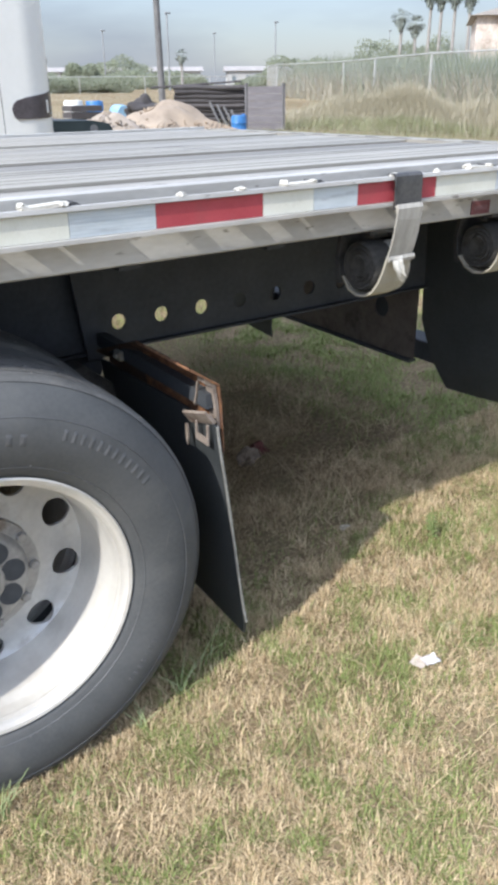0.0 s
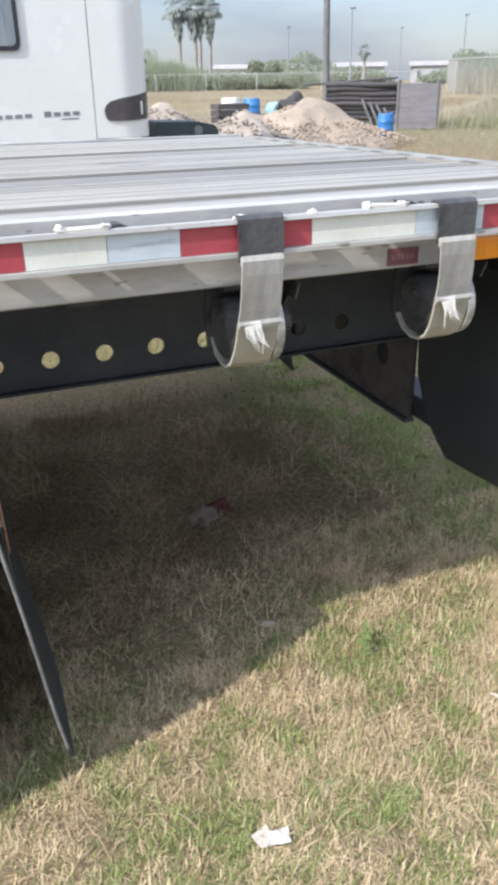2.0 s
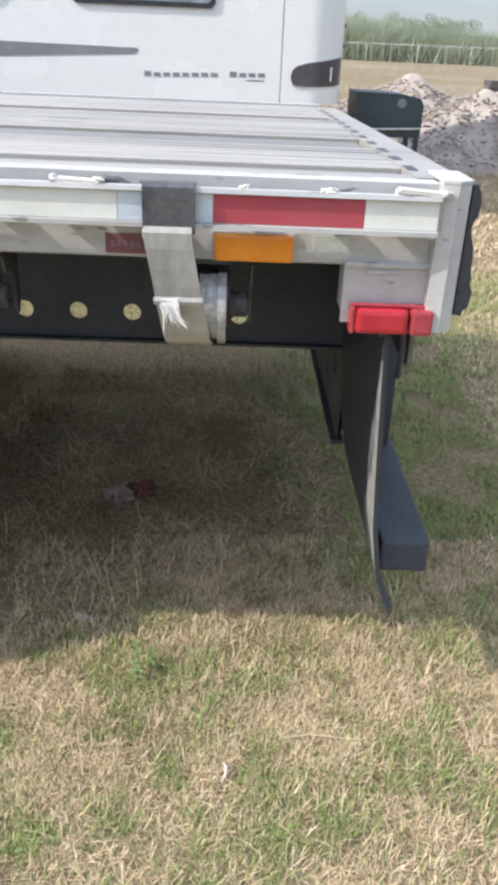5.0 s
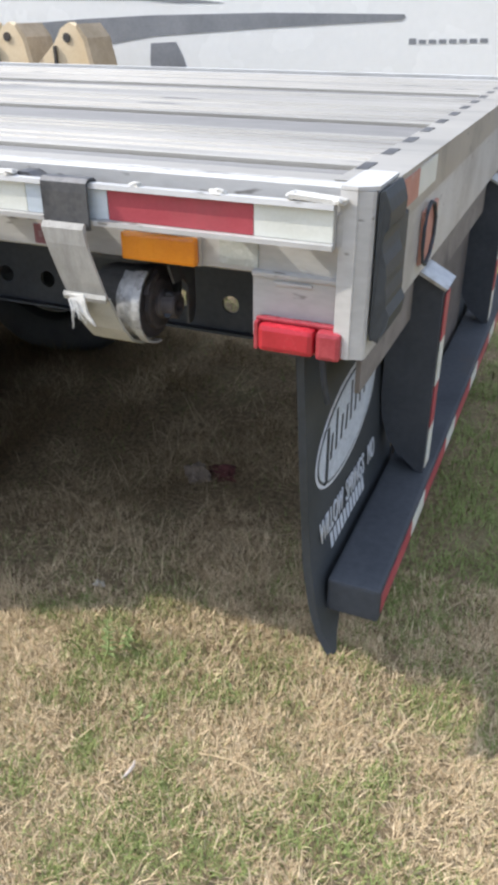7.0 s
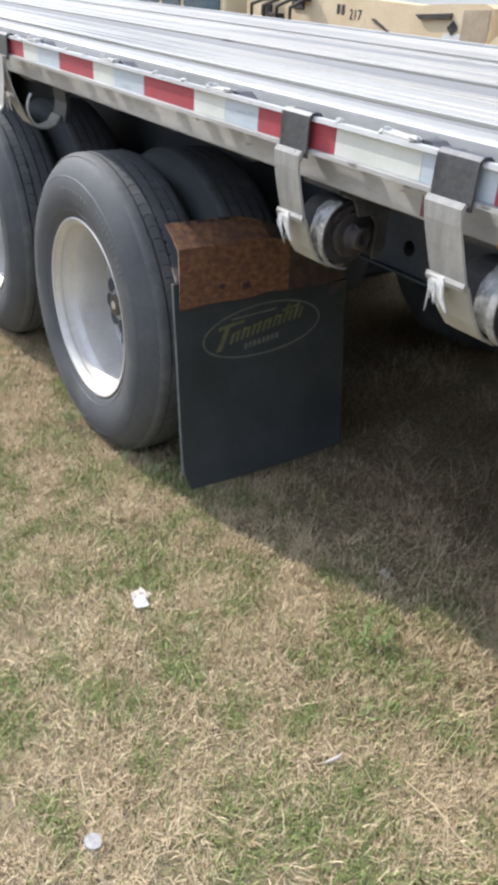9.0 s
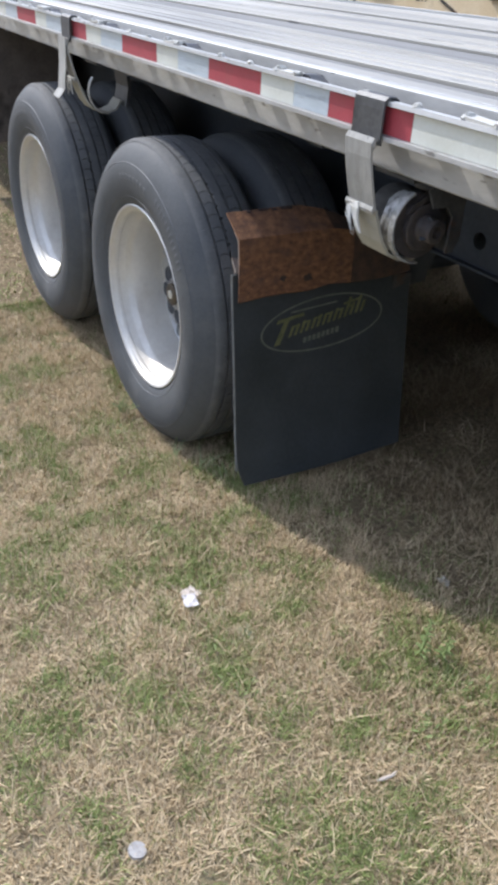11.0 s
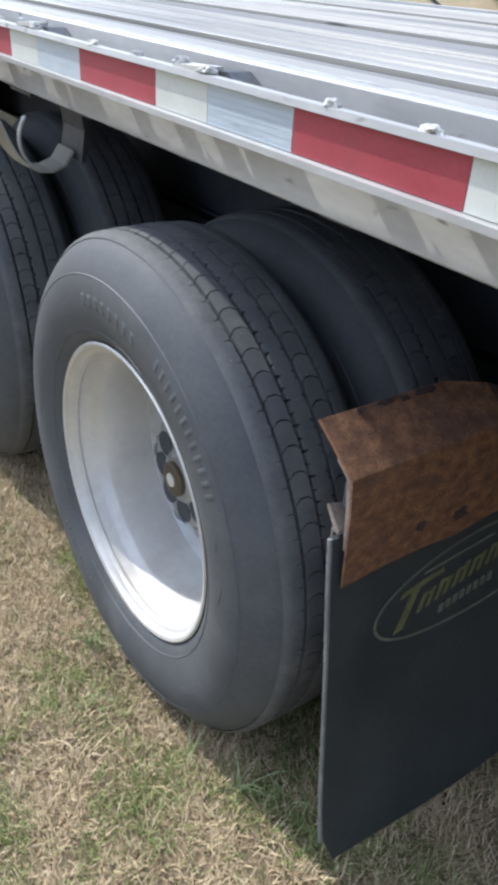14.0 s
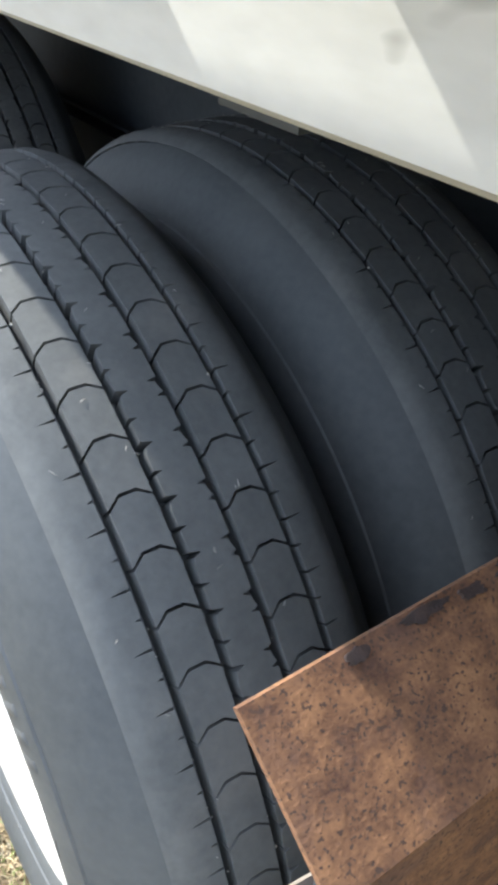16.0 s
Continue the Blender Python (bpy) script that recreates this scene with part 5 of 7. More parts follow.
def tread_mesh():
    """Five ribs: outer two with short sipes, inner three cut into six-sided blocks."""
    bm = bmesh.new()
    n, r0 = 80, R_TYRE - 0.0195

    def crown(h):
        return R_TYRE - 0.10 * (h - 0.129) ** 2 / 0.2 - (0.004 if h < 0.047 or h > 0.211 else 0)

    def block(a0, a1, h0, h1, zig):
        mid = (h0 + h1) / 2
        pts = [(a0, h0), (a0 + zig, mid - 0.0075), (a0 + zig, mid + 0.0075), (a0 + 0.15 * zig, h1), (a1 + 0.15 * zig, h1), (a1 + zig, mid + 0.0075), (a1 + zig, mid - 0.0075), (a1, h0)]
        lo = [bm.verts.new((r0 * math.cos(a), h, r0 * math.sin(a))) for a, h in pts]
        hi = []
        for a, h in pts:
            r = crown(h)
            hi.append(bm.verts.new((r * math.cos(a), h + (0.001 if h < mid else -0.001), r * math.sin(a))))
        k = len(pts)
        bm.faces.new((hi[0], hi[1], hi[6], hi[7]))
        bm.faces.new((hi[1], hi[2], hi[5], hi[6]))
        bm.faces.new((hi[2], hi[3], hi[4], hi[5]))
        for i in range(k):
            bm.faces.new((lo[i], lo[(i + 1) % k], hi[(i + 1) % k], hi[i]))
    step = 2 * math.pi / n
    for i in range(n):
        for j, (h0, h1, zig, gap) in enumerate(((0.0715, 0.1065, 0.015, 0.0034), (0.1515, 0.1865, 0.015, 0.0034))):
            a = (i + 0.33 * j) * step
            block(a + gap, a + step - gap * 0.4, h0, h1, zig)
    # unbroken centre rib, notched along both grooves
    rows = []
    for i in range(n):
        for f, cl, cr in ((0.0, 0, 0), (0.30, 0, 0), (0.34, 0.006, 0), (0.38, 0, 0), (0.55, 0, 0), (0.60, 0, 0.006), (0.65, 0, 0), (0.80, 0.002, 0.002), (0.86, 0.009, 0.002), (0.92, 0.0, 0.008), (0.96, 0, 0)):
            a = (i + f) * step
            rows.append([bm.verts.new((r * math.cos(a), h, r * math.sin(a))) for r, h in ((r0, 0.1115 + cl), (crown(0.1125), 0.1125 + cl), (crown(0.129), 0.129), (crown(0.1455), 0.1455 - cr), (r0, 0.1465 - cr))])
    for q in range(len(rows)):
        ra, rb_ = rows[q], rows[(q + 1) % len(rows)]
        for k in range(4):
            bm.faces.new((ra[k], ra[k + 1], rb_[k + 1], rb_[k]))
    # shoulder ribs, notched along the groove
    for s in (0, 1):
        def hh(h):
            return 0.258 - h if s else h
        count = n * 2
        stp = 2 * math.pi / count
        rows = []
        for i in range(count):
            for f, cut in ((0.0, 0.0), (0.48, 0.0), (0.54, 0.014 if i % 2 else 0.005), (0.60, 0.0)):
                a = (i + f) * stp
                rows.append([bm.verts.new((r * math.cos(a), hh(h), r * math.sin(a))) for r, h in ((R_TYRE - 0.014, 0.031), (R_TYRE - 0.0075, 0.037), (crown(0.050), 0.048), (crown(0.0655 - cut), 0.0655 - cut), (r0, 0.0665 - cut))])
        for q in range(len(rows)):
            ra, rb_ = rows[q], rows[(q + 1) % len(rows)]
            for k in range(4):
                bm.faces.new((ra[k], ra[k + 1], rb_[k + 1], rb_[k]))
    return bm


def rim_mesh():
    prof = [(0.300, 0.030), (0.318, 0.016), (0.326, 0.010), (0.328, 0.006), (0.324, 0.003), (0.317, 0.006), (0.313, 0.016), (0.304, 0.021), (0.301, 0.030), (0.2995, 0.060), (0.296, 0.068), (0.288, 0.084), (0.2855, 0.092), (0.2845, 0.165), (0.2835, 0.205), (0.2815, 0.222),
            (0.2805, 0.230), (0.2805, 0.238), (0.290, 0.23), (0.306, 0.10)]
    return lathe(bmesh.new(), prof, 72, closed=True)


def disc_mesh():
    """The wheel's disc with hand holes through it."""
    bm = bmesh.new()
    count, rh, rc = 10, 0.0370, 0.2430
    r_in, r_out = 0.155, 0.2835

    def level(r):
        return 0.196 - 0.026 * smooth01((0.250 - r) / 0.09) - 0.012 * smooth01((r - 0.270) / 0.014)
    for back in (0, 0.010):
        for k in range(count):
            a0 = 2 * math.pi * k / count + 0.117
            half = math.pi / count
            segs = 24
            cell, hole = [], []
            for i in range(segs):
                t = 2 * math.pi * i / segs + math.pi / 4
                c, s = math.cos(t), math.sin(t)
                m = max(abs(c), abs(s))
                u, w = c / m, s / m
                rr = (r_in + r_out) / 2 + u * (r_out - r_in) / 2
                cell.append((rr, a0 + w * half))
                hx, hy = rc + rh * c, rh * s
                hole.append((math.hypot(hx, hy), a0 + math.atan2(hy, hx)))
            vc = [bm.verts.new((r * math.cos(a), float(level(r)) + back, r * math.sin(a))) for r, a in cell]
            vh = [bm.verts.new((r * math.cos(a), float(level(r)) + back, r * math.sin(a))) for r, a in hole]
            if back:
                vf = keep_ring[k]
                for i in range(segs):
                    j = (i + 1) % segs
                    bm.faces.new((vf[i], vf[j], vh[j], vh[i]))
            else:
                keep_ring = (keep_ring if k else []) + [vh]
            for i in range(segs):
                j = (i + 1) % segs
                bm.faces.new((vc[i], vc[j], vh[j], vh[i]))
    bmesh.ops.remove_doubles(bm, verts=bm.verts, dist=0.0002)
    return bm


def hub_mesh():
    return lathe(bmesh.new(), [(0.157, 0.192), (0.157, 0.165), (0.128, 0.160), (0.120, 0.138), (0.112, 0.132), (0.062, 0.130), (0.056, 0.122), (0.050, 0.118)], 48)


def raised_mesh(r0, r1, a, pitch):
    """One worn raised sidewall mark, a plain block that follows the sidewall's bulge."""
    bm = bmesh.new()
    rows = []
    for f in (0.0, 0.2, 0.4, 0.6):
        t = a + pitch * f
        row = [(r0, 0.001)] + [(r0 + (r1 - r0) * u, -0.0011) for u in (0.06, 0.35, 0.65, 0.94)] + [(r1, 0.001)]
        rows.append([bm.verts.new((r * math.cos(t), bulge(r) + (d if f not in (0.0, 0.6) else 0.0004), r * math.sin(t))) for r, d in row])
    for p, q in zip(rows, rows[1:]):
        for i in range(5):
            bm.faces.new((p[i], p[i + 1], q[i + 1], q[i]))
    return bm


RAISED = [mesh_of("raised_mark", raised_mesh(r0, r1, a0 + k * pitch, pitch), RUBBER_LINE, True)
          for r0, r1, a0, count, pitch in ((0.405, 0.432, 1.05, 8, 0.070), (0.424, 0.450, 0.30, 12, 0.050), (0.392, 0.408, 3.6, 11, 0.040), (0.412, 0.428, 5.2, 7, 0.045)) for k in range(count)]


def scuff_mesh():
    """Small torn flecks of rubber round the bead and a few scratches on the sidewall."""
    bm, rnd = bmesh.new(), random.Random(5)
    for i in range(150):
        if noise.noise(Vector((i * 0.13, 2.0, 0))) < 0.02:
            continue
        a, r = i * 2 * math.pi / 150 + rnd.uniform(-0.01, 0.01), 0.3545 + rnd.uniform(-0.004, 0.005)
        lump(bm, (0, 0, 0), (0.0022, 0.0016, 0.0040 * rnd.uniform(0.5, 1.4)), i, 1, 0.8)
        bmesh.ops.transform(bm, matrix=Matrix.Translation((r * math.cos(a), bulge(r), r * math.sin(a))) @ Matrix.Rotation(-a + rnd.uniform(-0.5, 0.5), 4, "Y"), verts=list(bm.verts)[-12:])
    for i in range(9):
        a, r, s = rnd.uniform(0, 6.28), rnd.uniform(0.38, 0.45), rnd.uniform(0.02, 0.05)
        dr = rnd.uniform(-0.5, 0.5)
        tube(bm, [((r + dr * s * u) * math.cos(a + s * u / r), bulge(r + dr * s * u) - 0.0004, (r + dr * s * u) * math.sin(a + s * u / r)) for u in (0, 0.5, 1)], [0.0003, 0.0008, 0.0003], 4)
    return bm


def grit_mesh():
    """Small stones and lint caught in the grooves of the tread."""
    bm, rnd = bmesh.new(), random.Random(9)
    for i in range(420):
        a, h = rnd.uniform(0, 6.28), rnd.choice((0.0685, 0.1090, 0.1490, 0.1895)) + rnd.uniform(-0.003, 0.003)
        s = rnd.uniform(0.0006, 0.0016) * (2.2 if i % 23 == 0 else 1)
        r = R_TYRE - (0.004 if i % 23 == 0 else rnd.uniform(0.002, 0.012))
        lump(bm, (r * math.cos(a), h, r * math.sin(a)), (s, s * rnd.uniform(0.6, 1.6), s), i, 1, 0.5)
    for i in range(160):
        a, h = rnd.uniform(0, 6.28), rnd.uniform(0.045, 0.21)
        r, L, t = R_TYRE - 0.10 * (h - 0.129) ** 2 / 0.2 + 0.0003, rnd.uniform(0.002, 0.007), rnd.uniform(0, 6.28)
        tube(bm, [((r + 0.0006 * (u == 0.5)) * math.cos(a + L * u * math.cos(t) / r), h + L * u * math.sin(t), (r + 0.0006 * (u == 0.5)) * math.sin(a + L * u * math.cos(t) / r)) for u in (0, 0.5, 1)], [0.0002, 0.0004, 0.0002], 3)
    return bm


GRIT = material("pale_grit", (0.30, 0.28, 0.25), (0.52, 0.50, 0.46), 0.9, 0, 40, 200, island=0.6)
GRIT_M = mesh_of("tread_grit", grit_mesh(), GRIT)
SCUFF_M = mesh_of("scuff_marks", scuff_mesh(), RUBBER_SCUFF)
TYRE_M = mesh_of("tyre", tyre_mesh(), RUBBER, True)
MOULD = {r: mesh_of("mould_line", lathe(bmesh.new(), [(r - 0.0014, 0.001), (r, -0.0012), (r + 0.0014, 0.001), (r, 0.003)], 96, closed=True), RUBBER_LINE, True) for r in (0.3545, 0.4660)}
TREAD_M = mesh_of("tread", tread_mesh(), TREAD_RUBBER, True)
RIM_M = mesh_of("rim", rim_mesh(), RIM, True)
DISC_M = mesh_of("wheel_disc", disc_mesh(), RIM_DISC, True)
HUB_M = mesh_of("hub", hub_mesh(), HUB, True)
CAPR_M = mesh_of("hub_cap", lathe(bmesh.new(), [(0.040, 0.1175), (0.040, 0.108), (0.034, 0.104), (0.024, 0.104), (0.0165, 0.1045)], 24), BRASS, True)
CAPC_M = mesh_of("cap_face", lathe(bmesh.new(), [(0.016, 0.1043), (0.0145, 0.101), (0.006, 0.100)], 20), CREAM_CAP, True)
NUT_M = mesh_of("wheel_nut", lathe(bmesh.new(), [(0.029, 0.132), (0.029, 0.1285), (0.022, 0.1295)], 20), BLACK_STEEL)
NUT_DARK = mesh_of("hub_hole", lathe(bmesh.new(), [(0.029, 0.132), (0.029, 0.1285), (0.022, 0.1295)], 20), BLACK_STEEL)
STUD_M = mesh_of("wheel_nut", lathe(bmesh.new(), [(0.013, 0.168), (0.013, 0.152), (0.009, 0.150)], 6), HUB)
WHEELS_X, HUB_Z = (-1.035, -2.305), 0.506
for wx in WHEELS_X:
    for y0, flip, outer_one in ((-0.024, 1, 1), (0.300, 1, 0), (WIDE + 0.024, -1, 1), (WIDE - 0.300, -1, 0)):
        w = tagged(new("wheel"), "worn truck tyre on a dull aluminium wheel")
        w.empty_display_size = 0.1
        w.parent = trailer
        w.location = (wx, y0, HUB_Z)
        w.scale = (1.022, flip, 1.022)
        w.rotation_euler = (0, 0.21 * (wx + y0) - 0.0300, 0)
        for piece in (part("tyre", TYRE_M, RUBBER, w, "worn black tyre sidewall"), part("tread", TREAD_M, RUBBER, w, "ribbed tread with six-sided blocks")):
            piece.scale = (1, 1.04, 1)
        part("rim", RIM_M, RIM, w, "polished aluminium rim")
        for me in RAISED if outer_one and flip == 1 else ():
            part("raised_mark", me, RUBBER_LINE, w, "raised worn sidewall shapes")
        if flip == 1:
            tagged(part("tread_grit", GRIT_M, GRIT, w), "small stones and lint caught in the tread", kind="stuff")
        if outer_one:
            tagged(part("scuff_marks", SCUFF_M, RUBBER_SCUFF, w), "pale torn rubber flecks", kind="stuff")
        for rr in (0.3545, 0.4660):
            part("mould_line", MOULD[rr], RUBBER_LINE, w, at=(0, bulge(rr) - 0.0004, 0))
        if outer_one:
            part("wheel_disc", DISC_M, RIM_DISC, w, "dull aluminium disc with round hand holes", at=(0, 0.03, 0))
            part("hub", HUB_M, HUB, w, "grimy grey hub", at=(0, 0.014, 0))
            part("hub_cap", CAPR_M, BRASS, w, "brown hub cap", at=(0, 0.014, 0))
            part("cap_face", CAPC_M, CREAM_CAP, w, "cream cap face", at=(0, 0.014, 0))
            for k in range(8):
                a = 1.48 + k * math.pi / 4
                part("hub_hole", NUT_DARK if k % 4 == 0 else NUT_M, BLACK_STEEL, w, "dark round hub hole", at=(0.084 * math.cos(a), 0.014, 0.084 * math.sin(a)))
            for k in range(10):
                a = 2 * math.pi * (k + 0.5) / 10
                part("wheel_nut", STUD_M, HUB, w, at=(0.143 * math.cos(a), 0.014, 0.143 * math.sin(a)))
    part("axle", tube(bmesh.new(), [(wx, 0.18, HUB_Z), (wx, WIDE - 0.18, HUB_Z)], 0.065, 16), BLACK_STEEL, trailer)
    for y in (0.71, 1.80):
        part("leaf_spring", extrude(bmesh.new(), [(wx - 0.5, 0.70), (wx, 0.60), (wx + 0.5, 0.70), (wx + 0.5, 0.725), (wx, 0.655), (wx - 0.5, 0.725)], "y", y, y + 0.08), BLACK_STEEL, trailer)
        part("spring_hanger", extrude(bmesh.new(), [(wx + 0.49, 0.66), (wx + 0.58, 0.66), (wx + 0.62, 0.79), (wx + 0.45, 0.79)], "y", y - 0.01, y + 0.09), BLACK_STEEL, trailer)
# rails and tanks are added, unseen parts that darken the gap between wheels
for y in (0.700, 1.79):
    part("slider_rail", boxes((-3.15, -0.48, y, y + 0.07, 0.665, 0.7875)), BLACK_STEEL, trailer)
for ax in (-1.67, -2.75):
    part("air_tank", lathe(bmesh.new(), [(0.05, 0.86), (0.11, 0.88), (0.125, 0.92), (0.125, 1.62), (0.11, 1.66), (0.05, 1.68)], 20, Matrix.Translation((ax, 0, 0.62))), BLACK_STEEL, trailer, "black tank added to fill a pale gap", True)
part("wheel_drum", lathe(bmesh.new(), [(0.21, 0.62), (0.21, 0.75), (0.1, 0.76)], 32, Matrix.Translation((-1.035, 0, HUB_Z))), BLACK_STEEL, trailer)

# ---- strap winches under the edge rail ----
WIN_Y, WIN_Z, WIN_R = 0.112, 1.118, 0.066


def winch(x, coil_dx, ratchet, empty=False):
    """A strap on a winch: hook over the rail, hanging web, coil, side cheeks and ratchet."""
    w = new("strap_winch")
    w.empty_display_size = 0.1
    w.parent = trailer
    w.location = (x, 0, 0)
    tagged(w, "rusty strap winch with grey webbing hooked over the rail")
    bm = bmesh.new()
    strip(bm, [(0.020, 1.345), (0.019, 1.366), (0.010, 1.3715), (-0.006, 1.3715), (-0.0125, 1.366), (-0.0135, 1.35), (-0.0135, 1.325), (-0.0140, 1.300), (-0.012, 1.285)], 0.0, 0.096, 0.0045)
    part("flat_hook", bm, DARK_STEEL, w, "dark worn flat hook")
    shift = coil_dx
    path = [(-0.017, 1.292), (-0.023, 1.297), (-0.028, 1.289), (-0.025, 1.26), (-0.017, 1.22), (-0.008, 1.185), (0.002, 1.155), (0.014, 1.12), (0.030, 1.085), (0.052, 1.056), (0.082, 1.040), (0.115, 1.036), (0.15, 1.048), (0.175, 1.08)]
    bm = strip(bmesh.new(), path[:7], 0.002, 0.090, 0.005, 0.0008)
    for v in bm.verts:
        v.co.x += shift * min(max((1.29 - v.co.z) / 0.25, 0), 1)
    part("webbing", bm, WEB, w, "frayed grey strap webbing")
    bm = strip(bmesh.new(), path[6:], 0.001, 0.093, 0.006, 0.0005)
    for v in bm.verts:
        v.co.x += shift * min(max((1.29 - v.co.z) / 0.25, 0), 1)
    part("webbing_tail", bm, WEB_PALE, w, "paler strap webbing round the coil")
    box_fold = strip(bmesh.new(), [(-0.006, 1.163), (-0.009, 1.156), (-0.006, 1.149)], 0.0 + shift * 0.5, 0.094 + shift * 0.5, 0.005)
    part("stitched_fold", box_fold, WEB, w)
    sq = shift * 0.5
    bm = bmesh.new()
    a = [bm.verts.new(p) for p in ((0.006 + sq, -0.010, 1.160), (0.046 + sq, -0.012, 1.162), (0.052 + sq, -0.014, 1.128), (0.066 + sq, -0.014, 1.102), (0.036 + sq, -0.012, 1.124))]
    b = [bm.verts.new(v.co + Vector((0, 0.004, 0))) for v in a]
    bm.faces.new(a)
    bm.faces.new(b[::-1])
    for i in range(5):
        bm.faces.new((a[i], a[(i + 1) % 5], b[(i + 1) % 5], b[i]))
    label_part = part("torn_label", bm, FRAY, w, "torn white label")
    rnd = random.Random(int(x * 1000))
    fray = bmesh.new()
    for i in range(9):
        u = 0.010 + 0.034 * rnd.random() + sq
        tube(fray, [(u, -0.0135, 1.150), (u + rnd.uniform(0, 0.012), -0.0165, 1.132), (u + rnd.uniform(0.004, 0.028), -0.0155 - rnd.uniform(0, 0.004), 1.118 - rnd.uniform(0, 0.026))], [0.0013, 0.0011, 0.0005], 4)
    part("loose_threads", fray, FRAY, label_part, "loose white threads")
    m = Matrix.Translation((0, WIN_Y, WIN_Z)) @ Matrix.Rotation(radians(-90), 4, "Z")
    loop = bmesh.new()
    rows = []
    for i in range(41):
        u = 0.001 + 0.0905 * i / 40
        fat = 0.0066 + 0.0016 * noise.noise(Vector((u * 260, x * 9, 0))) + 0.0012 * noise.noise(Vector((u * 700, x * 5, 3)))
        if i in (0, 40):
            fat *= 0.7
        sag = 0.0022 * noise.noise(Vector((u * 90, x, 7)))
        rows.append([loop.verts.new((u, -0.0236 + 0.8 * fat * math.cos(k * math.pi / 5), 1.2860 + sag + 1.7 * fat * math.sin(k * math.pi / 5))) for k in range(10)])
    for r0, r1 in zip(rows, rows[1:]):
        for k in range(10):
            loop.faces.new((r0[k], r0[(k + 1) % 10], r1[(k + 1) % 10], r1[k]))
    loop.faces.new(rows[0])
    loop.faces.new(rows[-1])
    part("webbing_loop", loop, WEB, w, "bunched pleated webbing loop", True)
    if not empty:
        part("coil", lathe(bmesh.new(), [(0.020, 0.006), (0.028, 0.001), (0.033, 0.006), (0.040, 0.0), (0.044, 0.006), (0.051, 0.001), (0.055, 0.007), (0.062, 0.001), (WIN_R, 0.004), (WIN_R + 0.004, 0.02), (WIN_R + 0.003, 0.08), (WIN_R, 0.10)], 32, Matrix.Translation((coil_dx + 0.002, 0, 0)) @ m), WINCH_RUST if empty else WEB_COIL, w, "wound grey webbing coil", True)
    for k, dx in enumerate((coil_dx + 0.106,)[:0 if empty else 1]):
        part("cheek_disc", lathe(bmesh.new(), [(0.071, 0.0), (0.071, 0.007)], 28, Matrix.Translation((dx, 0, 0)) @ m), WINCH_RUST, w, "dark round winch cheek")
    part("winch_frame", extrude(bmesh.new(), [(0.064, 1.2215), (0.19, 1.2215), (0.205, 1.13), (0.19, 1.06), (0.178, 1.06), (0.190, 1.13), (0.178, 1.212), (0.064, 1.212)], "x", coil_dx - 0.004, coil_dx + 0.125), DARK_STEEL, w, "dark steel winch frame")
    side = coil_dx + 0.116
    if empty:
        part("cheek_strap", strip(bmesh.new(), [(WIN_Y + 0.080 * math.cos(math.radians(t)), WIN_Z + 0.080 * math.sin(math.radians(t))) for t in range(140, 250, 12)], coil_dx + 0.104, coil_dx + 0.121, 0.004), FILM, w, "bent dull guard strap")
        return w
    part("ratchet", lathe(bmesh.new(), [(0.052, 0.0), (0.052, 0.010), (0.047, 0.012)], 11, Matrix.Translation((side, 0, 0)) @ m), WINCH_RUST, w, "toothed rusty ratchet")
    socket = part("winch_bar_socket", lathe(bmesh.new(), [(0.030, 0.0), (0.030, 0.006), (0.026, 0.010), (0.026, 0.034), (0.022, 0.038), (0.013, 0.038), (0.012, 0.020)], 18, Matrix.Translation((side + 0.012, 0, 0)) @ m), WINCH_RUST, w, "round bar socket", True)
    for k in range(4):
        a = 0.5 + k * math.pi / 2
        part("socket_hole", lathe(bmesh.new(), [(0.0085, -0.001), (0.0085, 0.0012), (0.006, 0.0013)], 10, Matrix.Translation((side + 0.036, WIN_Y + 0.0262 * math.cos(a), WIN_Z + 0.0262 * math.sin(a))) @ Matrix.Rotation(a - math.pi / 2, 4, "X")), BLACK_STEEL, socket)
    part("pawl", extrude(bmesh.new(), [(0.060, 1.150), (0.078, 1.158), (0.112, 1.176), (0.108, 1.186), (0.070, 1.168)], "x", side, side + 0.010), WINCH_RUST, w, "rusty pawl")
    # added dark plate that hides a bright beam hole beside the ratchet
    part("winch_bracket", extrude(bmesh.new(), [(0.066, 1.2115), (0.170, 1.2115), (0.172, 1.10), (0.158, 1.072), (0.138, 1.072), (0.140, 1.150), (0.120, 1.172), (0.085, 1.172)], "x", side + 0.052, side + 0.057), DARK_STEEL, w, "added dark plate over a beam hole")
    film = bmesh.new()
    rows = []
    for i in range(15):
        u = coil_dx + 0.066 + 0.039 * i / 14
        rows.append([])
        for k in range(26):
            a = radians(112 + 6.6 * k)
            q = WIN_R + 0.0072 + 0.0042 * noise.noise(Vector((u * 70, a * 3.2, x))) + 0.0018 * noise.noise(Vector((u * 190, a * 9, x)))
            rows[-1].append(film.verts.new((u + 0.002 * noise.noise(Vector((a * 4, x, 1))), WIN_Y + q * math.cos(a), WIN_Z + q * math.sin(a))))
    for r0, r1 in zip(rows, rows[1:]):
        for k in range(25):
            film.faces.new((r0[k], r0[k + 1], r1[k + 1], r1[k]))
    part("crumpled_wrap", film, FILM, w, "crumpled silvery plastic wrap", True)
    part("cheek_strap", strip(bmesh.new(), [(WIN_Y + 0.080 * math.cos(math.radians(t)), WIN_Z + 0.080 * math.sin(math.radians(t))) for t in range(115, 280, 12)], coil_dx + 0.104, coil_dx + 0.121, 0.004), FILM, w, "bent dull guard strap")
    return w


winch(0.113, 0.0, 1)
winch(0.572, 0.035, 1)
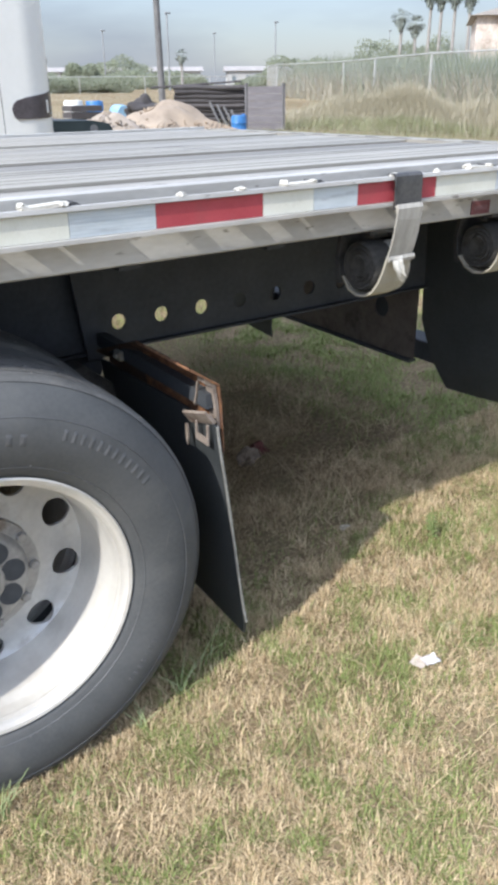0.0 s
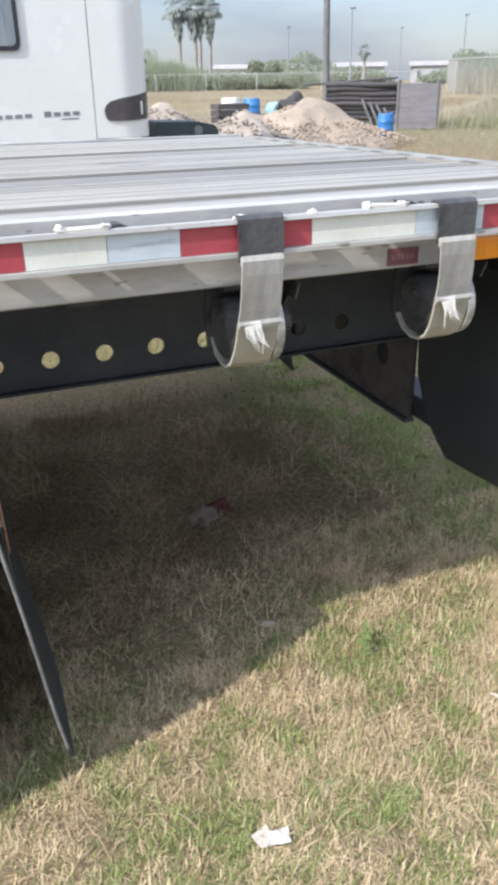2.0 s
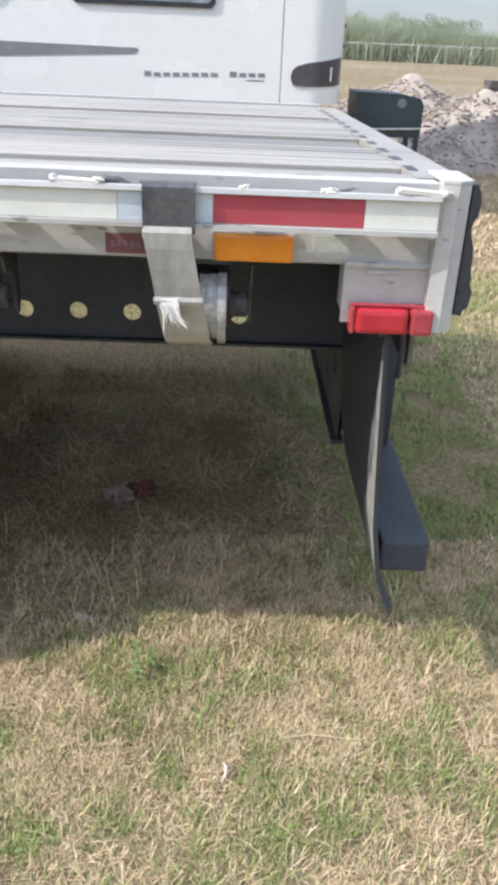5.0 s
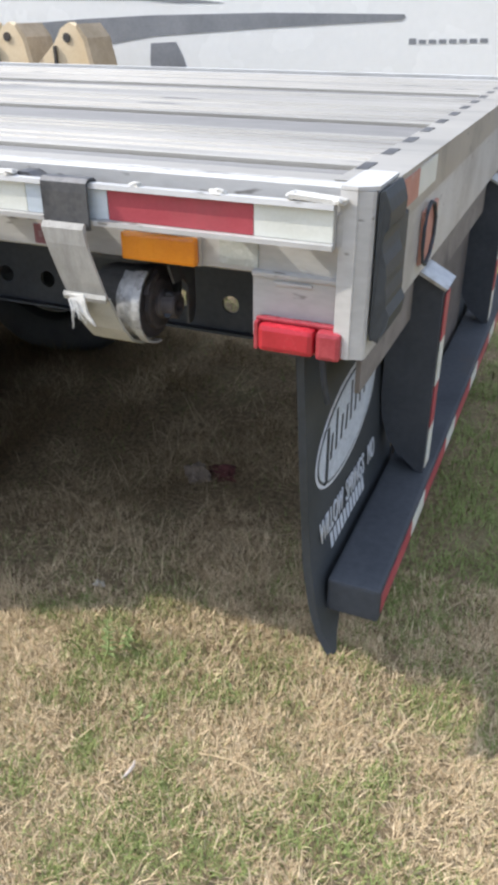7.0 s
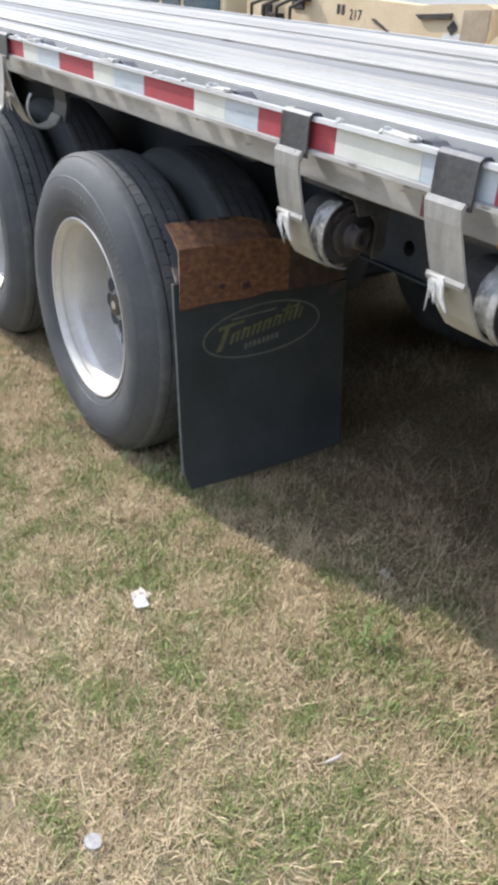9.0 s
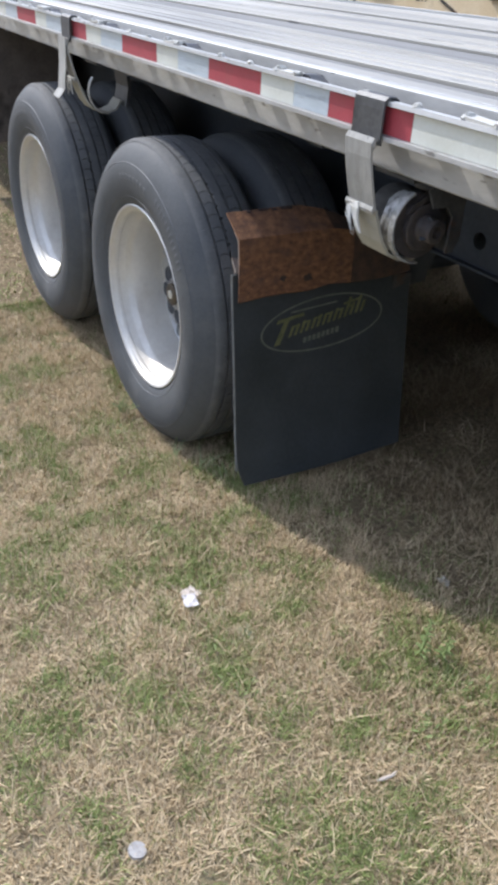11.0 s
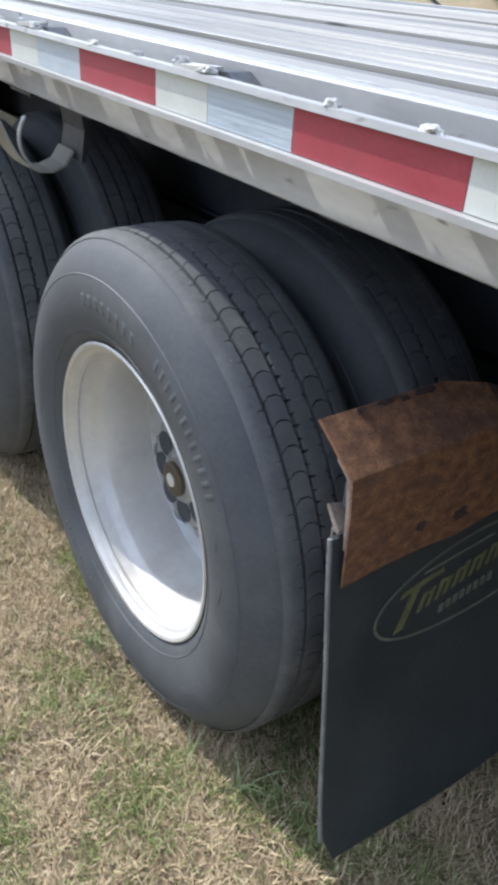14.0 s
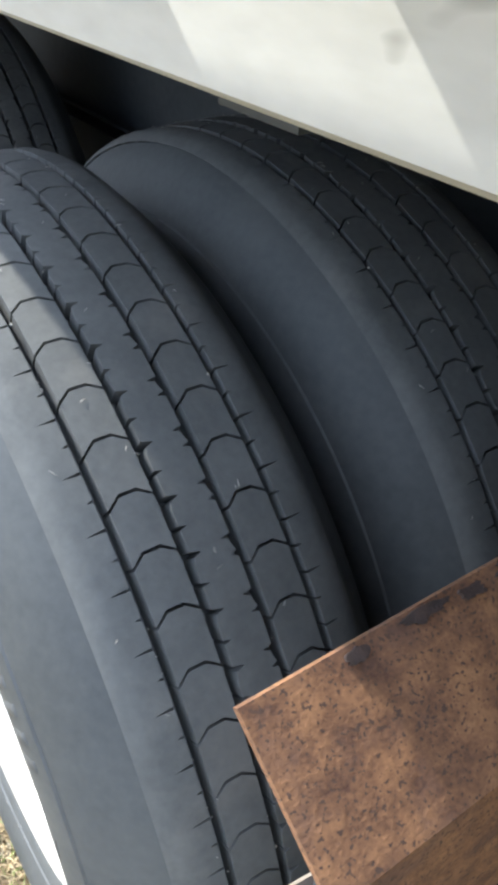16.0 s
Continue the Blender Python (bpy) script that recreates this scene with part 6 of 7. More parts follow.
winch(-1.775, 0.02, 1, True)
# long tail of the far strap hangs loose
part("loose_strap", strip(bmesh.new(), [(-0.03, 1.30), (-0.035, 1.2), (-0.045, 1.12), (-0.07, 1.09)], -1.77, -1.69, 0.004), WEB, trailer, "loose strap tail")
# tool box and landing leg further forward
box_t = part("side_box", boxes((-5.2, -3.6, 0.10, 0.62, 0.55, 1.18), bevel=0.01), BROWN_STEEL, trailer, "dark steel side box")
part("box_lid", boxes((-5.15, -3.65, 0.088, 0.0995, 0.60, 1.13), bevel=0.004), BROWN_STEEL, box_t)
for y in (0.70, 1.78):
    leg = part("landing_leg", boxes((-10.6, -10.47, y, y + 0.12, 0.12, 1.2)), BLACK_STEEL, trailer)
    part("foot_plate", boxes((-10.68, -10.39, y - 0.06, y + 0.18, 0.035, 0.118)), BLACK_STEEL, leg)

# ---- the motorhome behind the trailer ----
RV_WHITE = material("white_gelcoat", (0.74, 0.75, 0.72), (0.80, 0.81, 0.78), 0.25, 0, 0.8, 20, (0.70, 0.70, 0.66), (0.55, 0.8), 0.02)
RV_GREY = material("grey_decal", (0.17, 0.18, 0.19), (0.25, 0.26, 0.27), 0.35, 0, 3, 40)
RV_DARK = material("smoked_lens", (0.05, 0.045, 0.05), (0.11, 0.10, 0.11), 0.15, 0, 4, 60)
SEAM = material("dark_seam", (0.10, 0.10, 0.10), (0.18, 0.18, 0.18), 0.8)
GLASS_DARK = material("dark_window_glass", (0.10, 0.13, 0.15), (0.20, 0.24, 0.26), 0.08, 0, 1.2, 8, (0.34, 0.38, 0.40), (0.5, 0.75), 0, spec=0.8, stretch=(6, 1, 0.6))
CHROME_TRIM = material("black_window_trim", (0.02, 0.02, 0.022), (0.05, 0.05, 0.055), 0.4)
RVY = 5.87
rv = thing("motorhome", (-4, 7.1, 0.2), "long white motorhome with grey swoosh stripes, parked beyond the trailer", "motorhome")
rv.location = (0, 0, 0)
bm = bmesh.new()
box(bm, -10.2, 1.07, RVY, 8.35, 0.50, 3.78)
bmesh.ops.bevel(bm, geom=[e for e in bm.edges if abs(e.verts[0].co.x - e.verts[1].co.x) > 1 and e.verts[0].co.z > 2], offset=0.22, segments=5, affect="EDGES")
part("body", bm, RV_WHITE, rv, "", True)
bm = bmesh.new()
r = 0.30
outline = [(1.078, RVY), (1.30, RVY)] + [(1.32 + r * math.sin(a), RVY + r - r * math.cos(a)) for a in [i * math.pi / 20 for i in range(11)]]
outline += [(1.62, 8.05)] + [(1.32 + r * math.cos(a), 8.05 + r * math.sin(a)) for a in [i * math.pi / 20 for i in range(1, 11)]] + [(1.078, 8.35)]
extrude(bm, outline, "z", 1.175, 3.72)
part("rear_cap", bm, RV_WHITE, rv, "white moulded rear cap", True)
part("cap_seam", boxes((1.0705, 1.0775, RVY + 0.004, 8.34, 1.15, 3.7)), SEAM, rv)
part("chassis", boxes((-9.6, 1.45, 6.3, 8.0, 0.42, 0.499), (1.08, 1.50, 6.2, 8.1, 0.75, 1.1)), CHROME_TRIM, rv)
bm = bmesh.new()
pts = [(1.165, 1.355), (1.158, 1.40), (1.175, 1.44), (1.21, 1.47), (1.30, 1.495), (1.40, 1.510), (1.48, 1.522), (1.56, 1.54), (1.605, 1.55), (1.605, 1.33), (1.56, 1.322), (1.48, 1.318), (1.40, 1.315), (1.30, 1.314), (1.21, 1.316), (1.18, 1.325)]


def cap_y(x):
    return RVY if x < 1.32 else RVY + r - math.sqrt(max(r * r - (x - 1.32) ** 2, 0))


va, vb = [bm.verts.new((x, cap_y(x) - 0.012, z)) for x, z in pts], [bm.verts.new((x, cap_y(x) + 0.01, z)) for x, z in pts]
up, dn = [2, 3, 4, 5, 6, 7, 8], [15, 14, 13, 12, 11, 10, 9]
for i in range(6):
    bm.faces.new((va[up[i]], va[up[i + 1]], va[dn[i + 1]], va[dn[i]]))
bm.faces.new((va[0], va[1], va[2], va[15]))
for i in range(16):
    bm.faces.new((va[i], va[(i + 1) % 16], vb[(i + 1) % 16], vb[i]))
part("tail_lamp", bm, RV_DARK, rv, "dark smoked tail lamp", True)
# highlight on the smoked lens, painted as a small white box
part("tail_lamp_glint", boxes((1.50, 1.515, cap_y(1.5) - 0.016, cap_y(1.5) - 0.012, 1.36, 1.47)), RV_WHITE, rv)


def decal(name, pts, mat=RV_GREY, off=0.004, parent=rv, y=RVY):
    return part(name, extrude(bmesh.new(), pts, "y", y - off, y - 0.0005), mat, parent)


decal("swoosh_stripe", [(-0.135, 1.535), (-0.15, 1.556), (-1.30, 1.566), (-2.46, 1.545), (-3.2, 1.512), (-6.5, 1.30), (-6.5, 0.70), (-4.4, 1.05), (-3.2, 1.265), (-2.46, 1.375), (-1.30, 1.452), (-0.17, 1.510)])
decal("hatch_panel", [(-2.50, 1.05), (-2.115, 1.05), (-2.16, 1.20), (-2.235, 1.332), (-2.495, 1.318), (-2.51, 1.18)])
decal("upper_stripe", [(-1.75, 1.640), (-2.2, 1.640), (-2.6, 1.665), (-6.0, 1.70), (-6.0, 1.86), (-2.3, 1.70)])
# brand lettering becomes plain bars of its size
heights = [0.046] + [0.034] * 7 + [0.0, 0.046] + [0.034] * 3
xb = -0.092
for h in heights:
    if h:
        decal("print_bar", [(xb, 1.342 + 0.03 * (xb + 0.09)), (xb + 0.058, 1.342 + 0.03 * (xb + 0.09)), (xb + 0.058, 1.342 + h * 0.9 + 0.03 * (xb + 0.09)), (xb, 1.342 + h * 0.9 + 0.03 * (xb + 0.09))], off=0.003)
    xb += 0.081
decal("print_bar", [(0.78, 1.338), (0.93, 1.341), (0.93, 1.349), (0.78, 1.346)], off=0.003)


def rounded(x0, x1, z0, z1, rad, n=6):
    out = []
    for cx, cz, a0 in ((x1 - rad, z1 - rad, 0), (x0 + rad, z1 - rad, 90), (x0 + rad, z0 + rad, 180), (x1 - rad, z0 + rad, 270)):
        out += [(cx + rad * math.cos(radians(a0 + 90 * i / n)), cz + rad * math.sin(radians(a0 + 90 * i / n))) for i in range(n + 1)]
    return out


for x0, x1 in ((-0.68, 0.51), (-2.6, -1.25), (-5.2, -3.4)):
    win = part("window", extrude(bmesh.new(), rounded(x0, x1, 1.868, 2.62, 0.06), "y", RVY - 0.018, RVY - 0.0005), CHROME_TRIM, rv, "dark rounded window")
    part("pane", extrude(bmesh.new(), rounded(x0 + 0.035, x1 - 0.035, 1.903, 2.585, 0.04), "y", RVY - 0.0215, RVY - 0.0185), GLASS_DARK, win)
for z in (1.62, 1.78):
    part("cap_hinge", boxes((1.605, 1.632, RVY + 0.26, RVY + 0.33, z, z + 0.03)), CHROME_TRIM, rv)
wheel_rv = lathe(bmesh.new(), [(0.30, 0.0), (0.48, 0.0), (0.50, 0.05), (0.50, 0.24), (0.30, 0.25)], 40)
wm = mesh_of("road_wheel", wheel_rv, RUBBER, True)
for x in (-7.6, -1.9):
    for y in (5.95, 8.02):
        part("road_wheel", wm, RUBBER, rv, at=(x, y, float(ground_z(x, 6)) + 0.48))

# ---- yellow digger between trailer and motorhome ----
CAT_YELLOW = material("faded_yellow_paint", (0.70, 0.53, 0.31), (0.82, 0.67, 0.45), 0.55, 0, 3, 50, (0.40, 0.30, 0.16), (0.56, 0.75), 0.1)
MACHINE_DARK = material("dark_machinery", (0.03, 0.028, 0.026), (0.09, 0.08, 0.07), 0.7, 0.2, 8, 60, (0.13, 0.09, 0.06), (0.55, 0.7), 0.3)
# darker copy of the yellow: shade painted on the boom and bracket edges
CAT_SHADE = material("shaded_yellow_paint", (0.34, 0.26, 0.16), (0.52, 0.41, 0.28), 0.65, 0, 5, 50)
CAB_GLASS = material("teal_cab_glass", (0.05, 0.08, 0.10), (0.11, 0.16, 0.19), 0.1, 0, 2, 20, spec=0.8)
DIGY = 4.75
digger = thing("excavator", (0, 0, 0), "faded yellow excavator with a long boom, parked behind the trailer", "excavator")
boom = part("boom", extrude(bmesh.new(), [(-6.05, 1.22), (-4.9, 1.12), (-4.0, 1.05), (-3.55, 1.02), (-3.52, 1.49), (-3.62, 1.52), (-4.05, 1.50), (-4.4, 1.47), (-5.3, 1.49), (-6.05, 1.50), (-7.3, 1.42), (-7.3, 1.20)], "y", DIGY, DIGY + 0.32), CAT_YELLOW, digger, "faded yellow boom")
part("boom_plate", extrude(bmesh.new(), [(-5.05, 1.32), (-4.55, 1.12), (-4.50, 1.12), (-5.0, 1.325)], "y", DIGY - 0.012, DIGY - 0.0005), MACHINE_DARK, boom)
part("boom_plate", extrude(bmesh.new(), [(-4.42, 1.395), (-3.98, 1.43), (-3.98, 1.385), (-4.36, 1.36)], "y", DIGY - 0.03, DIGY - 0.0005), MACHINE_DARK, boom)
# thin plate that paints the shaded end of the boom
part("boom_shadow_plate", extrude(bmesh.new(), [(-3.85, 1.03), (-3.55, 1.03), (-3.55, 1.48), (-3.85, 1.46)], "y", DIGY - 0.006, DIGY - 0.0005), CAT_SHADE, boom)
part("warning_sign", extrude(bmesh.new(), [(-4.02, 1.315), (-3.955, 1.375), (-3.89, 1.315), (-3.955, 1.255)], "y", DIGY - 0.010, DIGY - 0.0005), MACHINE_DARK, boom, "dark diamond sign")
part("sign_plate", boxes((-4.06, -3.85, DIGY - 0.005, DIGY - 0.0008, 1.20, 1.27)), FRAY, boom)
num = part("lettering", text_mesh("lettering", "217", 0.13, MACHINE_DARK), MACHINE_DARK, boom, "dark machine number", at=(-5.30, DIGY - 0.003, 1.335))
num.rotation_euler = (radians(90), 0, 0)
for k in range(2):
    part("print_bar", boxes((-5.60 + 0.075 * k, -5.55 + 0.075 * k, DIGY - 0.003, DIGY - 0.0005, 1.33, 1.42)), MACHINE_DARK, boom)
for x0 in (-3.545, -2.955):
    lug = part("bucket_lug", extrude(bmesh.new(), [(x0, 0.95), (x0 + 0.55, 0.95), (x0 + 0.56, 1.12), (x0 + 0.50, 1.38), (x0 + 0.44, 1.475), (x0 + 0.36, 1.51), (x0 + 0.28, 1.47), (x0 + 0.20, 1.36), (x0 + 0.0, 1.19)], "y", DIGY - 0.02, DIGY + 0.06), CAT_YELLOW, digger, "yellow bucket bracket plate")
    part("edge_plate", extrude(bmesh.new(), [(x0 + 0.545, 0.95), (x0 + 0.60, 0.95), (x0 + 0.60, 1.14), (x0 + 0.54, 1.40), (x0 + 0.455, 1.50), (x0 + 0.445, 1.475), (x0 + 0.505, 1.38), (x0 + 0.562, 1.12)], "y", DIGY - 0.05, DIGY + 0.30), CAT_SHADE, lug)
    part("pin", lathe(bmesh.new(), [(0.035, DIGY - 0.03), (0.035, DIGY - 0.015)], 14, Matrix.Translation((x0 + 0.33, 0, 1.40))), MACHINE_DARK, lug)
    part("rib", boxes((x0 + 0.20, x0 + 0.222, DIGY - 0.045, DIGY - 0.0205, 1.05, 1.34), (x0 + 0.10, x0 + 0.20, DIGY - 0.045, DIGY - 0.0205, 1.05, 1.07)), MACHINE_DARK, lug)
part("stick_link", extrude(bmesh.new(), [(-4.0, 1.0), (-2.7, 0.95), (-2.7, 1.13), (-4.0, 1.2)], "y", DIGY + 0.1, DIGY + 0.25), MACHINE_DARK, digger)
bm = bmesh.new()
for k in range(14):
    rr = random.Random(k)
    x, z = rr.uniform(-7.1, -6.1), rr.uniform(1.05, 1.5)
    box(bm, x - 0.1, x + 0.1, DIGY - 0.1 + rr.uniform(0, 0.2), DIGY + 0.3, z - 0.06, z + 0.06, 0.01)
part("hydraulic_block", bm, MACHINE_DARK, digger, "dark hydraulic machinery")
for k in range(4):
    part("hose", tube(bmesh.new(), [(-7.0 + 0.25 * k, DIGY - 0.12, 1.1), (-6.9 + 0.25 * k, DIGY - 0.2, 1.35), (-6.6 + 0.2 * k, DIGY - 0.1, 1.45)], 0.02), MACHINE_DARK, digger)
cab = part("cab", boxes((-10.2, -7.6, DIGY - 0.1, DIGY + 1.5, 0.95, 2.6), bevel=0.06), CAT_YELLOW, digger)
for x0, x1 in ((-10.0, -9.35), (-9.25, -8.75), (-8.65, -7.75)):
    part("cab_window", boxes((x0, x1, DIGY - 0.115, DIGY - 0.101, 1.05, 2.4)), CAB_GLASS, cab, "dark teal glass")
for y in (DIGY - 0.1, DIGY + 1.3):
    part("track", boxes((-10.8, -6.8, y, y + 0.45, 0.16, 0.9), bevel=0.18), MACHINE_DARK, digger)
part("undercarriage", boxes((-10.0, -7.4, DIGY + 0.1, DIGY + 1.4, 0.5, 0.949)), MACHINE_DARK, digger)
part("boom_prop", boxes((-3.3, -3.1, DIGY + 0.05, DIGY + 0.25, 0.10, 0.96)), MACHINE_DARK, digger)

# ---- yard behind ----
TEAL = material("dark_teal_paint", (0.025, 0.045, 0.05), (0.05, 0.075, 0.08), 0.45, 0, 4, 50, (0.06, 0.06, 0.055), (0.56, 0.75))
GRAVEL = material("rubble", (0.27, 0.23, 0.19), (0.40, 0.345, 0.29), 0.95, 0, 4, 40, (0.24, 0.20, 0.165), (0.5, 0.7), 0.6, 0.03, island=0.6)
SAND = material("orange_sand", (0.25, 0.20, 0.152), (0.44, 0.36, 0.28), 0.95, 0, 2.5, 40, (0.42, 0.33, 0.24), (0.5, 0.7), 0.6, 0.04)
TIMBER = material("dark_weathered_timber", (0.035, 0.033, 0.034), (0.11, 0.10, 0.10), 0.85, 0, 5, 60, per_object=0.6)
DRUM_BLUE = material("blue_plastic_drum", (0.03, 0.15, 0.38), (0.06, 0.22, 0.50), 0.4, 0, 5, 50)
DRUM_PALE = material("pale_blue_plastic", (0.22, 0.40, 0.55), (0.32, 0.50, 0.64), 0.5, 0, 5, 50)
DRUM_WHITE = material("white_plastic_drum", (0.66, 0.66, 0.62), (0.78, 0.78, 0.74), 0.5, 0, 5, 50)
GREY_BOX = material("grey_board", (0.15, 0.14, 0.15), (0.24, 0.23, 0.24), 0.85, 0, 4, 40, stretch=(0.2, 1, 3))
POLE_WOOD = material("grey_pole_wood", (0.115, 0.115, 0.118), (0.20, 0.20, 0.20), 0.9, 0, 5, 40)
# distance haze is mixed into the far lamp poles' base colour
POLE_HAZE = material("haze_painted_pole", (0.24, 0.255, 0.27), (0.32, 0.335, 0.35), 0.8, 0, 2, 20)
FENCE_GREY = material("galvanised_fence", (0.42, 0.43, 0.42), (0.58, 0.58, 0.56), 0.5, 0.3, 6, 40)
DRY_TALL = material("tall_dry_grass", (0.40, 0.365, 0.28), (0.54, 0.50, 0.40), 0.9, 0, 0.6, 10, bump=0, island=0.5, spec=0.1, leaf=0.4)
# bush, brush and palm colours are paled and greyed: distance haze painted in
BUSH = material("haze_painted_bush_leaves", (0.32, 0.352, 0.262), (0.40, 0.432, 0.325), 0.9, 0, 0.4, 8, bump=0, island=0.5, spec=0.05, leaf=0.5)
HAZE_BRUSH = material("haze_painted_far_brush", (0.355, 0.395, 0.275), (0.45, 0.49, 0.35), 0.9, 0, 0.3, 6, bump=0, island=0.5, spec=0.05, leaf=0.5)
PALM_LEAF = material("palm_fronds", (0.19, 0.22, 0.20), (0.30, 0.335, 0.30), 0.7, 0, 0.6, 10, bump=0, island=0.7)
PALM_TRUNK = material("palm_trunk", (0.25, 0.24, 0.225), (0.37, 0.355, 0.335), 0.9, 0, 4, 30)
WALL_PALE = material("pale_wall", (0.38, 0.385, 0.385), (0.50, 0.505, 0.505), 0.8, 0, 0.5, 8)
WALL_STONE = material("rough_cream_wall", (0.36, 0.29, 0.24), (0.80, 0.72, 0.66), 0.9, 0, 1.4, 8, bump=0.4)
ROOF_GREY = material("grey_roof", (0.30, 0.28, 0.27), (0.42, 0.40, 0.38), 0.8, 0, 1, 8)

# a covered grill on legs
gx0, gy0 = 2.15, 7.0
grill = thing("grill", (gx0, gy0, gz(gx0, gy0)), "dark teal metal grill with a curved lid on legs", "grill")
G0 = gz(gx0, gy0)
part("body", extrude(bmesh.new(), [(-0.30, 0.86 - G0), (0.36, 0.86 - G0), (0.365, 1.16 - G0), (0.33, 1.215 - G0), (0.15, 1.25 - G0), (-0.30, 1.26 - G0)], "y", -0.3, 0.3), TEAL, grill, "dark teal curved lid")
part("handle", tube(bmesh.new(), [(-0.12, -0.34, 0.93 - G0), (0.35, -0.34, 0.95 - G0)], 0.012), ZINC, grill, "pale handle bar")
part("badge", lathe(bmesh.new(), [(0.045, -0.305), (0.045, -0.3005)], 12, Matrix.Translation((0.15, 0, 1.17 - G0))), RV_GREY, grill)
for x in (-0.27, 0.31):
    for y in (-0.25, 0.25):
        part("leg", boxes((x, x + 0.05, y - 0.025, y + 0.025, 0.0, 0.8595 - G0)), TEAL, grill)


def heap(name, at, size, mat, label, category, seed, rough=0.25, detail=5):
    """A pile: a rounded cone with an uneven surface that meets the ground."""
    bm = bmesh.new()
    n = 20 * detail // 3
    rings = []
    for i in range(n + 1):
        u = i / n
        row = []
        for k in range(48):
            a = 2 * math.pi * k / 48
            p = Vector((math.cos(a) * u, math.sin(a) * u, 0))
            h = (1 - u) ** 1.15 if u > 0.12 else 1 - u * 1.0
            h += rough * (1 - u) * (noise.noise(p * 2.2 + Vector((seed, 0, 0))) + 0.5 * noise.noise(p * 6 + Vector((0, seed, 0))))
            row.append(bm.verts.new((p.x * size[0], p.y * size[1], max(h, 0) * size[2] - 0.15 * u)))
        rings.append(row)
    for r0, r1 in zip(rings, rings[1:]):
        for k in range(48):
            bm.faces.new((r0[k], r0[(k + 1) % 48], r1[(k + 1) % 48], r1[k]))
    return single(name, bm, mat, label, category, smooth=True, at=at)


def rubble(at, size, count, seed, label, mat=None, big=0.045):
    """Broken stones over a heap, in one mesh."""
    rnd = random.Random(seed)
    bm = bmesh.new()
    for i in range(count):
        u, a = math.sqrt(rnd.random()), rnd.uniform(0, 6.28)
        s = rnd.uniform(0.015, big)
        c = Vector((math.cos(a) * u * size[0], math.sin(a) * u * size[1], max((1 - u) ** 1.1 * size[2], 0) + 0.01))
        vs = bmesh.ops.create_icosphere(bm, subdivisions=1, radius=s)["verts"]
        for v in vs:
            v.co = c + Vector((v.co.x * rnd.uniform(0.7, 1.4), v.co.y * rnd.uniform(0.7, 1.4), v.co.z * rnd.uniform(0.5, 1)))
    ob = new("rubble", mesh_of("rubble", bm, mat or GRAVEL))
    ob.location = at
    return tagged(ob, label, "rubble", kind="stuff")


for hx, hy, sx, sy, sz, sd in ((3.9, 9.6, 1.9, 1.5, 0.80, 2), (3.3, 11.6, 2.0, 1.4, 0.72, 5), (5.0, 12.3, 1.6, 1.3, 0.5, 8)):
    heap("rubble_heap", (hx, hy, gz(hx, hy)), (sx, sy, sz), GRAVEL, "heap of broken grey-brown rubble", "rubble heap", sd, 0.3)
    rubble((hx, hy, gz(hx, hy)), (sx * 0.95, sy * 0.95, sz), 1500, sd, "loose stones on the rubble heap", None, 0.034)
heap("sand_heap", (6.05, 12.05, gz(6.05, 12.05)), (2.3, 1.5, 0.72), SAND, "heap of pale orange sand", "sand heap", 3, 0.34)
rubble((6.05, 12.05, gz(6.05, 12.05)), (2.2, 1.45, 0.68), 1500, 31, "clods on the sand heap", SAND, 0.032)
heap("sand_heap", (5.3, 12.9, gz(5.3, 12.9)), (1.3, 1.1, 0.52), SAND, "low heap of pale orange sand", "sand heap", 9, 0.25)


def drum(x, y, mat, label, h=0.88, rad=0.29, lying=False):
    ob = thing("drum", (x, y, gz(x, y)), label, "drum", "drums in the yard")
    prof = [(rad * 0.9, 0.0), (rad, 0.03), (rad, h * 0.3), (rad * 1.04, h * 0.33), (rad, h * 0.36), (rad, h * 0.63), (rad * 1.04, h * 0.66), (rad, h * 0.69), (rad, h - 0.04), (rad * 0.92, h)]
    m = Matrix.Translation((0, 0, rad * 1.04)) if lying else Matrix.Rotation(radians(90), 4, "X")
    part("body", lathe(bmesh.new(), prof, 24, m), mat, ob, "", True)
    part("bung", lathe(bmesh.new(), [(0.04, h), (0.04, h + 0.02)], 10, m @ Matrix.Translation((0.12, 0, 0))), mat, ob)
    return ob


drum(8.05, 12.5, DRUM_BLUE, "bright blue plastic drum beside the timber stack", 0.40, 0.155)
drum(7.95, 20.6, DRUM_WHITE, "white plastic drum standing in the yard", 0.52, 0.26)
drum(8.5, 20.4, DRUM_BLUE, "blue plastic drum standing in the yard", 0.50, 0.24)
drum(8.95, 19.5, DRUM_PALE, "pale blue plastic drum lying in the yard", 0.55, 0.2, True)
crate = thing("crate", (5.95, 15.4, gz(5.95, 15.4)), "dark wooden crate in the yard", "crate")
for k in range(4):
    part("slat", boxes((-0.35, 0.35, -0.25, 0.25, 0.02 + 0.13 * k, 0.13 + 0.13 * k)), TIMBER, crate)
stack = thing("timber_stack", (9.3, 15.7, gz(9.3, 15.7)), "stack of dark weathered timbers and pipes", "timber stack")
log_m = mesh_of("timber", tube(bmesh.new(), [(-0.72, 0.40, 0), (-0.3, 0.17, 0.01), (0.2, -0.1, -0.01), (0.70, -0.40, 0)], 0.055, 7), TIMBER)
rnd = random.Random(4)
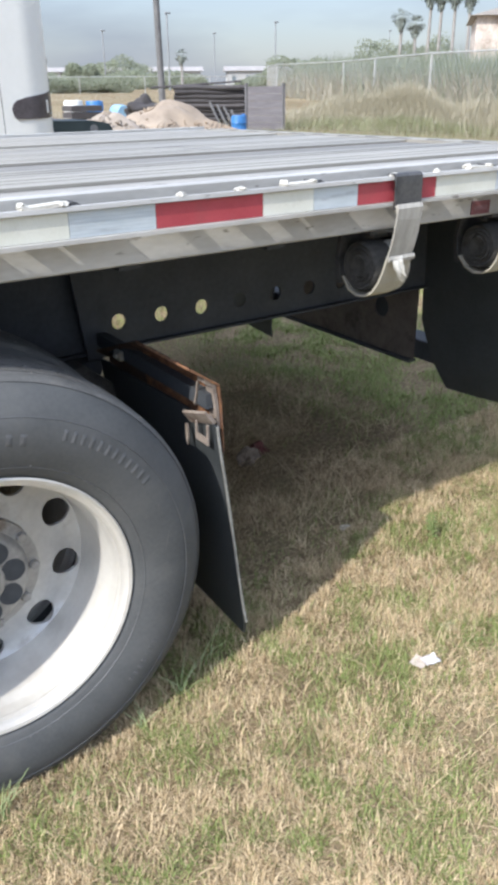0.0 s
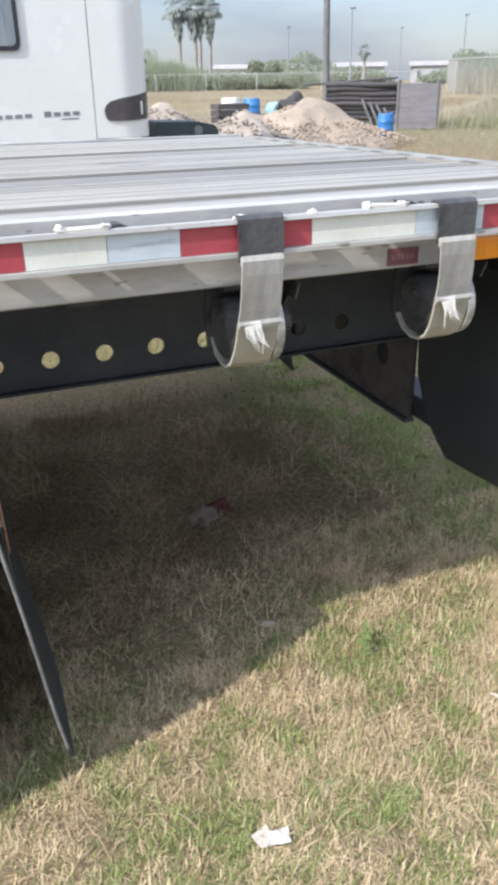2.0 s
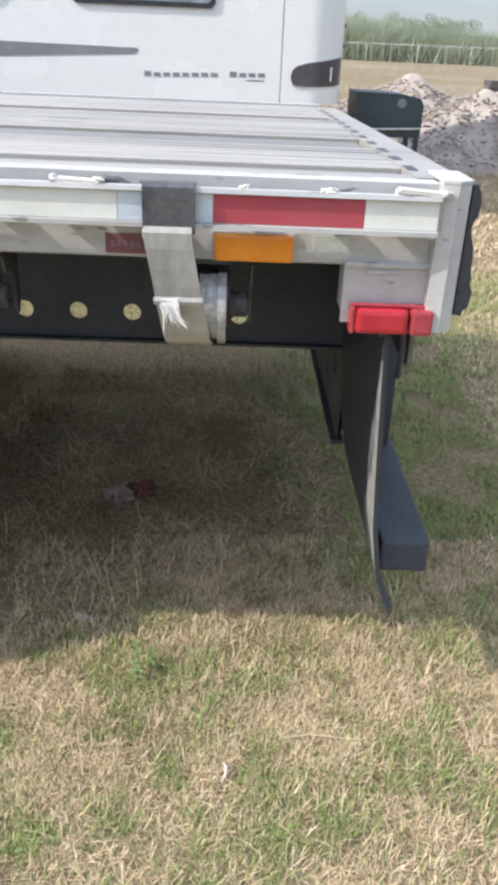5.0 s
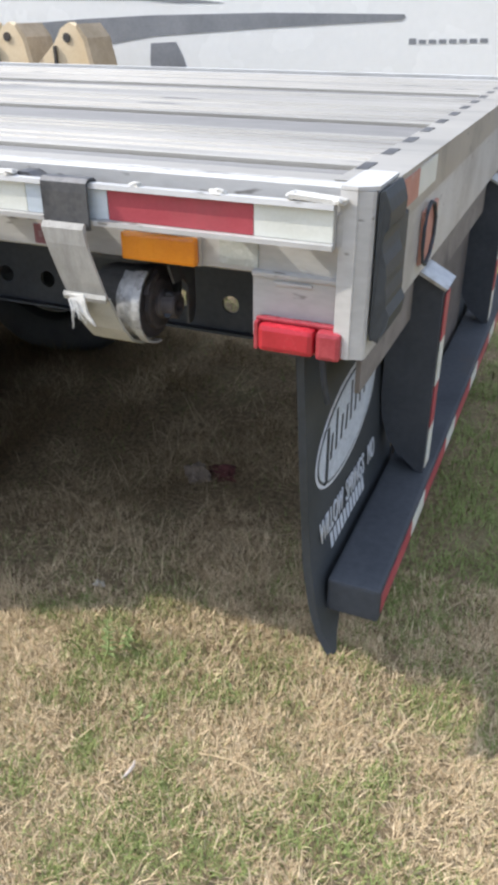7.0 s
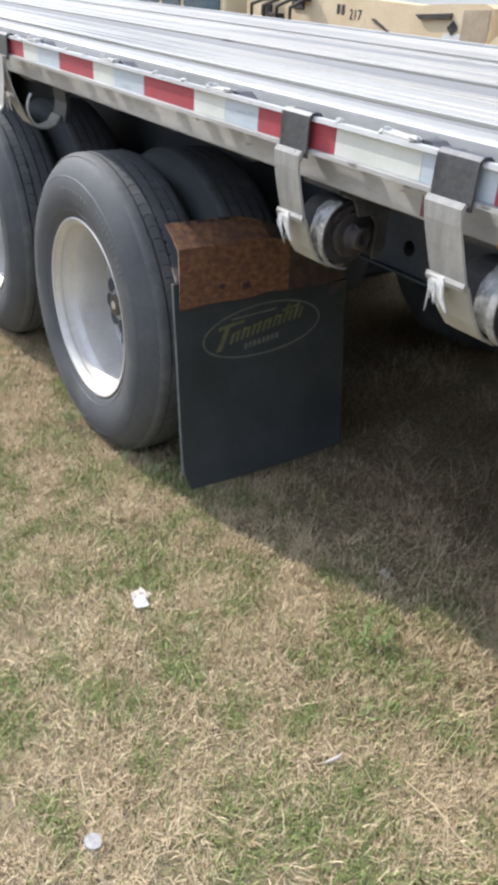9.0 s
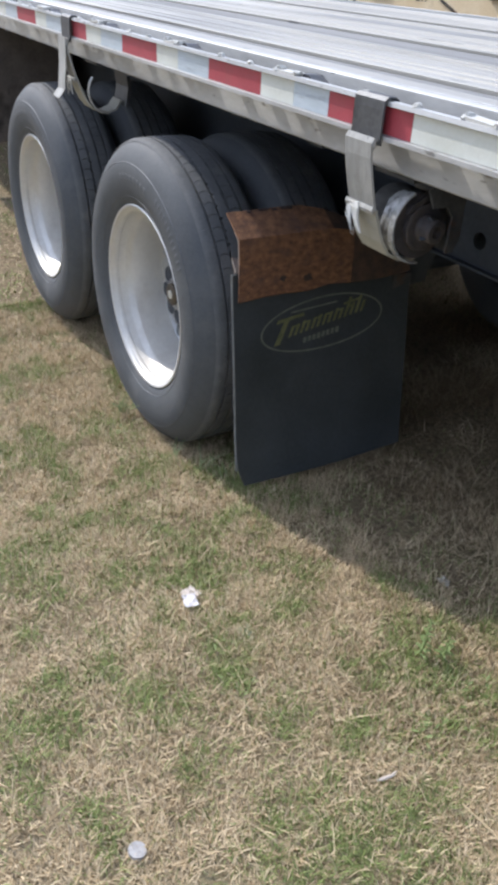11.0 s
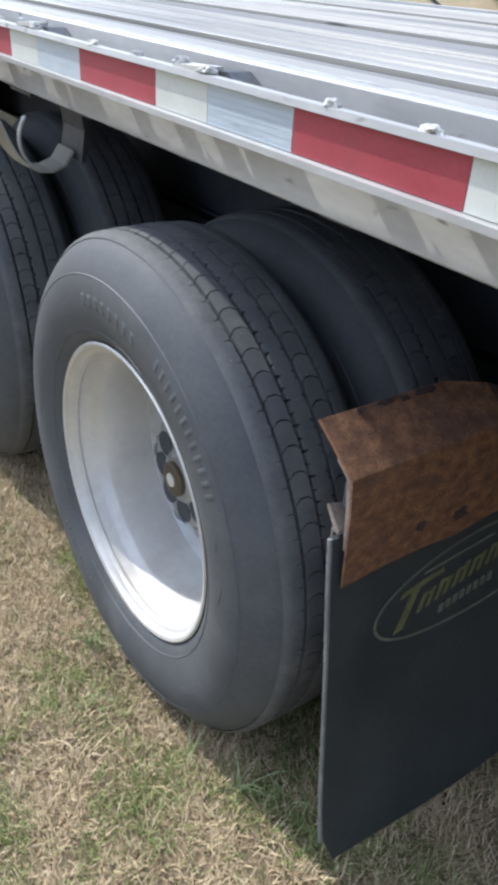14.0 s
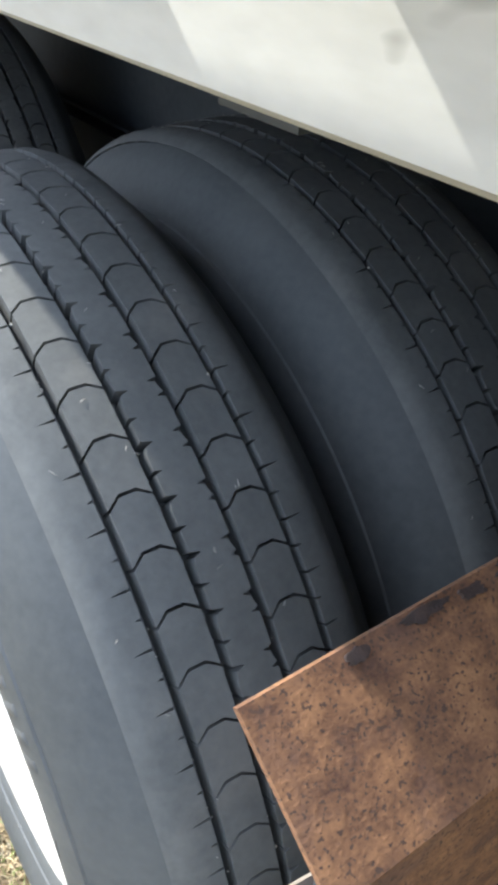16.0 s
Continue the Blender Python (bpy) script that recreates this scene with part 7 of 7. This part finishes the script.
for row in range(9):
    for k in range(6):
        o = part("timber", log_m, TIMBER, stack, at=(0.10 * k - 0.15 + rnd.uniform(-0.05, 0.05), 0.17 * k - 0.4, 0.06 + 0.098 * row))
        o.rotation_euler = (0, 0, rnd.uniform(-0.06, 0.06))
top_z = gz(9.3, 15.7)
part("long_bar", tube(bmesh.new(), [(-1.1, 0.75, 1.53 - top_z), (0.75, -0.35, 1.66 - top_z)], 0.022), TIMBER, stack)
for k in range(4):
    part("leaning_plank", tube(bmesh.new(), [(-0.1 + 0.12 * k, -0.75 - 0.1 * k, 0.0), (-0.25 + 0.13 * k, -0.5 - 0.1 * k, 0.55 - 0.06 * k)], 0.028, 5), POLE_WOOD, stack, "grey leaning plank")
tarp = thing("tarp_pile", (8.1, 16.6, gz(8.1, 16.6)), "pile covered by a dark grey tarpaulin", "tarp pile")
part("tarp", lump(bmesh.new(), (0, 0, 0.28), (0.46, 0.45, 0.34), 13, 4, 0.7), TIMBER, tarp)
panel = thing("board_panel", (9.36, 13.42, gz(9.36, 13.42)), "grey boarded panel standing between posts", "panel")
for k in range(6):
    bm = boxes((-0.44, 0.44, -0.02, 0.02, 0.02 + 0.145 * k, 0.16 + 0.145 * k))
    bmesh.ops.rotate(bm, cent=(0, 0, 0), matrix=Matrix.Rotation(-0.6, 3, "Z"), verts=bm.verts)
    part("board", bm, GREY_BOX, panel)
for s in (-0.40, 0.40):
    part("post", boxes((s * 0.825 - 0.03, s * 0.825 + 0.03, -s * 0.565 - 0.03, -s * 0.565 + 0.03, 0, 0.95)), POLE_WOOD, panel)

# utility pole and street lamps
up = thing("utility_pole", (13.2, 25.1, gz(13.2, 25.1)), "tall grey wooden utility pole in the yard", "utility pole")
part("pole", tube(bmesh.new(), [(0.05, 0, 0), (0, 0, 3), (-0.12, 0, 9)], [0.12, 0.11, 0.09], 12), POLE_WOOD, up, "", True)
part("cross_arm", boxes((-1.2, 0.9, -0.06, 0.06, 8.5, 8.62)), POLE_WOOD, up)
for lx, ly, lz in ((45.5, 98.4, 7.75), (42.9, 77.3, 8.2), (68.4, 108.6, 8.5), (64.1, 87.3, 8.6), (120, 125, 11.0)):
    g = gz(lx, ly)
    sl = thing("street_lamp", (lx, ly, g), "slim grey street lamp pole far off", "street lamp", "street lamps")
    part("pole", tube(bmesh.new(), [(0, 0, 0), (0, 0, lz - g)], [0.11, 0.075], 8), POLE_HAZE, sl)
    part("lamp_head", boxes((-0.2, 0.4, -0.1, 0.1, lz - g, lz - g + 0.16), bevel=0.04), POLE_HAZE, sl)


# fences
def fence(points, height, label, mesh_step):
    ob = thing("fence", (*points[0], gz(*points[0])), label, "fence", "fences")
    ob.location = (0, 0, 0)
    wires = bmesh.new()
    for (xa, ya), (xb_, yb) in zip(points, points[1:]):
        za, zb = gz(xa, ya), gz(xb_, yb)
        A, B = Vector((xa, ya, za)), Vector((xb_, yb, zb))
        part("post", tube(bmesh.new(), [A, A + Vector((0, 0, height + 0.03))], 0.035, 6), FENCE_GREY, ob)
        part("top_rail", tube(bmesh.new(), [A + Vector((0, 0, height)), B + Vector((0, 0, height))], 0.024, 6), FENCE_GREY, ob)
        n = max(int((B - A).length / mesh_step), 2)
        for i in range(n):
            for d in (-1, 1):
                j = i + d * height / mesh_step * 0.6
                p, q = A.lerp(B, i / n), A.lerp(B, min(max(j / n, 0), 1))
                tube(wires, [p + Vector((0, 0, 0.05)), q + Vector((0, 0, height))], 0.004, 3)
    part("wire_mesh", wires, FENCE_GREY, ob, "fine chain-link wire")
    return ob


fence([(40, 52.5), (33, 46), (27.5, 37.5), (24.2, 28), (21.0, 22.5), (18.2, 17.0), (16.4, 12.2), (14.8, 6.5)], 1.72, "tall chain-link fence before dry brush", 0.22)
fence([(6, 61), (9.5, 60.2), (13.0, 59.2), (16.5, 58.2), (20.0, 57.2), (23.5, 56.0), (28, 54.5), (33, 53.5), (40, 52.5)], 1.15, "low chain-link fence across the far field", 0.4)


def tall_grass(name, k, x, y, spreadx, spready, h, label, mat=DRY_TALL, hump=0.0, turn=0.0):
    px, py = RNG.normal(0, spreadx, int(k * 1.8)), RNG.normal(0, spready, int(k * 1.8))
    hx, hy = px * math.cos(turn) - py * math.sin(turn) + x, px * math.sin(turn) + py * math.cos(turn) + y
    lift = hump * np.exp(-0.5 * ((px / spreadx) ** 2 + (py / spready) ** 2)) * (1 + 0.25 * np.sin(3 * px))
    return blades(name, hx, hy, h, h * 0.024, 0.45, mat, lift, label)


MOUND_GRASS = material("yellow_mound_grass", (0.42, 0.382, 0.275), (0.57, 0.525, 0.40), 0.9, 0, 0.6, 10, bump=0, island=0.5, spec=0.1, leaf=0.3)
heap("grass_mound", (13.0, 13.3, gz(13.0, 13.3)), (2.6, 1.6, 0.50), MOUND_GRASS, "mound overgrown with dry yellow grass", "mound", 17, 0.3)
tall_grass("mound_grass", 14000, 12.9, 13.2, 1.25, 0.75, 0.36, "tall dry yellow grass on the mound", MOUND_GRASS, hump=0.55, turn=-0.7)
tall_grass("mound_grass", 5000, 15.2, 11.0, 1.2, 0.8, 0.5, "tall dry yellow grass by the fence", MOUND_GRASS, hump=0.35, turn=-0.9)
for k, (fx, fy, hh, cnt) in enumerate(((17.8, 13.8, 1.7, 4500), (19.8, 18.4, 1.7, 4500), (22.4, 22.8, 1.8, 4500), (25.8, 28.5, 1.9, 4500), (29.5, 36.5, 2.0, 3500), (36, 45, 1.8, 3000))):
    tall_grass("fence_brush", cnt, fx + 0.9, fy + 0.5, 0.9, 2.6, hh * 0.66, "tall dry brush behind the fence", DRY_TALL, 0.15, -0.5)
    tall_grass("fence_brush", cnt // 2, fx + 2.2, fy + 1.4, 0.9, 2.6, hh * 0.95, "grey-green brush behind the fence", BUSH, 0.3, -0.5)
tall_grass("field_grass", 9000, 14, 42, 12, 9, 0.22, "pale dry grass of the far field")
tall_grass("yard_grass", 6000, 9, 20, 4, 2.2, 0.2, "pale dry grass of the yard")
tall_grass("yard_grass", 9000, 10.5, 11.5, 2.6, 2.0, 0.12, "short pale grass round the heaps")
YARD_GREEN = material("dusty_green_grass", (0.26, 0.285, 0.15), (0.40, 0.415, 0.25), 0.9, 0, 0.6, 10, bump=0, island=0.6, spec=0.1, leaf=0.3)
tall_grass("mound_grass", 4200, 12.0, 12.2, 1.4, 0.45, 0.22, "dusty green grass at the foot of the mound", YARD_GREEN, hump=0.15, turn=-0.75)
tall_grass("yard_grass", 7000, 11.2, 10.6, 2.4, 1.4, 0.13, "dusty green grass before the mound", YARD_GREEN, turn=-0.75)
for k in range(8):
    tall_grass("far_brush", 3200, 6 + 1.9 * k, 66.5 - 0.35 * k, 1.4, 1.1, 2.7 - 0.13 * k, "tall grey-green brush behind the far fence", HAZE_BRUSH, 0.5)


def bushes(name, pts, label, mat=BUSH, leaf=0.22, per=900, seed=1):
    """Clumps of small leaves in uneven crowns, in one mesh."""
    rg = np.random.default_rng(seed)
    vs, ts, off = [], [], 0
    for x, y, rx, h in pts:
        g = gz(x, y)
        d = rg.normal(0, 1, (per, 3))
        d /= np.linalg.norm(d, axis=1)[:, None]
        rad = rg.uniform(0.45, 1.0, per) ** 0.5 * (1 + 0.25 * np.sin(5 * d[:, 0] + x) * np.cos(4 * d[:, 2] + y))
        c = np.stack([x + d[:, 0] * rad * rx, y + d[:, 1] * rad * rx * 0.7, g + h * 0.5 + d[:, 2] * rad * h * 0.55], 1)
        c[:, 2] = np.maximum(c[:, 2], g + 0.05)
        a, b = rg.normal(0, 1, (per, 3)), rg.normal(0, 1, (per, 3))
        a *= (leaf * rg.uniform(0.5, 1.2, per) / np.linalg.norm(a, axis=1))[:, None]
        b *= (leaf * 0.5 / np.linalg.norm(b, axis=1))[:, None]
        vs.append(np.stack([c - a, c + b, c + a, c - b], 1).reshape(-1, 3))
        o = (np.arange(per) * 4)[:, None] + off
        ts.append(np.concatenate([o + np.array([[0, 1, 2]]), o + np.array([[0, 2, 3]])]))
        off += per * 4
    ob = new(name, from_arrays(name, np.concatenate(vs), np.concatenate(ts), mat))
    return tagged(ob, label, "bushes", kind="stuff")


rb = random.Random(11)
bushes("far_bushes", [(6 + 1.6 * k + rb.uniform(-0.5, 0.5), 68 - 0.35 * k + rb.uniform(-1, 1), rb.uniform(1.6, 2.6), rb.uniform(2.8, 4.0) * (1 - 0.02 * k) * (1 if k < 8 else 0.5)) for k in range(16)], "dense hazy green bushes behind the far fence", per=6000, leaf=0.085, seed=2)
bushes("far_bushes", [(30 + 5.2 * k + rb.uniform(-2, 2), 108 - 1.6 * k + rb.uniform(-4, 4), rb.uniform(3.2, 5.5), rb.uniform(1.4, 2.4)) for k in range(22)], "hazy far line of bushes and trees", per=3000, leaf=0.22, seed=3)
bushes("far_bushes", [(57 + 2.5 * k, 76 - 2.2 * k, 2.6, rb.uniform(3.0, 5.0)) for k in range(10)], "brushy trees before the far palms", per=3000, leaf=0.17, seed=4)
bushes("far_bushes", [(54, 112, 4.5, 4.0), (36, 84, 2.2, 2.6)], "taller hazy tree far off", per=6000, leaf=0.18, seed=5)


def palm(x, y, top, seed, crown=1.5, skirt=1.0):
    rnd = random.Random(seed)
    g = gz(x, y)
    h = top - g
    ob = thing("palm_tree", (x, y, g), "tall fan palm with a ragged crown, far off", "palm tree", "palm trees")
    part("trunk", tube(bmesh.new(), [(0, 0, 0), (0.1, 0, h * 0.5), (0.05 * rnd.uniform(-3, 3), 0, h - crown * 0.5)], [0.20, 0.16, 0.14], 8), PALM_TRUNK, ob, "", True)
    bm = bmesh.new()
    for i in range(64):
        a, el = rnd.uniform(0, 6.28), rnd.uniform(-1.35, 1.2)
        L = crown * rnd.uniform(0.6, 1.05) * (0.8 if el < -0.5 else 1)
        d = Vector((math.cos(a) * math.cos(el), math.sin(a) * math.cos(el), math.sin(el)))
        c = Vector((0, 0, h - crown * 0.5))
        s = d.cross(Vector((0, 0, 1))).normalized() if abs(d.z) < 0.95 else Vector((1, 0, 0))
        for f in (-0.5, -0.25, 0, 0.25, 0.5):
            e = (d + s * f).normalized()
            p0, p1, p2 = c + d * L * 0.45, c + e * L * 0.85 + Vector((0, 0, -0.05 * L)), c + e * L * 1.05 + Vector((0, 0, -0.25 * L))
            w = s * 0.06 * L
            v = [bm.verts.new(q) for q in (p0, p1 - w, p2, p1 + w)]
            bm.faces.new(v)
    part("crown", bm, PALM_LEAF, ob, "ragged grey-green fronds")
    bm = bmesh.new()
    for i in range(150):
        a, u = rnd.uniform(0, 6.28), rnd.uniform(0.0, 0.8)
        r0, L = crown * (0.50 - 0.30 * u) * rnd.uniform(0.5, 1.1), skirt * rnd.uniform(0.2, 0.42)
        c = Vector((r0 * math.cos(a), r0 * math.sin(a), h - crown * 0.5 - skirt * u))
        s = Vector((-math.sin(a), math.cos(a), 0)) * crown * rnd.uniform(0.05, 0.10)
        out = Vector((math.cos(a), math.sin(a), 0)) * crown * rnd.uniform(-0.10, 0.08)
        bm.faces.new([bm.verts.new(q) for q in (c, c - s + out * 0.6 - Vector((0, 0, 0.6 * L)), c + out - Vector((0, 0, L)), c + s + out * 0.6 - Vector((0, 0, 0.6 * L)))])
    part("dead_skirt", bm, PALM_LEAF, ob, "hanging grey dead fronds")


for k, (x, y, t) in enumerate(((22.1, 70.0, 8.0), (23.4, 69.6, 8.0), (24.6, 69.2, 7.9), (25.0, 73.0, 8.3))):
    palm(x, y, t, k, 1.35, 2.2)
for k, (x, y, t) in enumerate(((61.7, 62.7, 8.2), (62.8, 61.7, 7.6), (63.6, 60.7, 10.2), (64.4, 60.0, 10.0), (65.3, 59.0, 10.1), (66.3, 57.9, 9.8))):
    palm(x, y, t, k + 20, 1.1, 1.3)
palm(50.9, 88.5, 5.3, 31, 0.95)


def shed(name, x, y, w, d, h, turn, wall, label, category, windows):
    g = gz(x, y) - 0.1
    ob = thing(name, (x, y, g), label, category, "far buildings")
    ob.rotation_euler = (0, 0, turn)
    body = part("wall", boxes((-w / 2, w / 2, -d / 2, d / 2, 0, h)), wall, ob)
    part("roof", extrude(bmesh.new(), [(-d / 2 - 0.4, h + 0.01), (d / 2 + 0.4, h + 0.01), (0, h + 0.14 * d)], "x", -w / 2 - 0.5, w / 2 + 0.5), ROOF_GREY, ob)
    for k in range(windows):
        x0 = -w / 2 + (k + 0.3) * w / windows
        part("window", boxes((x0, x0 + w / windows * 0.3, -d / 2 - 0.03, -d / 2 - 0.005, h * 0.35, h * 0.75)), GLASS_DARK, body)
    return ob


for k, (x, y, w) in enumerate(((57, 126, 9), (68, 120, 8), (80, 113, 11), (95, 104, 9), (50, 130, 5))):
    shed("far_building", x, y, w, 5, 2.6, -0.5, WALL_PALE, "low white building far off across the field", "building", 5)
shed("stone_building", 47.0, 36.5, 9, 6, 4.6, 0.75, WALL_STONE, "rough cream-walled building beyond the fence", "building", 0)
